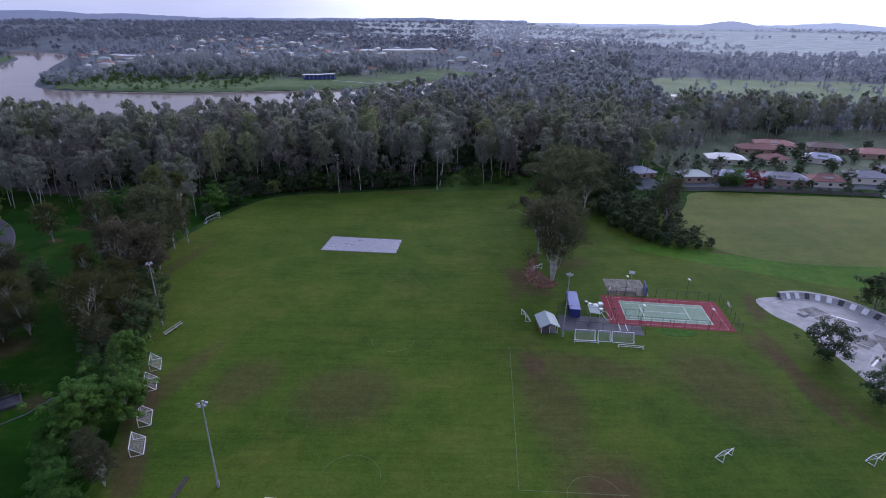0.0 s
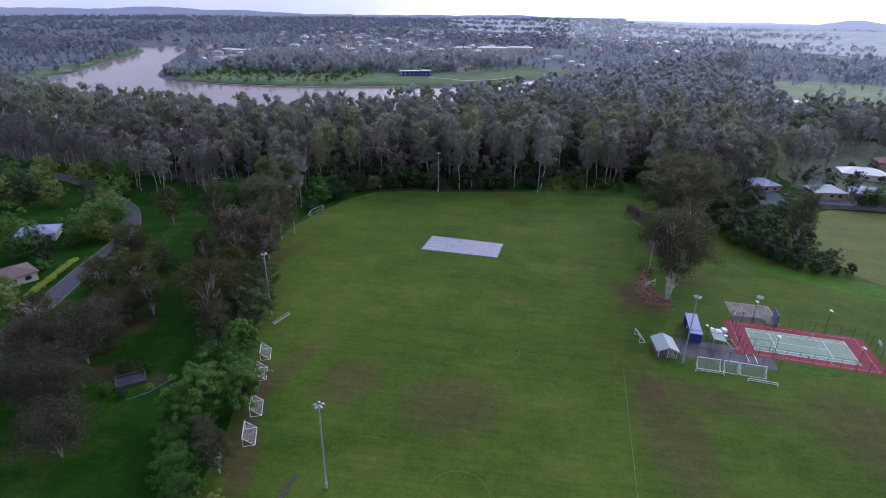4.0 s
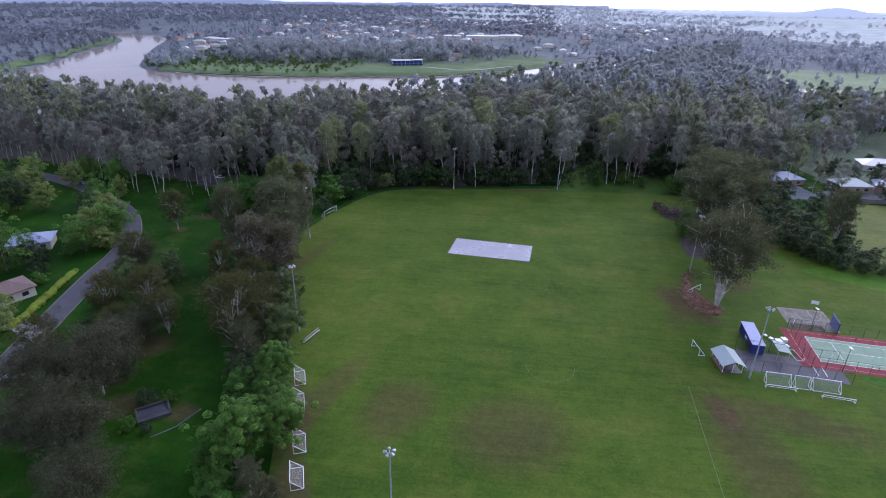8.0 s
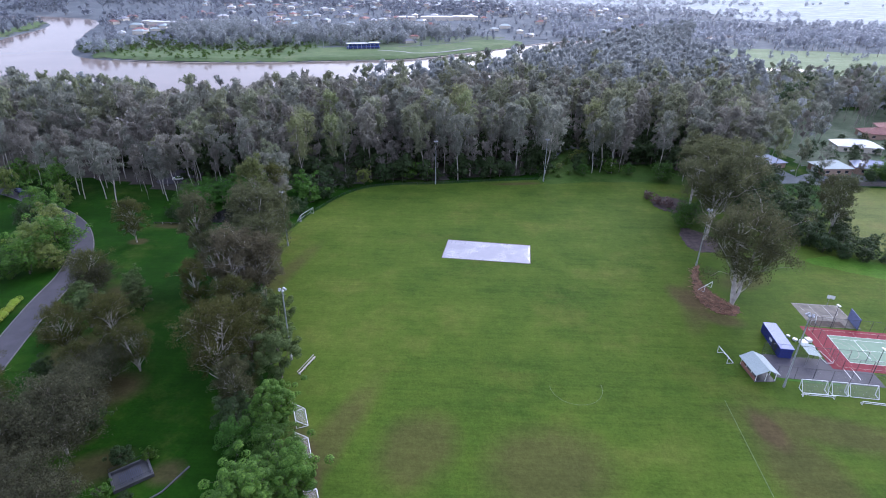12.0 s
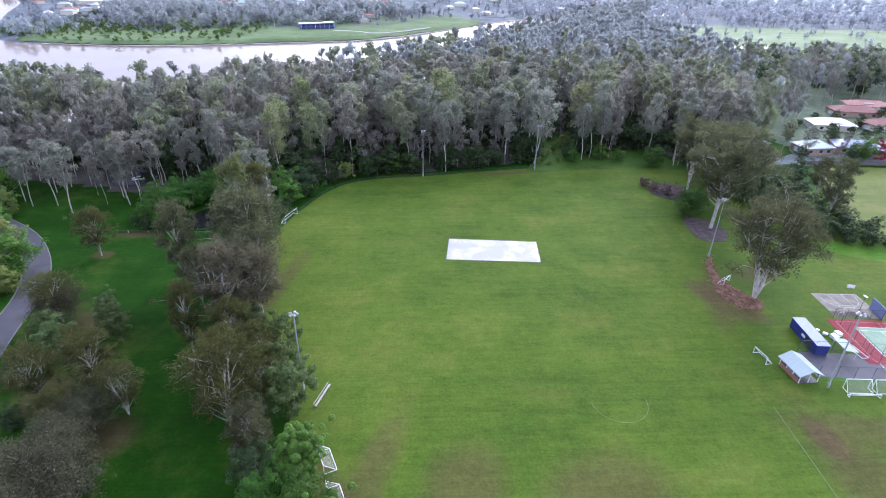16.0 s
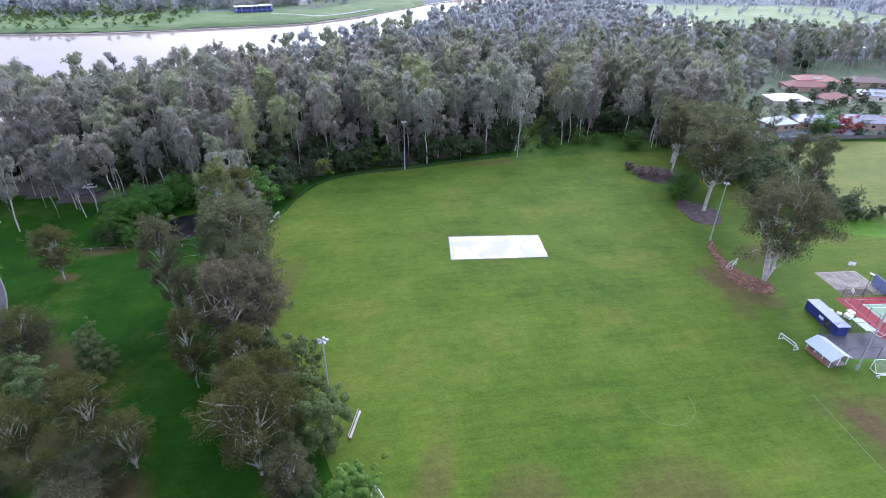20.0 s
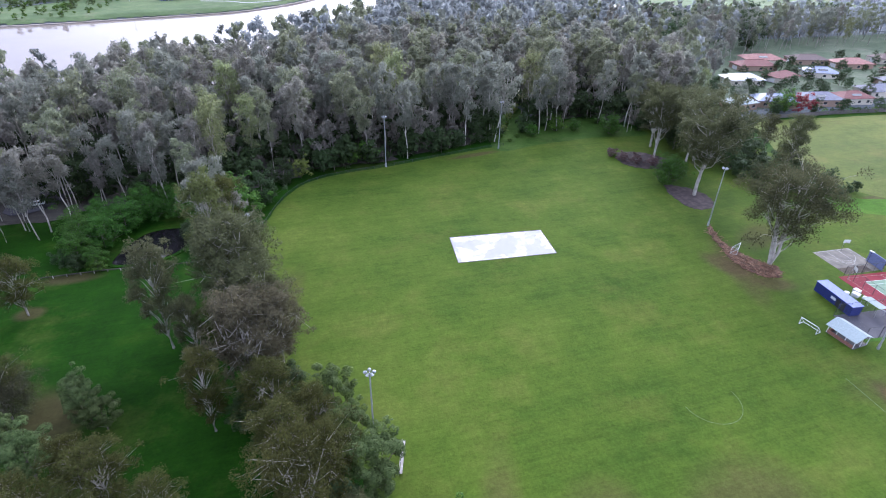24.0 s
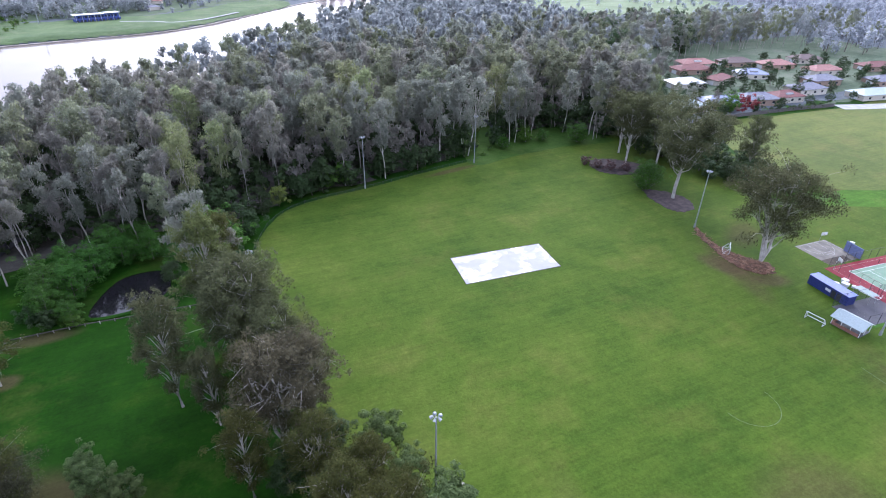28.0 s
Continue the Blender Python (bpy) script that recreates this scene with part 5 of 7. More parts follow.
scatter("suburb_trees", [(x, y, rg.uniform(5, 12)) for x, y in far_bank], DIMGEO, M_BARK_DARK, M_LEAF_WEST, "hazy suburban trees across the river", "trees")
bank_scrub = spread(900, 65, -520, 640, 40, 800, FARLAND)
scatter("bank_scrub", [(x, y, rg.uniform(3, 6)) for x, y in bank_scrub if x < -230 and rg.random() < 0.6], UNDERGEO, M_BARK_DARK, M_LEAF_GREEN, "green scrub on the far riverbank", "shrubs")
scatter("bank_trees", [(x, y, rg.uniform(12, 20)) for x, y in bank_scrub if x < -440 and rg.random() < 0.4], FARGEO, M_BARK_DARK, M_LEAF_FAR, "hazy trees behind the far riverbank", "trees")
slope = spread(1500, 66, -520, 690, 80, 1000, FARLAND)
slope_d = edge_dist(np.array([p[0] for p in slope]), np.array([p[1] for p in slope]), RIVER)
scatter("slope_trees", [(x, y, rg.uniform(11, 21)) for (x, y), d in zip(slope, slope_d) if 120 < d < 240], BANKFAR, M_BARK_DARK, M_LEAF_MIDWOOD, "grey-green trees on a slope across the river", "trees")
scatter("slope_scrub", [(x, y, rg.uniform(3, 6)) for (x, y), d in zip(slope, slope_d) if 60 < d < 125 and x < -250], UNDERGEO, M_BARK_DARK, M_LEAF_SILVER, "green scrub on a slope across the river", "shrubs")
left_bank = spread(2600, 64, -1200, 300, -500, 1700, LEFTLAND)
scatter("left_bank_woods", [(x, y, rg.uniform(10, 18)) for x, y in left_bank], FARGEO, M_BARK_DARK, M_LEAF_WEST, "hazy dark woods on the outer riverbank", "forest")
# woodland far off, thinning into paddocks
FARTHEST = [(far_geo(271 + i, 15, 8.5, 40, 3.0), 16) for i in range(4)]
rgf = np.random.default_rng(77)
ang, dist = rgf.uniform(radians(-62), radians(75), 14000), 1250 + 3000 * rgf.random(14000) ** 0.8
fx, fy = np.sin(ang) * dist, np.cos(ang) * dist
belt = np.sin(fx * 0.004 + 1.1 * np.sin(fy * 0.0017)) + np.sin(fy * 0.0083 + fx * 0.0012) + rgf.normal(0, 0.5, 14000)
ok = ~inside(fx, fy, RIVER) & (edge_dist(fx, fy, RIVER) > 12) & ((belt > 0.75) | (ang < radians(8)) & (belt > -0.7))
far_spots = [(float(x), float(y), float(h)) for x, y, h in zip(fx[ok], fy[ok], rgf.uniform(9, 20, ok.sum()))]
# Eastern woods carry the paler mist tint in their leaves.
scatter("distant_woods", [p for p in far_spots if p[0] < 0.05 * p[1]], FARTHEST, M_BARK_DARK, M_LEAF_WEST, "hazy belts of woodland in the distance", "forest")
scatter("distant_woods_east", [p for p in far_spots if p[0] >= 0.05 * p[1]], FARTHEST, M_BARK, M_LEAF_MIST, "mist-paled belts of woodland in the distance", "forest")

# ---- things on the oval ----
COVER = [(-44.7, 180.9), (-17.3, 178.6), (-16.0, 191.5), (-43.0, 194.2)]
cover = thing("pitch_cover", "pale grey tarpaulin covering the cricket pitch", "pitch cover")
rgc = random.Random(2)
nu, nv, cv, cf = 42, 20, [], []
for j in range(nv + 1):
    for i in range(nu + 1):
        u, v = i / nu, j / nv
        x = (COVER[0][0] * (1 - u) + COVER[1][0] * u) * (1 - v) + (COVER[3][0] * (1 - u) + COVER[2][0] * u) * v
        y = (COVER[0][1] * (1 - u) + COVER[1][1] * u) * (1 - v) + (COVER[3][1] * (1 - u) + COVER[2][1] * u) * v
        rim = i in (0, nu) or j in (0, nv)
        cv.append((x, y, 0.05 if rim else 0.10 + rgc.uniform(0, 0.035) + 0.02 * math.sin(u * 40) * math.sin(v * 9)))
        if i and j:
            k = j * (nu + 1) + i
            cf.append((k - nu - 2, k - nu - 1, k, k - 1))
sheet_me = mesh_of("tarpaulin", cv, cf)
sheet_me.polygons.foreach_set("use_smooth", [True] * len(cf))
obj("tarpaulin", sheet_me, M_COVER, cover)
for (x0, y0), (x1, y1) in zip(COVER, COVER[1:] + COVER[:1]):
    tube("edge_rope", M_TIMBER, cover, [(x0, y0, 0.06), (x1, y1, 0.06)], 0.09)


def light_pole(x, y, h=18.7, turn=0.0, heads=5, label="grey steel floodlight pole with a ring of lamps"):
    t = thing("light_pole", label, "floodlight", pose(x, y, 0, 0, 0, turn), "floodlights")
    box("base_box", M_STEEL, t, -0.26, -0.22, -0.3, 0.26, 0.22, 1.3, 0.05, "grey metal base cabinet")
    tube("pole", M_STEEL, t, [(0, 0, 1.2), (0, 0, 8), (0, 0, h - 0.2)], 0.19, 0.11, 8)
    for i in range(heads):
        a = 2 * math.pi * i / heads + 0.3
        tube("arm", M_STEEL, t, [(0, 0, h - 0.5), (math.cos(a) * 0.5, math.sin(a) * 0.5, h - 0.3)], 0.05, None, 5)
        bm = bmesh.new()
        bmesh.ops.create_cone(bm, cap_ends=True, segments=10, radius1=0.3, radius2=0.13, depth=0.46,
                              matrix=pose(math.cos(a) * 0.62, math.sin(a) * 0.62, h - 0.2) @ Matrix.Rotation(a, 4, "Z") @ Matrix.Rotation(radians(-50), 4, "Y"))
        part("floodlight", bm, M_LAMP, t, "silver lamp head")
    return t


for px, py, tn in ((-40.6, 73.6, 20), (-94.6, 186, 70), (-50, 249, 0), (-3.5, 256, 0), (31.7, 125, 60), (-76.7, 128.3, 65), (33.9, 180.9, 80), (86, 78, 70)):
    light_pole(px, py, 18.7, tn)


def goal(x, y, turn, w=4.8, h=2.0, d=1.6, label="white tube soccer goal with netting"):
    t = thing("soccer_goal", label, "soccer goal", pose(x, y, 0.04, 0, 0, turn), "soccer goals")
    r = 0.07
    for s in (-1, 1):
        tube("post", M_WHITE, t, [(s * w / 2, 0, 0), (s * w / 2, 0, h)], r)
        tube("side_bar", M_WHITE, t, [(s * w / 2, 0, r), (s * w / 2, d, r)], r * 0.8)
        tube("back_stay", M_WHITE, t, [(s * w / 2, 0, h), (s * w / 2, d, r)], r * 0.7)
    tube("crossbar", M_WHITE, t, [(-w / 2 - r, 0, h), (w / 2 + r, 0, h)], r)
    tube("back_bar", M_WHITE, t, [(-w / 2, d, r), (w / 2, d, r)], r * 0.8)
    obj("net", mesh_of("net", [(-w / 2, 0, h), (w / 2, 0, h), (w / 2, d, r), (-w / 2, d, r)], [(0, 1, 2, 3)]), M_NET, t, "loose grey net")
    return t


for gx_, gy_, tn, w, hh in ((-60.9, 82.6, 292, 5, 2.1), (-63.5, 90.7, 292, 5, 2.1), (-68, 102.1, 292, 5, 2.1), (-70.6, 109.7, 292, 5, 2.1), (55, 81.6, 35, 3.2, 2.0), (-28.3, 69.4, -4, 5, 1.9), (84, 81, 30, 3.2, 2.0), (-94.5, 209.5, 72, 8, 2.4), (22.4, 134.4, -82, 4, 1.9), (31.5, 166, 40, 4, 2.0),
                            (37.4, 124.6, 176, 5.2, 2.4), (42.4, 124.2, 176, 3.2, 2.4), (47.2, 123.7, 174, 5.6, 2.4)):
    goal(gx_, gy_, tn, w, hh, 2.2 if tn == 292 else 1.6)
goal(37.2, 121.7, -5, 6.2, 1.0, 0.7, "low white tube practice goal")
goal(48.2, 119.6, -8, 6.2, 1.0, 0.7, "low white tube practice goal")


def bench(x, y, turn, n=8.0):
    t = thing("players_bench", "long weathered timber bench on the oval's edge", "bench", pose(x, y, 0.03, 0, 0, turn), "benches")
    box("seat_plank", M_PLANK, t, -n / 2, -0.2, 0.42, n / 2, 0.2, 0.48)
    box("back_plank", M_PLANK, t, -n / 2, 0.32, 0.75, n / 2, 0.38, 1.0)
    for i in range(4):
        u = -n / 2 + 0.4 + (n - 0.8) * i / 3
        box("leg", M_STEEL, t, u - 0.05, -0.15, 0, u + 0.05, 0.36, 0.42)
    return t


bench(-72.5, 126, 72, 6.5)
log_beam = thing("timber_beam", "dark weathered timber beam lying on the grass", "beam", pose(-47.6, 71, 0.03, 0, 0, 84))
for v in (-0.25, 0.2):
    part("beam", box_bm(bmesh.new(), -4.6, v - 0.16, 0, 4.6, v + 0.16, 0.32), M_TIMBER_DARK, log_beam)

# ---- tennis court ----
C0, CT = Vector((64.0, 138.6, 0)), -6.0
court = thing("tennis_court", "red acrylic tennis court with a green playing area", "tennis court", pose(C0.x, C0.y, 0, 0, 0, CT))
box("surround", M_RED, court, -17, -8.6, -0.3, 17, 8.6, 0.06, 0, "dark red acrylic surround")
box("playing_area", M_GREEN, court, -11.9, -5.5, 0.0, 11.9, 5.5, 0.066, 0, "pale green acrylic playing area")


def line(x0, y0, x1, y1, parent=court, z=0.072, w=0.08, mat=None):
    d = Vector((x1 - x0, y1 - y0, 0)).normalized()
    s = Vector((-d.y, d.x, 0)) * w / 2
    a, b = Vector((x0, y0, z)), Vector((x1, y1, z))
    return obj("painted_line", mesh_of("painted_line", [a + s, a - s, b - s, b + s], [(0, 1, 2, 3)]), mat or M_WHITE, parent)


for a in ((-11.9, -5.5, 11.9, -5.5), (-11.9, 5.5, 11.9, 5.5), (-11.9, -5.5, -11.9, 5.5), (11.9, -5.5, 11.9, 5.5), (-6.4, -4.1, -6.4, 4.1), (6.4, -4.1, 6.4, 4.1), (-11.9, -4.1, 11.9, -4.1), (-11.9, 4.1, 11.9, 4.1), (-6.4, 0, 6.4, 0)):
    line(*a)
for a in ((-15.2, -7.6, -15.2, 7.6), (15.2, -7.6, 15.2, 7.6), (-15.2, 7.6, 15.2, 7.6), (-15.2, -7.6, 15.2, -7.6), (-5.1, -7.6, -5.1, 7.6), (5.1, -7.6, 5.1, 7.6)):
    line(*a, court, 0.076, 0.06, M_COURTLINE)
for cx, r0, a0, a1 in ((-11.9, 4.2, -90, 90), (11.9, 4.2, 90, 270), (0, 1.2, 0, 360), (-11.9, 2.6, -90, 90), (11.9, 2.6, 90, 270)):
    for i in range(16):
        p0, p1 = radians(a0 + (a1 - a0) * i / 16), radians(a0 + (a1 - a0) * (i + 1) / 16)
        line(cx + r0 * math.cos(p0), r0 * math.sin(p0), cx + r0 * math.cos(p1), r0 * math.sin(p1), court, 0.08, 0.06, M_COURTLINE)
net_p = obj("net", mesh_of("net", [(0, -6.2, 0.1), (0, 6.2, 0.1), (0, 6.2, 1.0), (0, -6.2, 1.0)], [(0, 1, 2, 3)]), M_CHAIN, court, "dark tennis net")
for v in (-6.2, 6.2):
    tube("net_post", M_DARKSTEEL, court, [(0, v, 0), (0, v, 1.1)], 0.06)

# the shed, container and cricket nets
shelter = thing("picnic_shelter", "open timber shelter with a grey-green gable roof", "shelter", pose(28.2, 129.6, 0, 0, 0, 4) @ Matrix.Scale(0.84, 4))
for sx in (-2.6, 0, 2.6):
    for sy in (-3.6, -1.2, 1.2, 3.6):
        if sx or abs(sy) > 2:
            tube("post", M_WHITE, shelter, [(sx, sy, 0), (sx, sy, 2.5)], 0.09)
box("low_wall", M_BRICKRED, shelter, -2.7, 3.3, 0, 2.7, 3.5, 1.0)
box("low_wall", M_BRICKRED, shelter, -2.75, -3.4, 0, -2.55, 3.3, 1.0)
box("floor_slab", M_CONC_DARK, shelter, -2.8, -3.8, -0.2, 2.8, 3.8, 0.1)
for s in (-1, 1):
    bm = bmesh.new()
    vs = [bm.verts.new(p) for p in ((0, -4.2, 4.0), (0, 4.2, 4.0), (s * 3.3, 4.2, 2.45), (s * 3.3, -4.2, 2.45), (0, -4.2, 3.9), (0, 4.2, 3.9), (s * 3.3, 4.2, 2.37), (s * 3.3, -4.2, 2.37))]
    for q in ((0, 1, 2, 3), (7, 6, 5, 4), (0, 3, 7, 4), (1, 5, 6, 2), (3, 2, 6, 7)):
        bm.faces.new([vs[i] for i in q])
    bmesh.ops.recalc_face_normals(bm, faces=bm.faces)
    part("roof_sheet", bm, M_ROOFGREY, shelter)

cont = thing("blue_container", "dark blue steel storage container with a pale roof", "container", pose(37.7, 140.6, 0, 0, 0, -6) @ Matrix.Diagonal((0.88, 0.88, 0.95, 1)))
box("body", M_BLUE, cont, -1.6, -6.1, 0, 1.6, 6.1, 2.7, 0.04)
box("roof", M_BLUEROOF, cont, -1.75, -6.25, 2.7, 1.75, 6.25, 2.82, 0, "pale blue roof sheet")
for i in range(24):
    u = -5.9 + i * 0.51
    box("wall_rib", M_BLUE, cont, -1.66, u, 0.1, -1.6, u + 0.22, 2.6)
for u in (-4.2, -2.6):
    box("door", M_DARKSTEEL, cont, -1.69, u, 0.1, -1.665, u + 1.3, 2.2, 0, "dark steel door")
box("sign", M_WHITE, cont, -1.7, -1.0, 1.2, -1.67, 0.6, 1.9, 0, "white sign board")

awning = thing("awning", "pale grey corrugated awning beside the container", "awning", pose(42.4, 135.4, 0, 0, 0, -4) @ Matrix.Diagonal((0.85, 0.8, 0.95, 1)))
for sx in (-1.5, 1.5):
    for sy in (-2.6, 2.6):
        tube("post", M_STEEL, awning, [(sx, sy, 0), (sx, sy, 2.4)], 0.06)
bm = bmesh.new()
for i in range(12):
    u = -1.8 + i * 0.3
    for w0, w1, z0, z1 in ((u, u + 0.15, 0.0, 0.07), (u + 0.15, u + 0.3, 0.07, 0.0)):
        vs = [bm.verts.new((w0, -3, 2.75 - 0.12 * w0 + z0)), bm.verts.new((w1, -3, 2.75 - 0.12 * w1 + z1)), bm.verts.new((w1, 3, 2.75 - 0.12 * w1 + z1)), bm.verts.new((w0, 3, 2.75 - 0.12 * w0 + z0))]
        bm.faces.new(vs)
part("roof_sheet", bm, M_ROOFGREY, awning)
for bx, by, s, tn in ((44.6, 141.2, 1.3, 10), (43.4, 142.6, 0.8, 40), (45.8, 139.6, 0.9, 20), (46.4, 142.4, 1.2, 5), (42.6, 144.2, 0.6, 25)):
    t = thing("white_crate", "white plastic equipment crate on the ground", "crate", pose(bx, by, 0, 0, 0, tn), "crates")
    box("body", M_WHITE, t, -s / 2, -s * 0.6, 0, s / 2, s * 0.6, s * 0.6, 0.04)
    box("lid", M_WHITE, t, -s / 2 - 0.03, -s * 0.62, s * 0.6, s / 2 + 0.03, s * 0.62, s * 0.66)
lying = thing("fallen_goal", "white tube goal frame lying on the ground", "soccer goal", pose(46.4, 136, 0.1, 0, 0, 4) @ Matrix.Scale(0.65, 4))
for a, b in (((-1.2, -3.5, 0.1), (-1.2, 3.5, 0.1)), ((1.2, -3.5, 0.1), (1.2, 3.5, 0.1)), ((-1.2, -3.5, 0.1), (1.2, -3.5, 0.1)), ((-1.2, 3.5, 0.1), (1.2, 3.5, 0.1)), ((1.2, -3.5, 0.1), (1.2, -3.5, 1.3))):
    tube("bar", M_WHITE, lying, [a, b], 0.09)

nets = thing("cricket_nets", "asphalt cricket practice nets behind chain-link", "cricket nets", pose(43, 131, 0, 0, 0, -6))
box("slab", M_ROAD, nets, -11, -4, -0.2, 11.5, 4.5, 0.05)
box("turf_strip", M_SYNTH, nets, -11, -4.9, -0.2, 2.0, -4.1, 0.055, 0, "green synthetic turf edge")
for i in range(7):
    u = -11 + i * 3.75
    for v in (-4, 4.5):
        tube("post", M_DARKSTEEL, nets, [(u, v, 0), (u, v, 3.2)], 0.05)
    if i % 2 == 0:
        obj("mesh_panel", mesh_of("mesh_panel", [(u, -4, 0.1), (u, 4.5, 0.1), (u, 4.5, 3.2), (u, -4, 3.2)], [(0, 1, 2, 3)]), M_CHAIN, nets)
for v in (-4, 4.5):
    tube("rail", M_DARKSTEEL, nets, [(-11, v, 3.2), (11.5, v, 3.2)], 0.04)
    obj("mesh_panel", mesh_of("mesh_panel", [(-11, v, 0.1), (11.5, v, 0.1), (11.5, v, 3.2), (-11, v, 3.2)], [(0, 1, 2, 3)]), M_CHAIN, nets)
for u in (5.5, 7.4):
    line(u, -2, u, 2, nets, 0.06, 0.15)
sheet("turf_patch", smooth_line([(58, 129.6), (64, 128.9), (69, 128.3), (68, 126.2), (63, 125.6), (59, 127)], 3), 0.06, M_SYNTH, 0.2, 0.05, "bright green synthetic turf beside the tennis court", "turf", kind="")

# basketball half court, hit-up wall and hoops
half = thing("basketball_court", "worn grey asphalt half court with white markings", "basketball court", pose(57.4, 154.4, 0, 0, 0, -4))
box("slab", M_SLAB, half, -6, -5.6, -0.2, 6, 5.6, 0.05)
box("worn_patch", M_DIRT, half, -5.9, -5.5, -0.1, 2.5, -2.8, 0.055, 0, "reddish worn asphalt")
for a in ((-5.7, 5.3, 5.7, 5.3), (5.7, -5.3, 5.7, 5.3), (-1.8, 5.3, -1.8, 0), (1.8, 5.3, 1.8, 0), (-1.8, 0, 1.8, 0)):
    line(*a, half, 0.06, 0.08, M_FADED)
for r0, cx, cy, a0, a1 in ((4.6, 0, 3.6, 180, 360), (1.8, 0, 0, 180, 360)):
    for i in range(12):
        p0, p1 = radians(a0 + (a1 - a0) * i / 12), radians(a0 + (a1 - a0) * (i + 1) / 12)
        line(cx + r0 * math.cos(p0), cy + r0 * math.sin(p0), cx + r0 * math.cos(p1), cy + r0 * math.sin(p1), half, 0.06, 0.08, M_FADED)


def hoop(x, y, turn):
    t = thing("basketball_hoop", "white basketball backboard on a steel post", "basketball hoop", pose(x, y, 0, 0, 0, turn), "hoops")
    tube("post", M_STEEL, t, [(0, 0.8, 0), (0, 0.8, 2.8), (0, 0.1, 3.2)], 0.07)
    box("backboard", M_WHITE, t, -0.9, -0.03, 2.75, 0.9, 0.03, 3.8, 0.02)
    tube("ring", M_RED, t, [(0.23 * math.cos(k * math.pi / 4), -0.26 + 0.23 * math.sin(k * math.pi / 4), 3.05) for k in range(9)], 0.02, None, 4)


hoop(60.5, 158.5, -20)
hoop(81.8, 138.2, -96)
hoop(50.0, 147.0, 60)
wall = thing("hit_up_wall", "faded blue hit-up wall beside the court", "practice wall", pose(62.2, 150.6, 0, 0, 0, -100))
box("panel", M_SHADECLOTH, wall, -2.6, -0.1, 0.1, 2.6, 0.1, 3.2, 0.02)
for u in (-2.5, 0, 2.5):
    tube("post", M_DARKSTEEL, wall, [(u, 0.2, 0), (u, 0.2, 3.3)], 0.06)


def court_light(x, y, turn):
    t = thing("court_light", "short dark court light with a pale flat lamp", "court light", pose(x, y, 0, 0, 0, turn), "court lights")
    tube("pole", M_DARKSTEEL, t, [(0, 0, 0), (0, 0, 6.6)], 0.08, 0.05)
    box("lamp_head", M_WHITE, t, -0.25, -0.55, 6.6, 0.25, 0.55, 6.78, 0.03)


for lx, ly in ((55.5, 148.6), (73.5, 147.0), (54.5, 130.8), (72.6, 129.0)):
    court_light(lx, ly, 5)


def chain_fence(name, label, pts, h, mat_post, mesh, gap=3.0, group=""):
    t = thing(name, label, "fence", None, group)
    for (x0, y0), (x1, y1) in zip(pts, pts[1:]):
        n = max(1, round(math.hypot(x1 - x0, y1 - y0) / gap))
        for i in range(n + 1):
            u = i / n
            if i or (x0, y0) == pts[0]:
                x, y = x0 + (x1 - x0) * u, y0 + (y1 - y0) * u
                tube("post", mat_post, t, [(x, y, -0.2), (x, y, h)], 0.045, None, 5)
        tube("rail", mat_post, t, [(x0, y0, h), (x1, y1, h)], 0.035, None, 5)
        if mesh:
            obj("mesh_panel", mesh_of("mesh_panel", [(x0, y0, 0.05), (x1, y1, 0.05), (x1, y1, h - 0.03), (x0, y0, h - 0.03)], [(0, 1, 2, 3)]), mesh, t)
    return t


chain_fence("court_fence", "dark chain-link fence round the tennis court", [(48.2, 131.8), (81.2, 128.0), (82.8, 145.0), (64.5, 147.4), (49.9, 149.0), (48.2, 131.8)], 3.0, M_DARKSTEEL, M_CHAIN)
chain_fence("boundary_fence", "low dark wire fence round the oval's far edge", OVAL[25:61:2], 1.0, M_DARKSTEEL, M_CHAIN, 3.5)

# ---- painted lines on the turf ----
marks = thing("pitch_markings", "faint white soccer lines on the grass", "markings")
for a in ((17, 120, 13.5, 73.6), (13.5, 73.6, 33, 72.6)):
    line(*a, marks, 0.05, 0.12, M_LINE)
for cx, cy, r0, a0, a1 in ((-13.5, 122.5, 5.6, 180, 360), (-17.3, 76, 5.6, 0, 180), (27, 72, 5.0, 0, 180), (-13.5, 122.5, 5.6, 0, 10)):
    for i in range(14):
        p0, p1 = radians(a0 + (a1 - a0) * i / 14), radians(a0 + (a1 - a0) * (i + 1) / 14)
        line(cx + r0 * math.cos(p0), cy + r0 * math.sin(p0), cx + r0 * math.cos(p1), cy + r0 * math.sin(p1), marks, 0.05, 0.09, M_LINE)

# ---- beds, dirt and paths ----
sheet("mulch_bed_a", smooth_line([(34.6, 181), (31.8, 172.5), (31.6, 167), (33.4, 161), (36.4, 157), (33.5, 153), (29, 154.5), (27, 160), (28.5, 168), (31.4, 177)], 10), 0.1, M_MULCH, 0.3, 0.45, "reddish bark and brush under a gum", "mulch bed")
sheet("mulch_bed_b", smooth_line([(39, 209), (46, 205), (48, 198), (45, 191.5), (39, 190.5), (36, 196)], 10), 0.1, M_MULCH_DARK, 0.3, 0.45, "dark mulch bed under a tall gum", "mulch bed")
sheet("mulch_bed_c", smooth_line([(40, 240), (50, 238), (56, 228), (50, 222), (41, 224), (36, 231)], 10), 0.1, M_MULCH_DARK, 0.3, 0.5, "dark leaf litter under old gums", "mulch bed")

# brushwood heaped on the bark beds
rngb = np.random.default_rng(31)


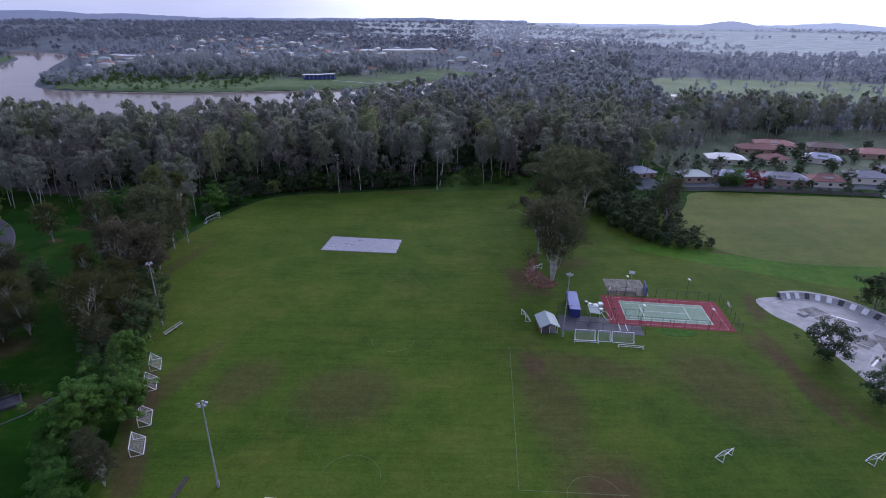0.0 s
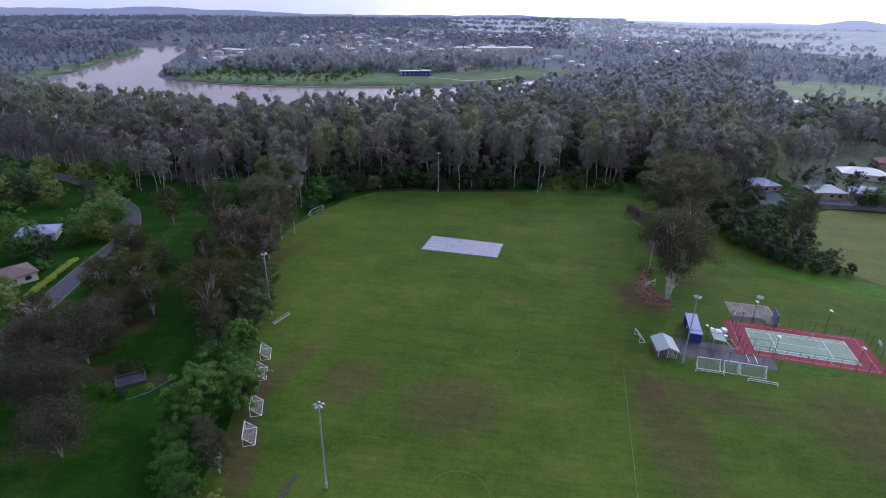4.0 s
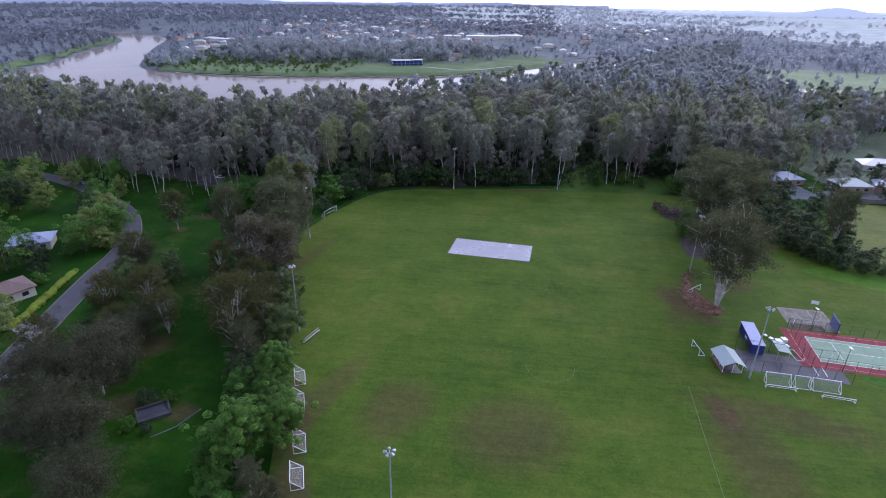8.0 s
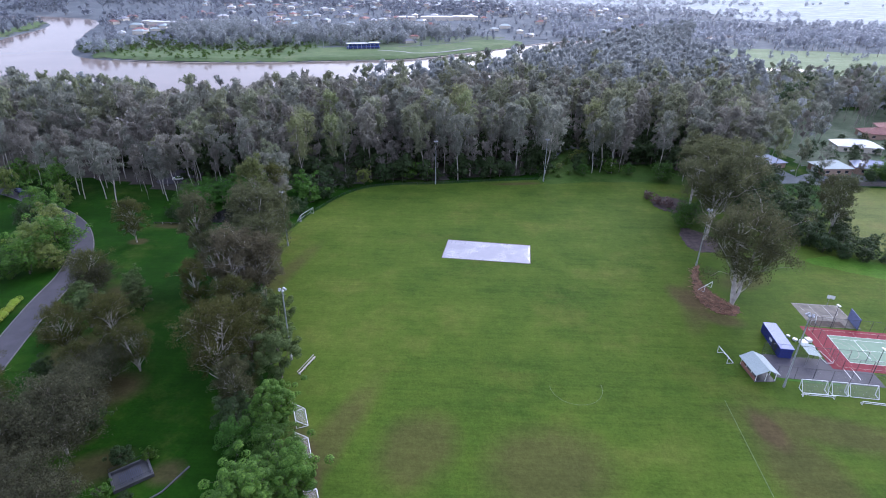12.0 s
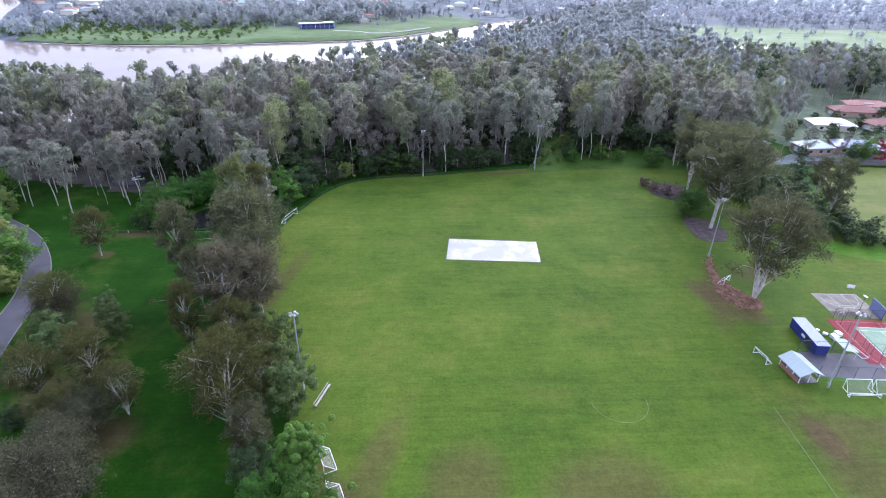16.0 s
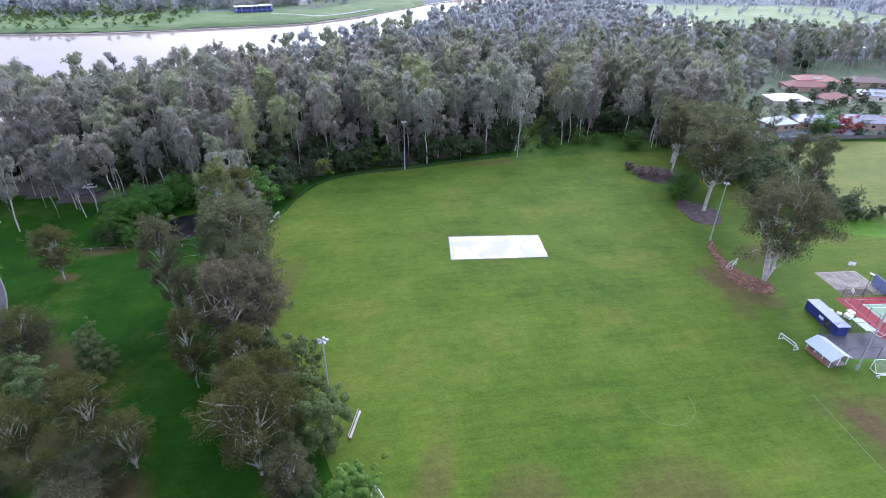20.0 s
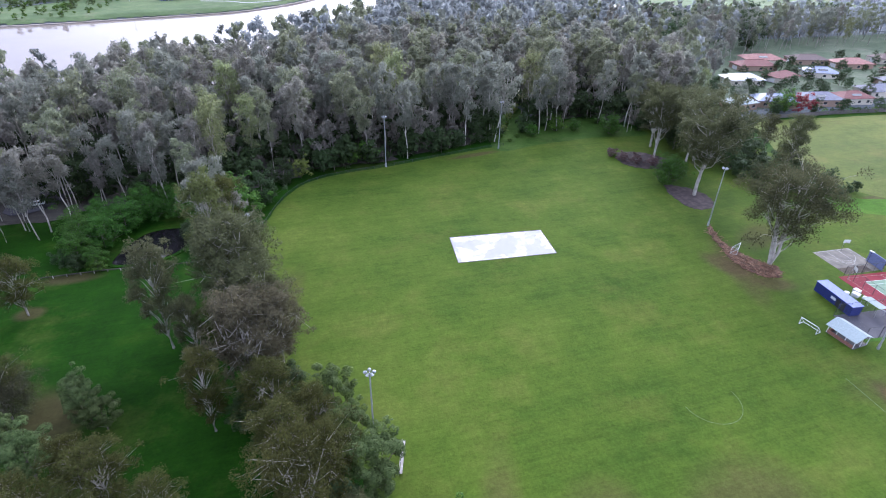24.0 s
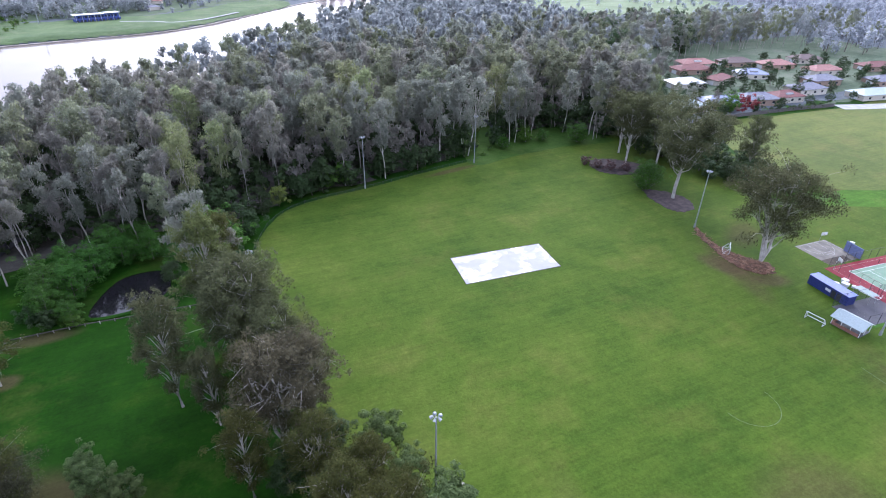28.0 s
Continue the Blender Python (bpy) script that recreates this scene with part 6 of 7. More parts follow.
def brush(name, label, poly, n, size):
    e = thing(name, label, "brushwood", None, "", "stuff")
    xs, ys = [p[0] for p in poly], [p[1] for p in poly]
    c = rngb.uniform((min(xs), min(ys)), (max(xs), max(ys)), (n * 3, 2))
    bits = []
    for x, y in c[inside(c[:, 0], c[:, 1], poly)][:n]:
        a, l_, z = rngb.uniform(0, 6.28), rngb.uniform(0.5, 1.6) * size, rngb.uniform(0.1, 0.4)
        d = np.array([math.cos(a), math.sin(a), rngb.normal(0, 0.15)]) * l_
        bits.append(tube_np([(x, y, z), (x + d[0] * 0.5, y + d[1] * 0.5, z + 0.12), (x + d[0], y + d[1], max(z + d[2], 0.1))], 0.07, 0.03, 3))
    tagged(obj("sticks", quads_mesh("sticks", *join_np(bits)), M_STICKS, e), kind="stuff")


M_STICKS = plain("dry_brush", (0.27, 0.16, 0.10), 0.95, vary=0.4, scale=0.8)
brush("brushwood", "dry reddish brushwood raked under a gum tree", [(34.6, 181), (31.2, 172), (31, 167), (33, 161), (36, 157), (33, 152.5), (28.5, 154), (26.4, 160), (28, 168), (31, 177)], 520, 1.3)

# ---- skate park ----
SK = [(95, 147), (103, 149), (112, 149), (120, 145), (127, 136), (128, 122), (120, 108), (108, 101), (101, 105), (100, 115), (99, 130), (95, 138)]
skate = thing("skate_park", "pale concrete skate park with a curved graffiti bank", "skate park")
sheet("slab", smooth_line(SK, 4), 0.12, M_CONC, 0.3, 0.0, parent=skate)
bank_line = smooth_line([(103, 146), (110, 146.5), (117, 143), (122, 136), (124, 127)], 6, False)
prof = [(0.0, 0.1), (-1.0, 0.35), (-1.8, 0.95), (-2.3, 1.8), (-3.4, 1.8), (-3.5, 0.0)]
vb, fb = [], []
for i, (x, y) in enumerate(bank_line):
    a, b = Vector(bank_line[max(i - 1, 0)]), Vector(bank_line[min(i + 1, len(bank_line) - 1)])
    d = (b - a).normalized()
    nrm = Vector((d.y, -d.x))
    vb += [(x + nrm.x * u, y + nrm.y * u, z) for u, z in prof]
    if i:
        k, m_ = i * len(prof), (i - 1) * len(prof)
        fb += [(m_ + j, k + j, k + j + 1, m_ + j + 1) for j in range(len(prof) - 1)]
qp = obj("quarter_pipe", mesh_of("quarter_pipe", vb, fb), M_CONC, skate)
for i in range(2, len(bank_line) - 2, 2):
    (x0, y0), (x1, y1) = bank_line[i], bank_line[i + 1]
    d = (Vector((x1, y1)) - Vector((x0, y0))).normalized()
    nn_ = Vector((d.y, -d.x))
    q = [(x0 - nn_.x * 0.9, y0 - nn_.y * 0.9, 0.40), (x1 - nn_.x * 0.9, y1 - nn_.y * 0.9, 0.40), (x1 - nn_.x * 2.2, y1 - nn_.y * 2.2, 1.76), (x0 - nn_.x * 2.2, y0 - nn_.y * 2.2, 1.76)]
    obj("graffiti_bar", mesh_of("graffiti_bar", q, [(0, 1, 2, 3)]), M_WHITE if i % 6 else M_DARKSTEEL, skate, "pale painted bar")
for x, y, w, d_, h, tn in ((104, 118, 5, 1.2, 0.5, 35), (109, 108, 4, 0.9, 0.45, 50), (112, 128, 5, 4, 0.7, 15), (104, 138, 3, 2, 0.6, 30), (118, 118, 5, 1.0, 0.5, -30)):
    bm = bmesh.new()
    box_bm(bm, -w / 2, -d_ / 2, 0, w / 2, d_ / 2, h)
    for v in bm.verts:
        if v.co.z > h * 0.5:
            v.co.x *= 0.7
    bm.transform(pose(x, y, 0.1, 0, 0, tn))
    part("ramp_block", bm, M_CONC, skate)
for (x0, y0), (x1, y1) in (((106, 113), (111, 117)), ((112, 138), (117, 134)), ((103, 126), (107, 130))):
    line(x0, y0, x1, y1, skate, 0.13, 0.5)
M_JOINT = plain("pale_worn_concrete", (0.42, 0.41, 0.40), 0.8, vary=0.2)
M_SKATEGREY = plain("stained_concrete", (0.17, 0.165, 0.16), 0.85, vary=0.3, scale=0.4)
for poly in ([(104, 141), (110, 143), (113, 137), (107, 134)], [(106, 128), (112, 131), (116, 124), (110, 120)], [(117, 128), (122, 124), (120, 116), (114, 119)], [(106, 114), (110, 117), (114, 111), (109, 107)]):
    sheet("stained_bay", poly, 0.127, M_SKATEGREY, 0.1, 0.0, parent=skate)
for x0, y0, x1, y1, w in ((98, 141, 104, 136, 0.35), (104, 136, 113, 139, 0.3), (101, 131, 112, 126, 0.35), (112, 126, 121, 131, 0.3), (102, 122, 108, 125, 0.3), (108, 125, 116, 117, 0.35), (116, 117, 124, 121, 0.3), (104, 112, 110, 118, 0.3), (110, 118, 118, 110, 0.3), (99, 145, 103, 147, 0.4), (110, 106, 116, 112, 0.3), (112, 126, 113, 139, 0.25)):
    line(x0, y0, x1, y1, skate, 0.134, w, M_JOINT)
tube("grind_rail", M_STEEL, skate, [(111, 104, 0.1), (111, 104, 0.6), (115, 108, 0.6), (115, 108, 0.1)], 0.05)

# ---- road ----
ROAD = smooth_line([(-98, 10), (-114, 50), (-129, 80), (-136, 100), (-141.5, 120), (-148.5, 147), (-152.5, 166), (-160, 182), (-173, 198), (-191, 211), (-212, 224), (-245, 236), (-300, 243)], 5, False)
ribbon("road", ROAD, 6.2, 0.05, M_ROAD, 0.3, "grey asphalt street curving along a park", "road")
for off in (3.3, -3.3):
    k = []
    for i, (x, y) in enumerate(ROAD):
        a, b = Vector(ROAD[max(i - 1, 0)]), Vector(ROAD[min(i + 1, len(ROAD) - 1)])
        d = (b - a).normalized()
        k.append((x - d.y * off, y + d.x * off))
    ribbon("kerb", k, 0.3, 0.13, M_KERB, 0.4, "pale concrete kerb along the street", "kerb")
sheet("driveway", [(-152, 119), (-140.5, 115), (-139.5, 119), (-151, 124)], 0.07, M_CONC, 0.2, 0, "pale concrete driveway", "driveway")
sheet("car_park", smooth_line([(-167, 242), (-156, 242), (-148, 262), (-145, 284), (-153, 287), (-164, 264)], 3), 0.3, M_ROAD, 0.6, 0.2, "asphalt car park among gum trees", "car park")


def car(x, y, turn, paint, label, z=0.05):
    t = thing("car", label, "car", pose(x, y, z, 0, 0, turn), "parked cars")
    bm = bmesh.new()
    side = [(-2.2, 0.35), (-2.2, 0.85), (-1.3, 0.95), (2.1, 0.95), (2.25, 0.8), (2.25, 0.35)]
    L = [bm.verts.new((u, -0.88, w)) for u, w in side]
    R = [bm.verts.new((u, 0.88, w)) for u, w in side]
    bm.faces.new(L)
    bm.faces.new(list(reversed(R)))
    for i in range(len(side)):
        j = (i + 1) % len(side)
        bm.faces.new((L[j], L[i], R[i], R[j]))
    bmesh.ops.recalc_face_normals(bm, faces=bm.faces)
    bmesh.ops.bevel(bm, geom=list(bm.edges), offset=0.06, segments=2, affect="EDGES")
    part("body", bm, paint, t)
    bm = bmesh.new()
    lo = [(-1.15, -0.82, 0.95), (1.7, -0.82, 0.95), (1.7, 0.82, 0.95), (-1.15, 0.82, 0.95)]
    hi = [(-0.4, -0.66, 1.42), (1.2, -0.66, 1.42), (1.2, 0.66, 1.42), (-0.4, 0.66, 1.42)]
    a, b = [bm.verts.new(p) for p in lo], [bm.verts.new(p) for p in hi]
    for i in range(4):
        bm.faces.new((a[i], a[(i + 1) % 4], b[(i + 1) % 4], b[i]))
    part("windows", bm, M_PANE, t)
    box("roof", paint, t, -0.42, -0.68, 1.4, 1.22, 0.68, 1.46, 0.03)
    for u in (-1.4, 1.45):
        for v in (-0.86, 0.86):
            w = tube("wheel", M_TYRE, t, [(u, v - 0.1, 0.32), (u, v + 0.1, 0.32)], 0.32, None, 12)
            tube("rim", M_STEEL, w, [(u, v - 0.11, 0.32), (u, v + 0.11, 0.32)], 0.18, None, 8)


M_SILVER = plain("silver_car_paint", (0.5, 0.5, 0.52), 0.3, 0.5)
car(-134.6, 99, 66, M_WHITE, "white hatchback parked on the street")
car(-214, 226.5, 150, M_BLUE, "dark blue car on the street")
for i, (x, y, tn, pt, lb) in enumerate(((-159, 245, 10, M_WHITE, "white car in a car park under gums"), (-160, 262, 20, M_SILVER, "silver car in a car park under gums"), (-157, 268, 20, M_WHITE, "white car in a car park under gums"), (-153, 279, 25, M_SILVER, "silver car in a car park under gums"))):
    car(x, y, tn, pt, lb, 0.3)

# ---- drain and pond ----
drain = thing("drain_pit", "sunken concrete drain pit with a slatted grate", "drain", pose(-95, 95, 0, 0, 0, 40) @ Matrix.Scale(0.75, 4))
for a in ((-4.2, -3.2, 4.2, -2.8), (-4.2, 2.8, 4.2, 3.2), (-4.2, -2.8, -3.8, 2.8), (3.8, -2.8, 4.2, 2.8)):
    box("pit_wall", M_CONC_DARK, drain, a[0], a[1], -0.3, a[2], a[3], 0.9)
box("pit_floor", M_CONC_DARK, drain, -3.8, -2.8, -0.3, 3.8, 2.8, 0.1)
for i in range(12):
    box("grate_slat", M_GRATE, drain, -2.4 + i * 0.4, -2.0, 0.55, -2.25 + i * 0.4, 1.6, 0.62)
for u in (-4, 0, 4):
    for v in (-3, 3):
        tube("fence_post", M_DARKSTEEL, drain, [(u, v, 0.8), (u, v, 2.0)], 0.04)
for v in (-3, 3):
    tube("fence_rail", M_DARKSTEEL, drain, [(-4, v, 2.0), (4, v, 2.0)], 0.035)
ribbon("drain_kerb", [(-91.5, 88.5), (-88.2, 92), (-86, 97.5)], 0.3, 0.16, M_CONC_DARK, 0.3, "thin concrete kerb beside the drain", "kerb")
POND = smooth_line([(-131, 203), (-129, 212), (-124, 219), (-115, 219), (-112.5, 210), (-116, 204), (-123, 201.5)], 5)
sheet("pond", POND, 0.1, M_POND, 0.4, 0.0, "dark still pond reflecting tree trunks", "pond")
ribbon("pond_bank", POND, 1.1, 0.28, M_PARK, 0.5, "muddy bank round a dark pond", "bank", True)
rail = thing("timber_guard_rail", "low weathered timber rail fence across the grass", "fence")
RL = [(-146, 200.3), (-131, 200.2), (-122, 199.3), (-106, 198)]
for (x0, y0), (x1, y1) in zip(RL, RL[1:]):
    n = round(math.hypot(x1 - x0, y1 - y0) / 3.2)
    for i in range(n):
        u = i / n
        x, y = x0 + (x1 - x0) * u, y0 + (y1 - y0) * u
        part("post", box_bm(bmesh.new(), x - 0.1, y - 0.1, -0.2, x + 0.1, y + 0.1, 0.75), M_PLANK if i % 3 == 1 else M_TIMBER, rail)
    bm = box_bm(bmesh.new(), -0.02, -0.09, 0.5, math.hypot(x1 - x0, y1 - y0), 0.09, 0.68)
    bm.transform(pose(x0, y0, 0, 0, 0, math.degrees(math.atan2(y1 - y0, x1 - x0))))
    part("rail", bm, M_TIMBER_DARK, rail)


# ---- houses ----
def house(x, y, turn, w, d, roof, wall, h=2.8, rise=2.2, eave=0.6, label="", z=0.0, windows=True, panels=False):
    t = thing("house", label, "house", pose(x, y, z, 0, 0, turn), "houses")
    box("wall", wall, t, -w / 2, -d / 2, -0.6, w / 2, d / 2, h)
    W, D = w / 2 + eave, d / 2 + eave
    r = max(W - D, 0.3)
    bm = bmesh.new()
    lo = [bm.verts.new(p) for p in ((-W, -D, h), (W, -D, h), (W, D, h), (-W, D, h))]
    up = [bm.verts.new(p) for p in ((-W, -D, h + 0.18), (W, -D, h + 0.18), (W, D, h + 0.18), (-W, D, h + 0.18))]
    a, b = bm.verts.new((-r, 0, h + rise)), bm.verts.new((r, 0, h + rise))
    bm.faces.new(list(reversed(lo)))
    for i in range(4):
        bm.faces.new((lo[i], lo[(i + 1) % 4], up[(i + 1) % 4], up[i]))
    bm.faces.new((up[0], up[1], b, a))
    bm.faces.new((up[1], up[2], b))
    bm.faces.new((up[2], up[3], a, b))
    bm.faces.new((up[3], up[0], a))
    ro = part("roof", bm, roof, t)
    tube("ridge_cap", roof, ro, [(-r, 0, h + rise), (r, 0, h + rise)], 0.14, None, 5)
    if windows:
        for s in (-1, 1):
            for u in (-w * 0.32, w * 0.05, w * 0.32):
                wi = box("window", M_PANE, t, u - 0.8, s * d / 2 - 0.04, 0.9, u + 0.8, s * d / 2 + 0.04, 2.1)
                box("window_frame", M_WHITE, wi, u - 0.9, s * d / 2 - 0.03, 0.82, u + 0.9, s * d / 2 + 0.03, 0.9)
        box("garage_door", M_WHITE, t, -w / 2 - 0.05, -2.4, 0, -w / 2 + 0.02, 2.4, 2.2)
    if panels:
        sl = math.degrees(math.atan2(rise, D))
        for i in range(5):
            bm = box_bm(bmesh.new(), -0.5, -0.85, 0.08, 0.5, 0.85, 0.12)
            bm.transform(Matrix.Translation((-r * 0.6 + i * 1.06, -D * 0.55, h + 0.18 + rise * 0.45)) @ pose(0, 0, 0, sl))
            part("solar_panel", bm, M_PANE, t)
    return t


for hx, hy, tn, w, d, rf, wl_, lb, pn in (
        (163, 312, -12, 20, 12, M_ROOFWHITE, M_CREAM, "house with a bright white sheet roof", 0), (104, 286, 15, 16, 11, M_ROOFBLUE, M_BRICK, "brick house with a blue-grey roof among trees", 0),
        (130, 277, 5, 14, 10, M_ROOFGREY, M_BRICK, "brick house with a grey-green hip roof", 0), (151, 277, -20, 19, 11, M_ROOFBLUE, M_BRICK, "brick house with a blue-grey roof", 1),
        (176, 275, -14, 22, 12, M_ROOFSLATE, M_BRICK, "brick house with a dark slate roof behind a fence", 1), (196, 273, -8, 18, 11, M_ROOFRED, M_CREAM, "cream house with a red tile roof", 1),
        (222, 279, -5, 20, 12, M_ROOFSLATE, M_CREAM, "cream house with a slate roof", 0), (196, 339, -10, 24, 12, M_ROOFRED, M_BRICK, "brick house with a dark red tile roof", 0),
        (214, 352, -18, 24, 13, M_ROOFPINK, M_CREAM, "two-tone house with a faded pink tile roof", 1), (190, 312, 10, 17, 11, M_ROOFRED, M_CREAM, "cream house with a red tile roof", 0),
        (221, 315, -25, 18, 11, M_ROOFBLUE, M_CREAM, "house with a blue-grey roof and solar panels", 1), (248, 288, -8, 20, 12, M_ROOFSLATE, M_BRICK, "brick house with a slate roof", 0),
        (262, 330, -12, 22, 13, M_ROOFPINK, M_BRICK, "brick house with an orange-pink tile roof", 0), (276, 306, -10, 22, 12, M_ROOFPINK, M_CREAM, "house with an orange-pink tile roof", 0),
        (243, 345, -15, 22, 12, M_ROOFBROWN, M_BRICK, "brick house with a brown tile roof", 0), (252, 259, -10, 26, 12, M_ROOFGREY, M_CREAM, "large pale house with a light grey roof", 0),
        (290, 275, -12, 22, 12, M_ROOFSLATE, M_BRICK, "brick house with a slate roof", 0), (300, 335, -12, 20, 12, M_ROOFBROWN, M_CREAM, "cream house with a brown roof", 0), (322, 300, -15, 22, 12, M_ROOFRED, M_BRICK, "brick house with a red roof", 0)):
    house(hx, hy, tn, w, d, rf, wl_, 3.0, 2.6, label=lb, z=float(land_z([hx], [hy])[0]), panels=bool(pn))
for hx, hy, tn, w, d, rf, lb in ((-183, 164, 30, 12, 9, M_ROOFBLUE, "house with a pale grey sheet roof among trees"), (-163.5, 131, 62, 14, 9, M_ROOFBROWN, "house with a brown tile roof behind a hedge"), 
                                 (-262, 200, 40, 16, 11, M_ROOFGREY, "house with a grey roof among trees"), (-165, 98, 60, 15, 10, M_ROOFGREY, "house with a grey roof beside the street"), (-290, 160, 25, 16, 11, M_ROOFRED, "house with a red roof among trees"), (-300, 215, 35, 16, 11, M_ROOFGREY, "house with a grey roof among trees"), (-245, 150, 20, 16, 11, M_ROOFSLATE, "house with a slate roof among trees")):
    house(hx, hy, tn, w, d, rf, M_CREAM, label=lb)
ribbon("street", smooth_line([(160, 296), (185, 297), (212, 296), (238, 298), (262, 312), (300, 318)], 4, False), 7, 2.06, M_CONC, 0.3, "pale suburban street between houses", "street")
ribbon("street_end", smooth_line([(214, 253), (236, 246), (270, 238), (330, 232)], 4, False), 9, 0.08, M_CONC, 0.2, "pale concrete street end beside the field", "street")
place(GARDEN, [(148, 266, 10), (142, 266, 8)], "green garden tree behind a paling fence", "suburban trees")
place(SHRUB, [(162 + i * 4.6, 261.5 - i * 0.55, 2.6) for i in range(10)], "green shrub behind a paling fence", "fence shrubs")

fence = thing("paling_fence", "long weathered timber paling fence behind the field", "fence")
FL = [(118, 261.5), (150, 260.5), (182, 258.3), (212, 254.5)]
pal = box_bm(bmesh.new(), 0, -0.04, 0, 2.36, 0.04, 1.8)
for i in range(9):
    box_bm(pal, 0.02 + i * 0.262, -0.07, 0.05, 0.02 + i * 0.262 + 0.2, -0.04, 1.85 + 0.03 * (i % 2))
pal_me = bpy.data.meshes.new("paling_panel")
pal.to_mesh(pal_me)
pal.free()
pal_me.materials.append(M_TIMBER_FENCE)
for (x0, y0), (x1, y1) in zip(FL, FL[1:]):
    n = round(math.hypot(x1 - x0, y1 - y0) / 2.4)
    for i in range(n):
        o = new("paling_panel", pal_me)
        o.parent = fence
        o.matrix_basis = pose(x0 + (x1 - x0) * i / n, y0 + (y1 - y0) * i / n, 0, 0, 0, math.degrees(math.atan2(y1 - y0, x1 - x0)))

# clipped hedge along the street
HG = [(-149, 119), (-150, 126), (-152, 134), (-154, 142), (-156, 150)]
rngh = np.random.default_rng(77)
for i in range(14):
    u = i / 14 * (len(HG) - 1)
    k = int(u)
    x, y = HG[k][0] + (HG[k + 1][0] - HG[k][0]) * (u - k), HG[k][1] + (HG[k + 1][1] - HG[k][1]) * (u - k)
    c = [(rngh.uniform(-0.5, 0.5), rngh.uniform(-1.0, 1.0), rngh.uniform(0.4, 1.0)) for _ in range(6)]
    hb = thing("hedge_bush", "clipped yellow-green hedge bush along a street", "hedge", pose(x, y, 0), "hedge")
    obj("stem", quads_mesh("stem", *tube_np([(0, 0, -0.1), (0.05, 0, 0.4), (0, 0, 0.9)], 0.12, 0.05, 5)), M_BARK_DARK, hb)
    obj("leaves", quads_mesh("leaves", *leaves_np(rngh, c, [0.95] * 6, 900, 0.14, 0.85, 0.8, 0.75)), M_LEAF_HEDGE, hb)

# ---- across the river ----
M_SHORE = plain("muddy_shore", (0.26, 0.22, 0.19), 0.9, vary=0.25, scale=0.1)
M_CLUBBLUE = plain("bright_blue_cladding", (0.05, 0.075, 0.30), 0.5)
club = thing("rowing_club", "long blue riverside building with white roof panels", "building", pose(-171, 777, -5.2, 0, 0, 19))
box("lower_wall", M_CLUBBLUE, club, -21, -5, -0.5, 21, 5, 3.6)
box("upper_wall", M_CLUBBLUE, club, -19, -4, 3.6, 20, 4.5, 7.0)
for i in range(12):
    box("bay_opening", M_DARKSTEEL, club, -20 + i * 3.4, -5.08, 0.2, -18 + i * 3.4, -4.98, 2.9)
    box("window", M_PANE, club, -18 + i * 3.1, -4.08, 4.6, -16 + i * 3.1, -3.98, 6.2)
for u0, u1, z in ((-22, 6, 7.4), (7, 21, 7.9)):
    bm = box_bm(bmesh.new(), u0, -6.5, z, u1, 6, z + 0.3)
    part("roof_panel", bm, M_ROOFWHITE, club)
for i in range(8):
    tube("column", M_WHITE, club, [(-20 + i * 5.7, -6, -0.5), (-20 + i * 5.7, -6, 7.4)], 0.15)
light_pole_far = thing("lamp_mast", "tall pale mast beside the riverside building", "mast", pose(-221, 768, -5, 0, 0, 0))
tube("pole", M_STEEL, light_pole_far, [(0, 0, 0), (0, 0, 21)], 0.4, 0.2, 6)
box("lamp_bank", M_LAMP, light_pole_far, -1.2, -0.3, 20.5, 1.2, 0.3, 22)
mast = thing("lamp_mast", "tall floodlight mast rising above the forest", "mast", pose(79, 550, 2))
tube("pole", M_STEEL, mast, [(0, 0, -1), (0, 0, 29)], 0.4, 0.25, 6)
box("lamp_bank", M_LAMP, mast, -2.2, -0.4, 28, 2.2, 0.4, 31)
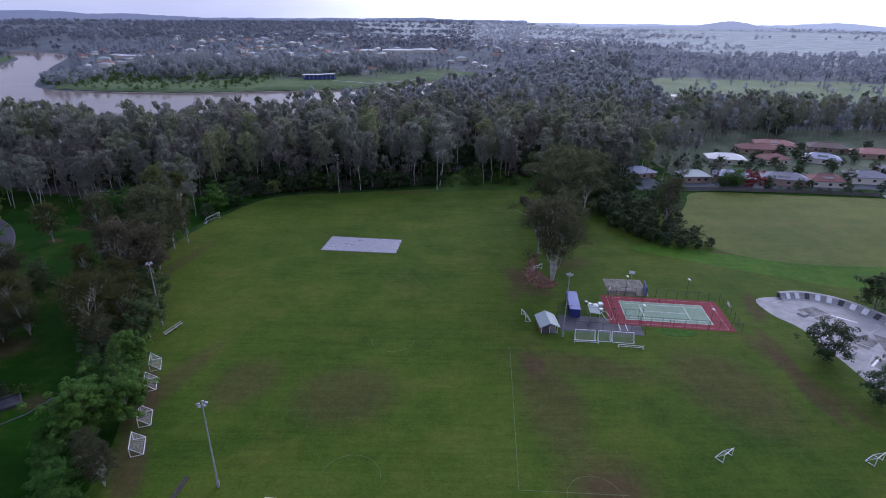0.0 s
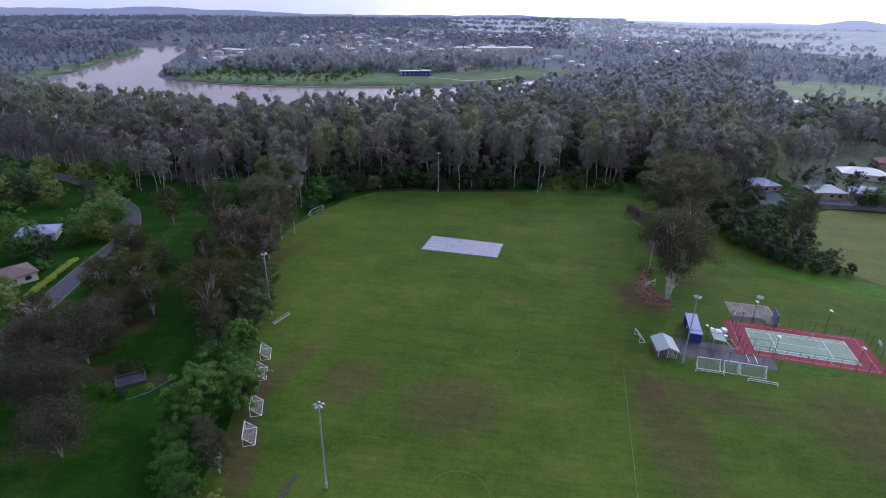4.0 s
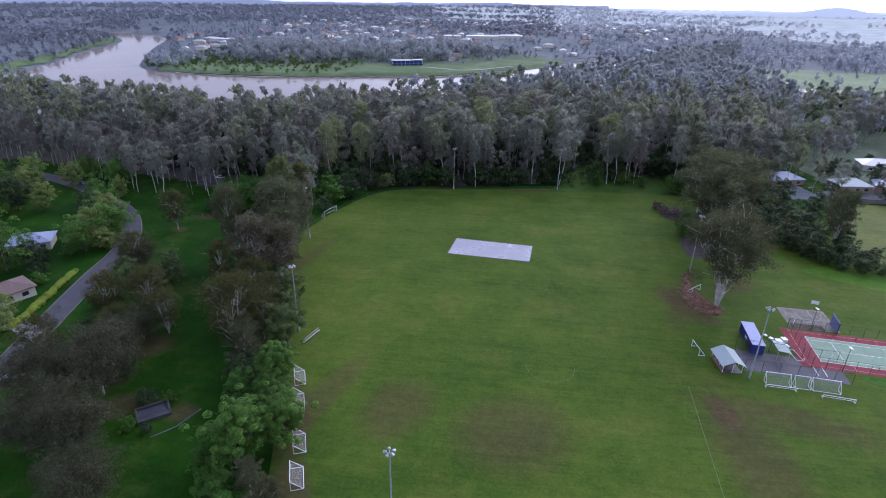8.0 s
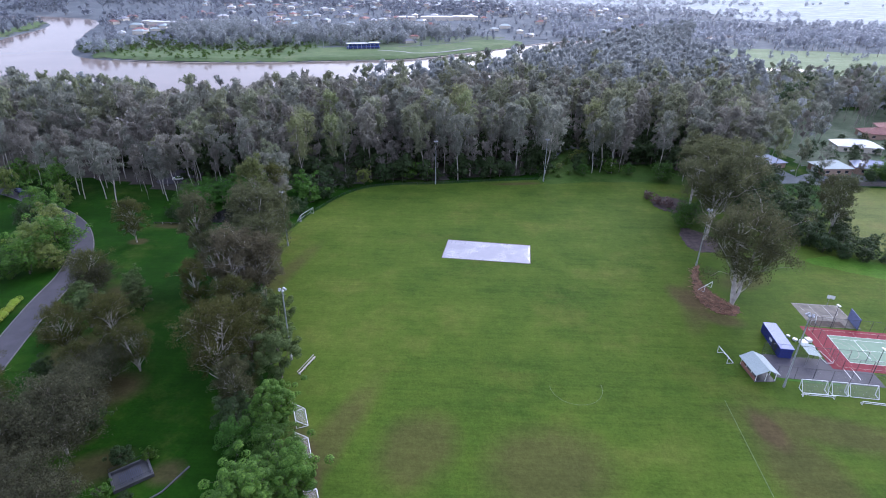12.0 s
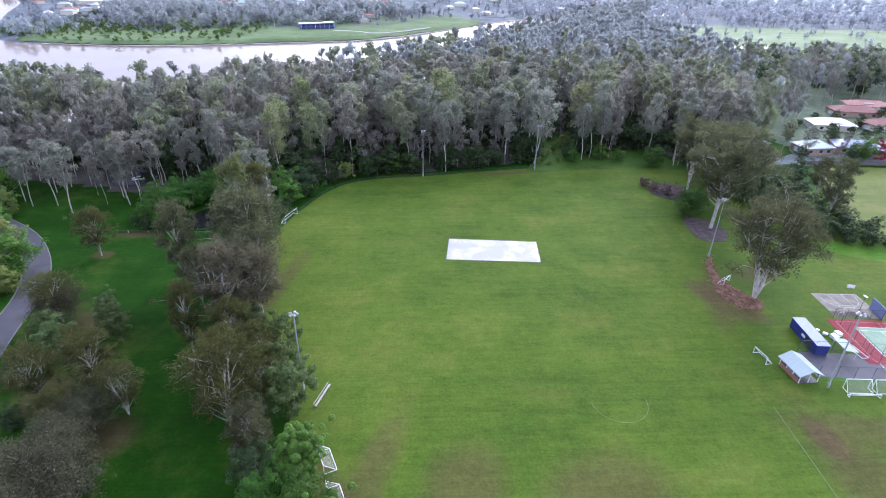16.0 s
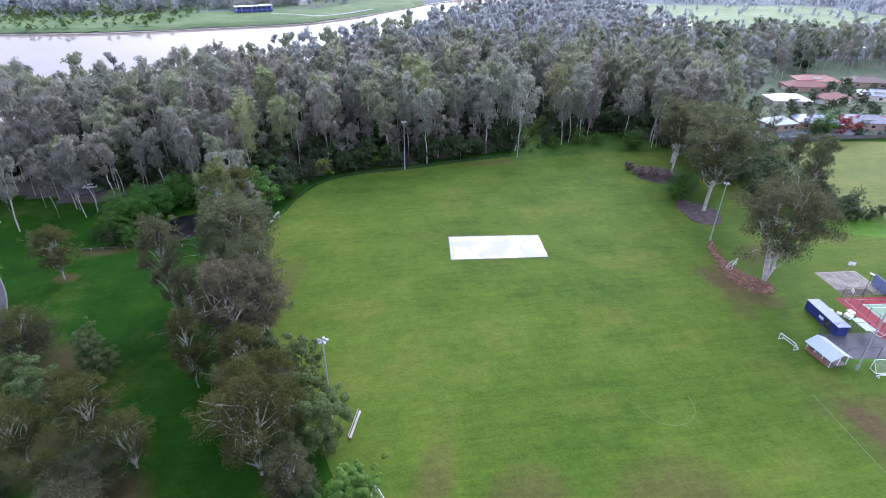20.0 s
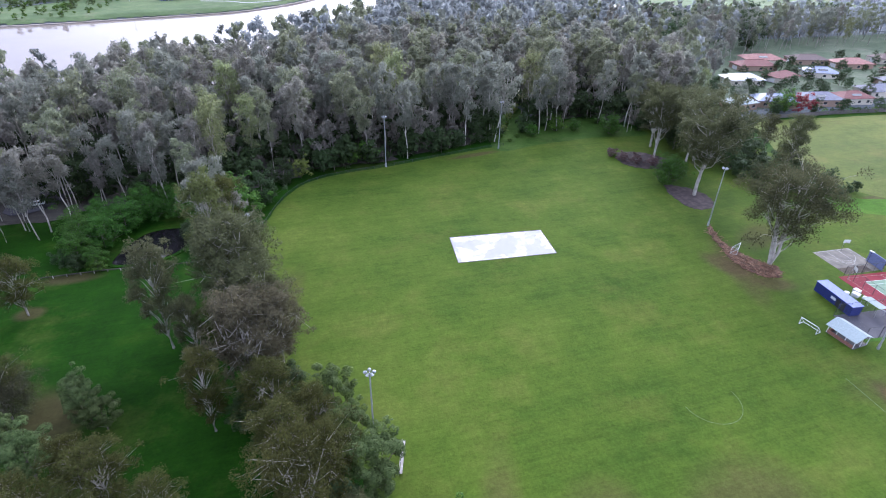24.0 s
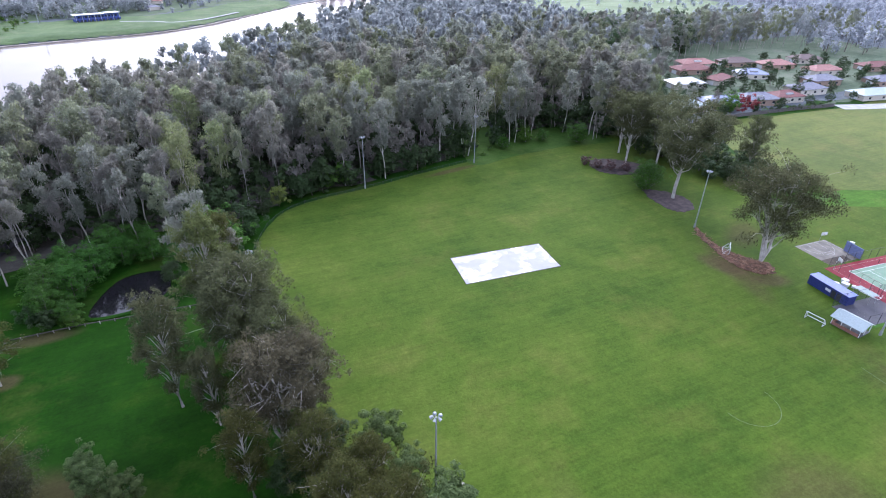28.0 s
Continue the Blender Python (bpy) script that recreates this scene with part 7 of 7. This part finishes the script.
ribbon("river_path", smooth_line([(-150, 760), (-120, 752), (-100, 738), (-70, 752), (-30, 800)], 4, False), 4, -4.0, M_CONC, 0.5, "pale path on the riverside lawn", "path")
ribbon("river_beach", [(x * 1.0, y + 3) for x, y in smooth_line([(-430, 650), (-349, 642), (-281, 647), (-185, 674), (-103, 703), (-39, 769), (53, 888), (127, 962)], 4, False)], 8, WATER_Z + 0.6, M_SHORE, 0.8, "pale muddy shore of the far bank", "shore")
sheet("pond_golf", smooth_line([(226, 622), (250, 606), (292, 604), (318, 612), (296, 622), (255, 624)], 4), 1.0, M_RIVER, 0.6, 0, "pale pond on a golf course", "pond")

rs = random.Random(21)
far_roofs = [M_ROOFBROWN, M_ROOFWHITE, M_ROOFPINK, M_ROOFGREY, M_ROOFWHITE, M_ROOFSLATE, M_ROOFGREY]
protos_h = [house(0, 0, 0, 17, 11, rf, M_CREAM, label="suburban house across the river among trees", windows=False) for rf in far_roofs]
PROTOS += protos_h
n_far = 0
for x, y in spread(1500, 71, -760, 850, 330, 2100, FARLAND, [LAWN]):
    if n_far >= 245 or (y < 980 and x > -100):
        continue
    n_far += 1
    s = rs.uniform(0.75, 1.2)
    z = float(land_z([x], [y])[0])
    copy_thing(protos_h[rs.randrange(len(protos_h))], Matrix.LocRotScale((x, y, z + 1.5), Euler((0, 0, rs.uniform(0, 3.1))), (s, s, s * 1.25)))
for x, y, w, d in ((-93, 1150, 60, 25), (-150, 1130, 34, 20), (-40, 1180, 50, 22), (-560, 1060, 40, 18), (-595, 1075, 26, 20), (-620, 1090, 24, 16)):
    house(x, y, rs.uniform(-15, 15), w, d, M_ROOFWHITE, M_CREAM, 6, 2.0, 0.6, "large white-roofed building across the river", float(land_z([x], [y])[0]) + 1, False)
for x, y in ((330, 470), (345, 480), (360, 465), (318, 455), (385, 460), (410, 470)):
    house(x, y, rs.uniform(-30, 30), 20, 12, rs.choice([M_ROOFWHITE, M_ROOFGREY]), M_CREAM, label="pale-roofed house beside a golf course", z=0.3, windows=False)

for pr in PROTOS:
    for o in (*pr.children_recursive, pr):
        bpy.data.objects.remove(o, do_unlink=True)
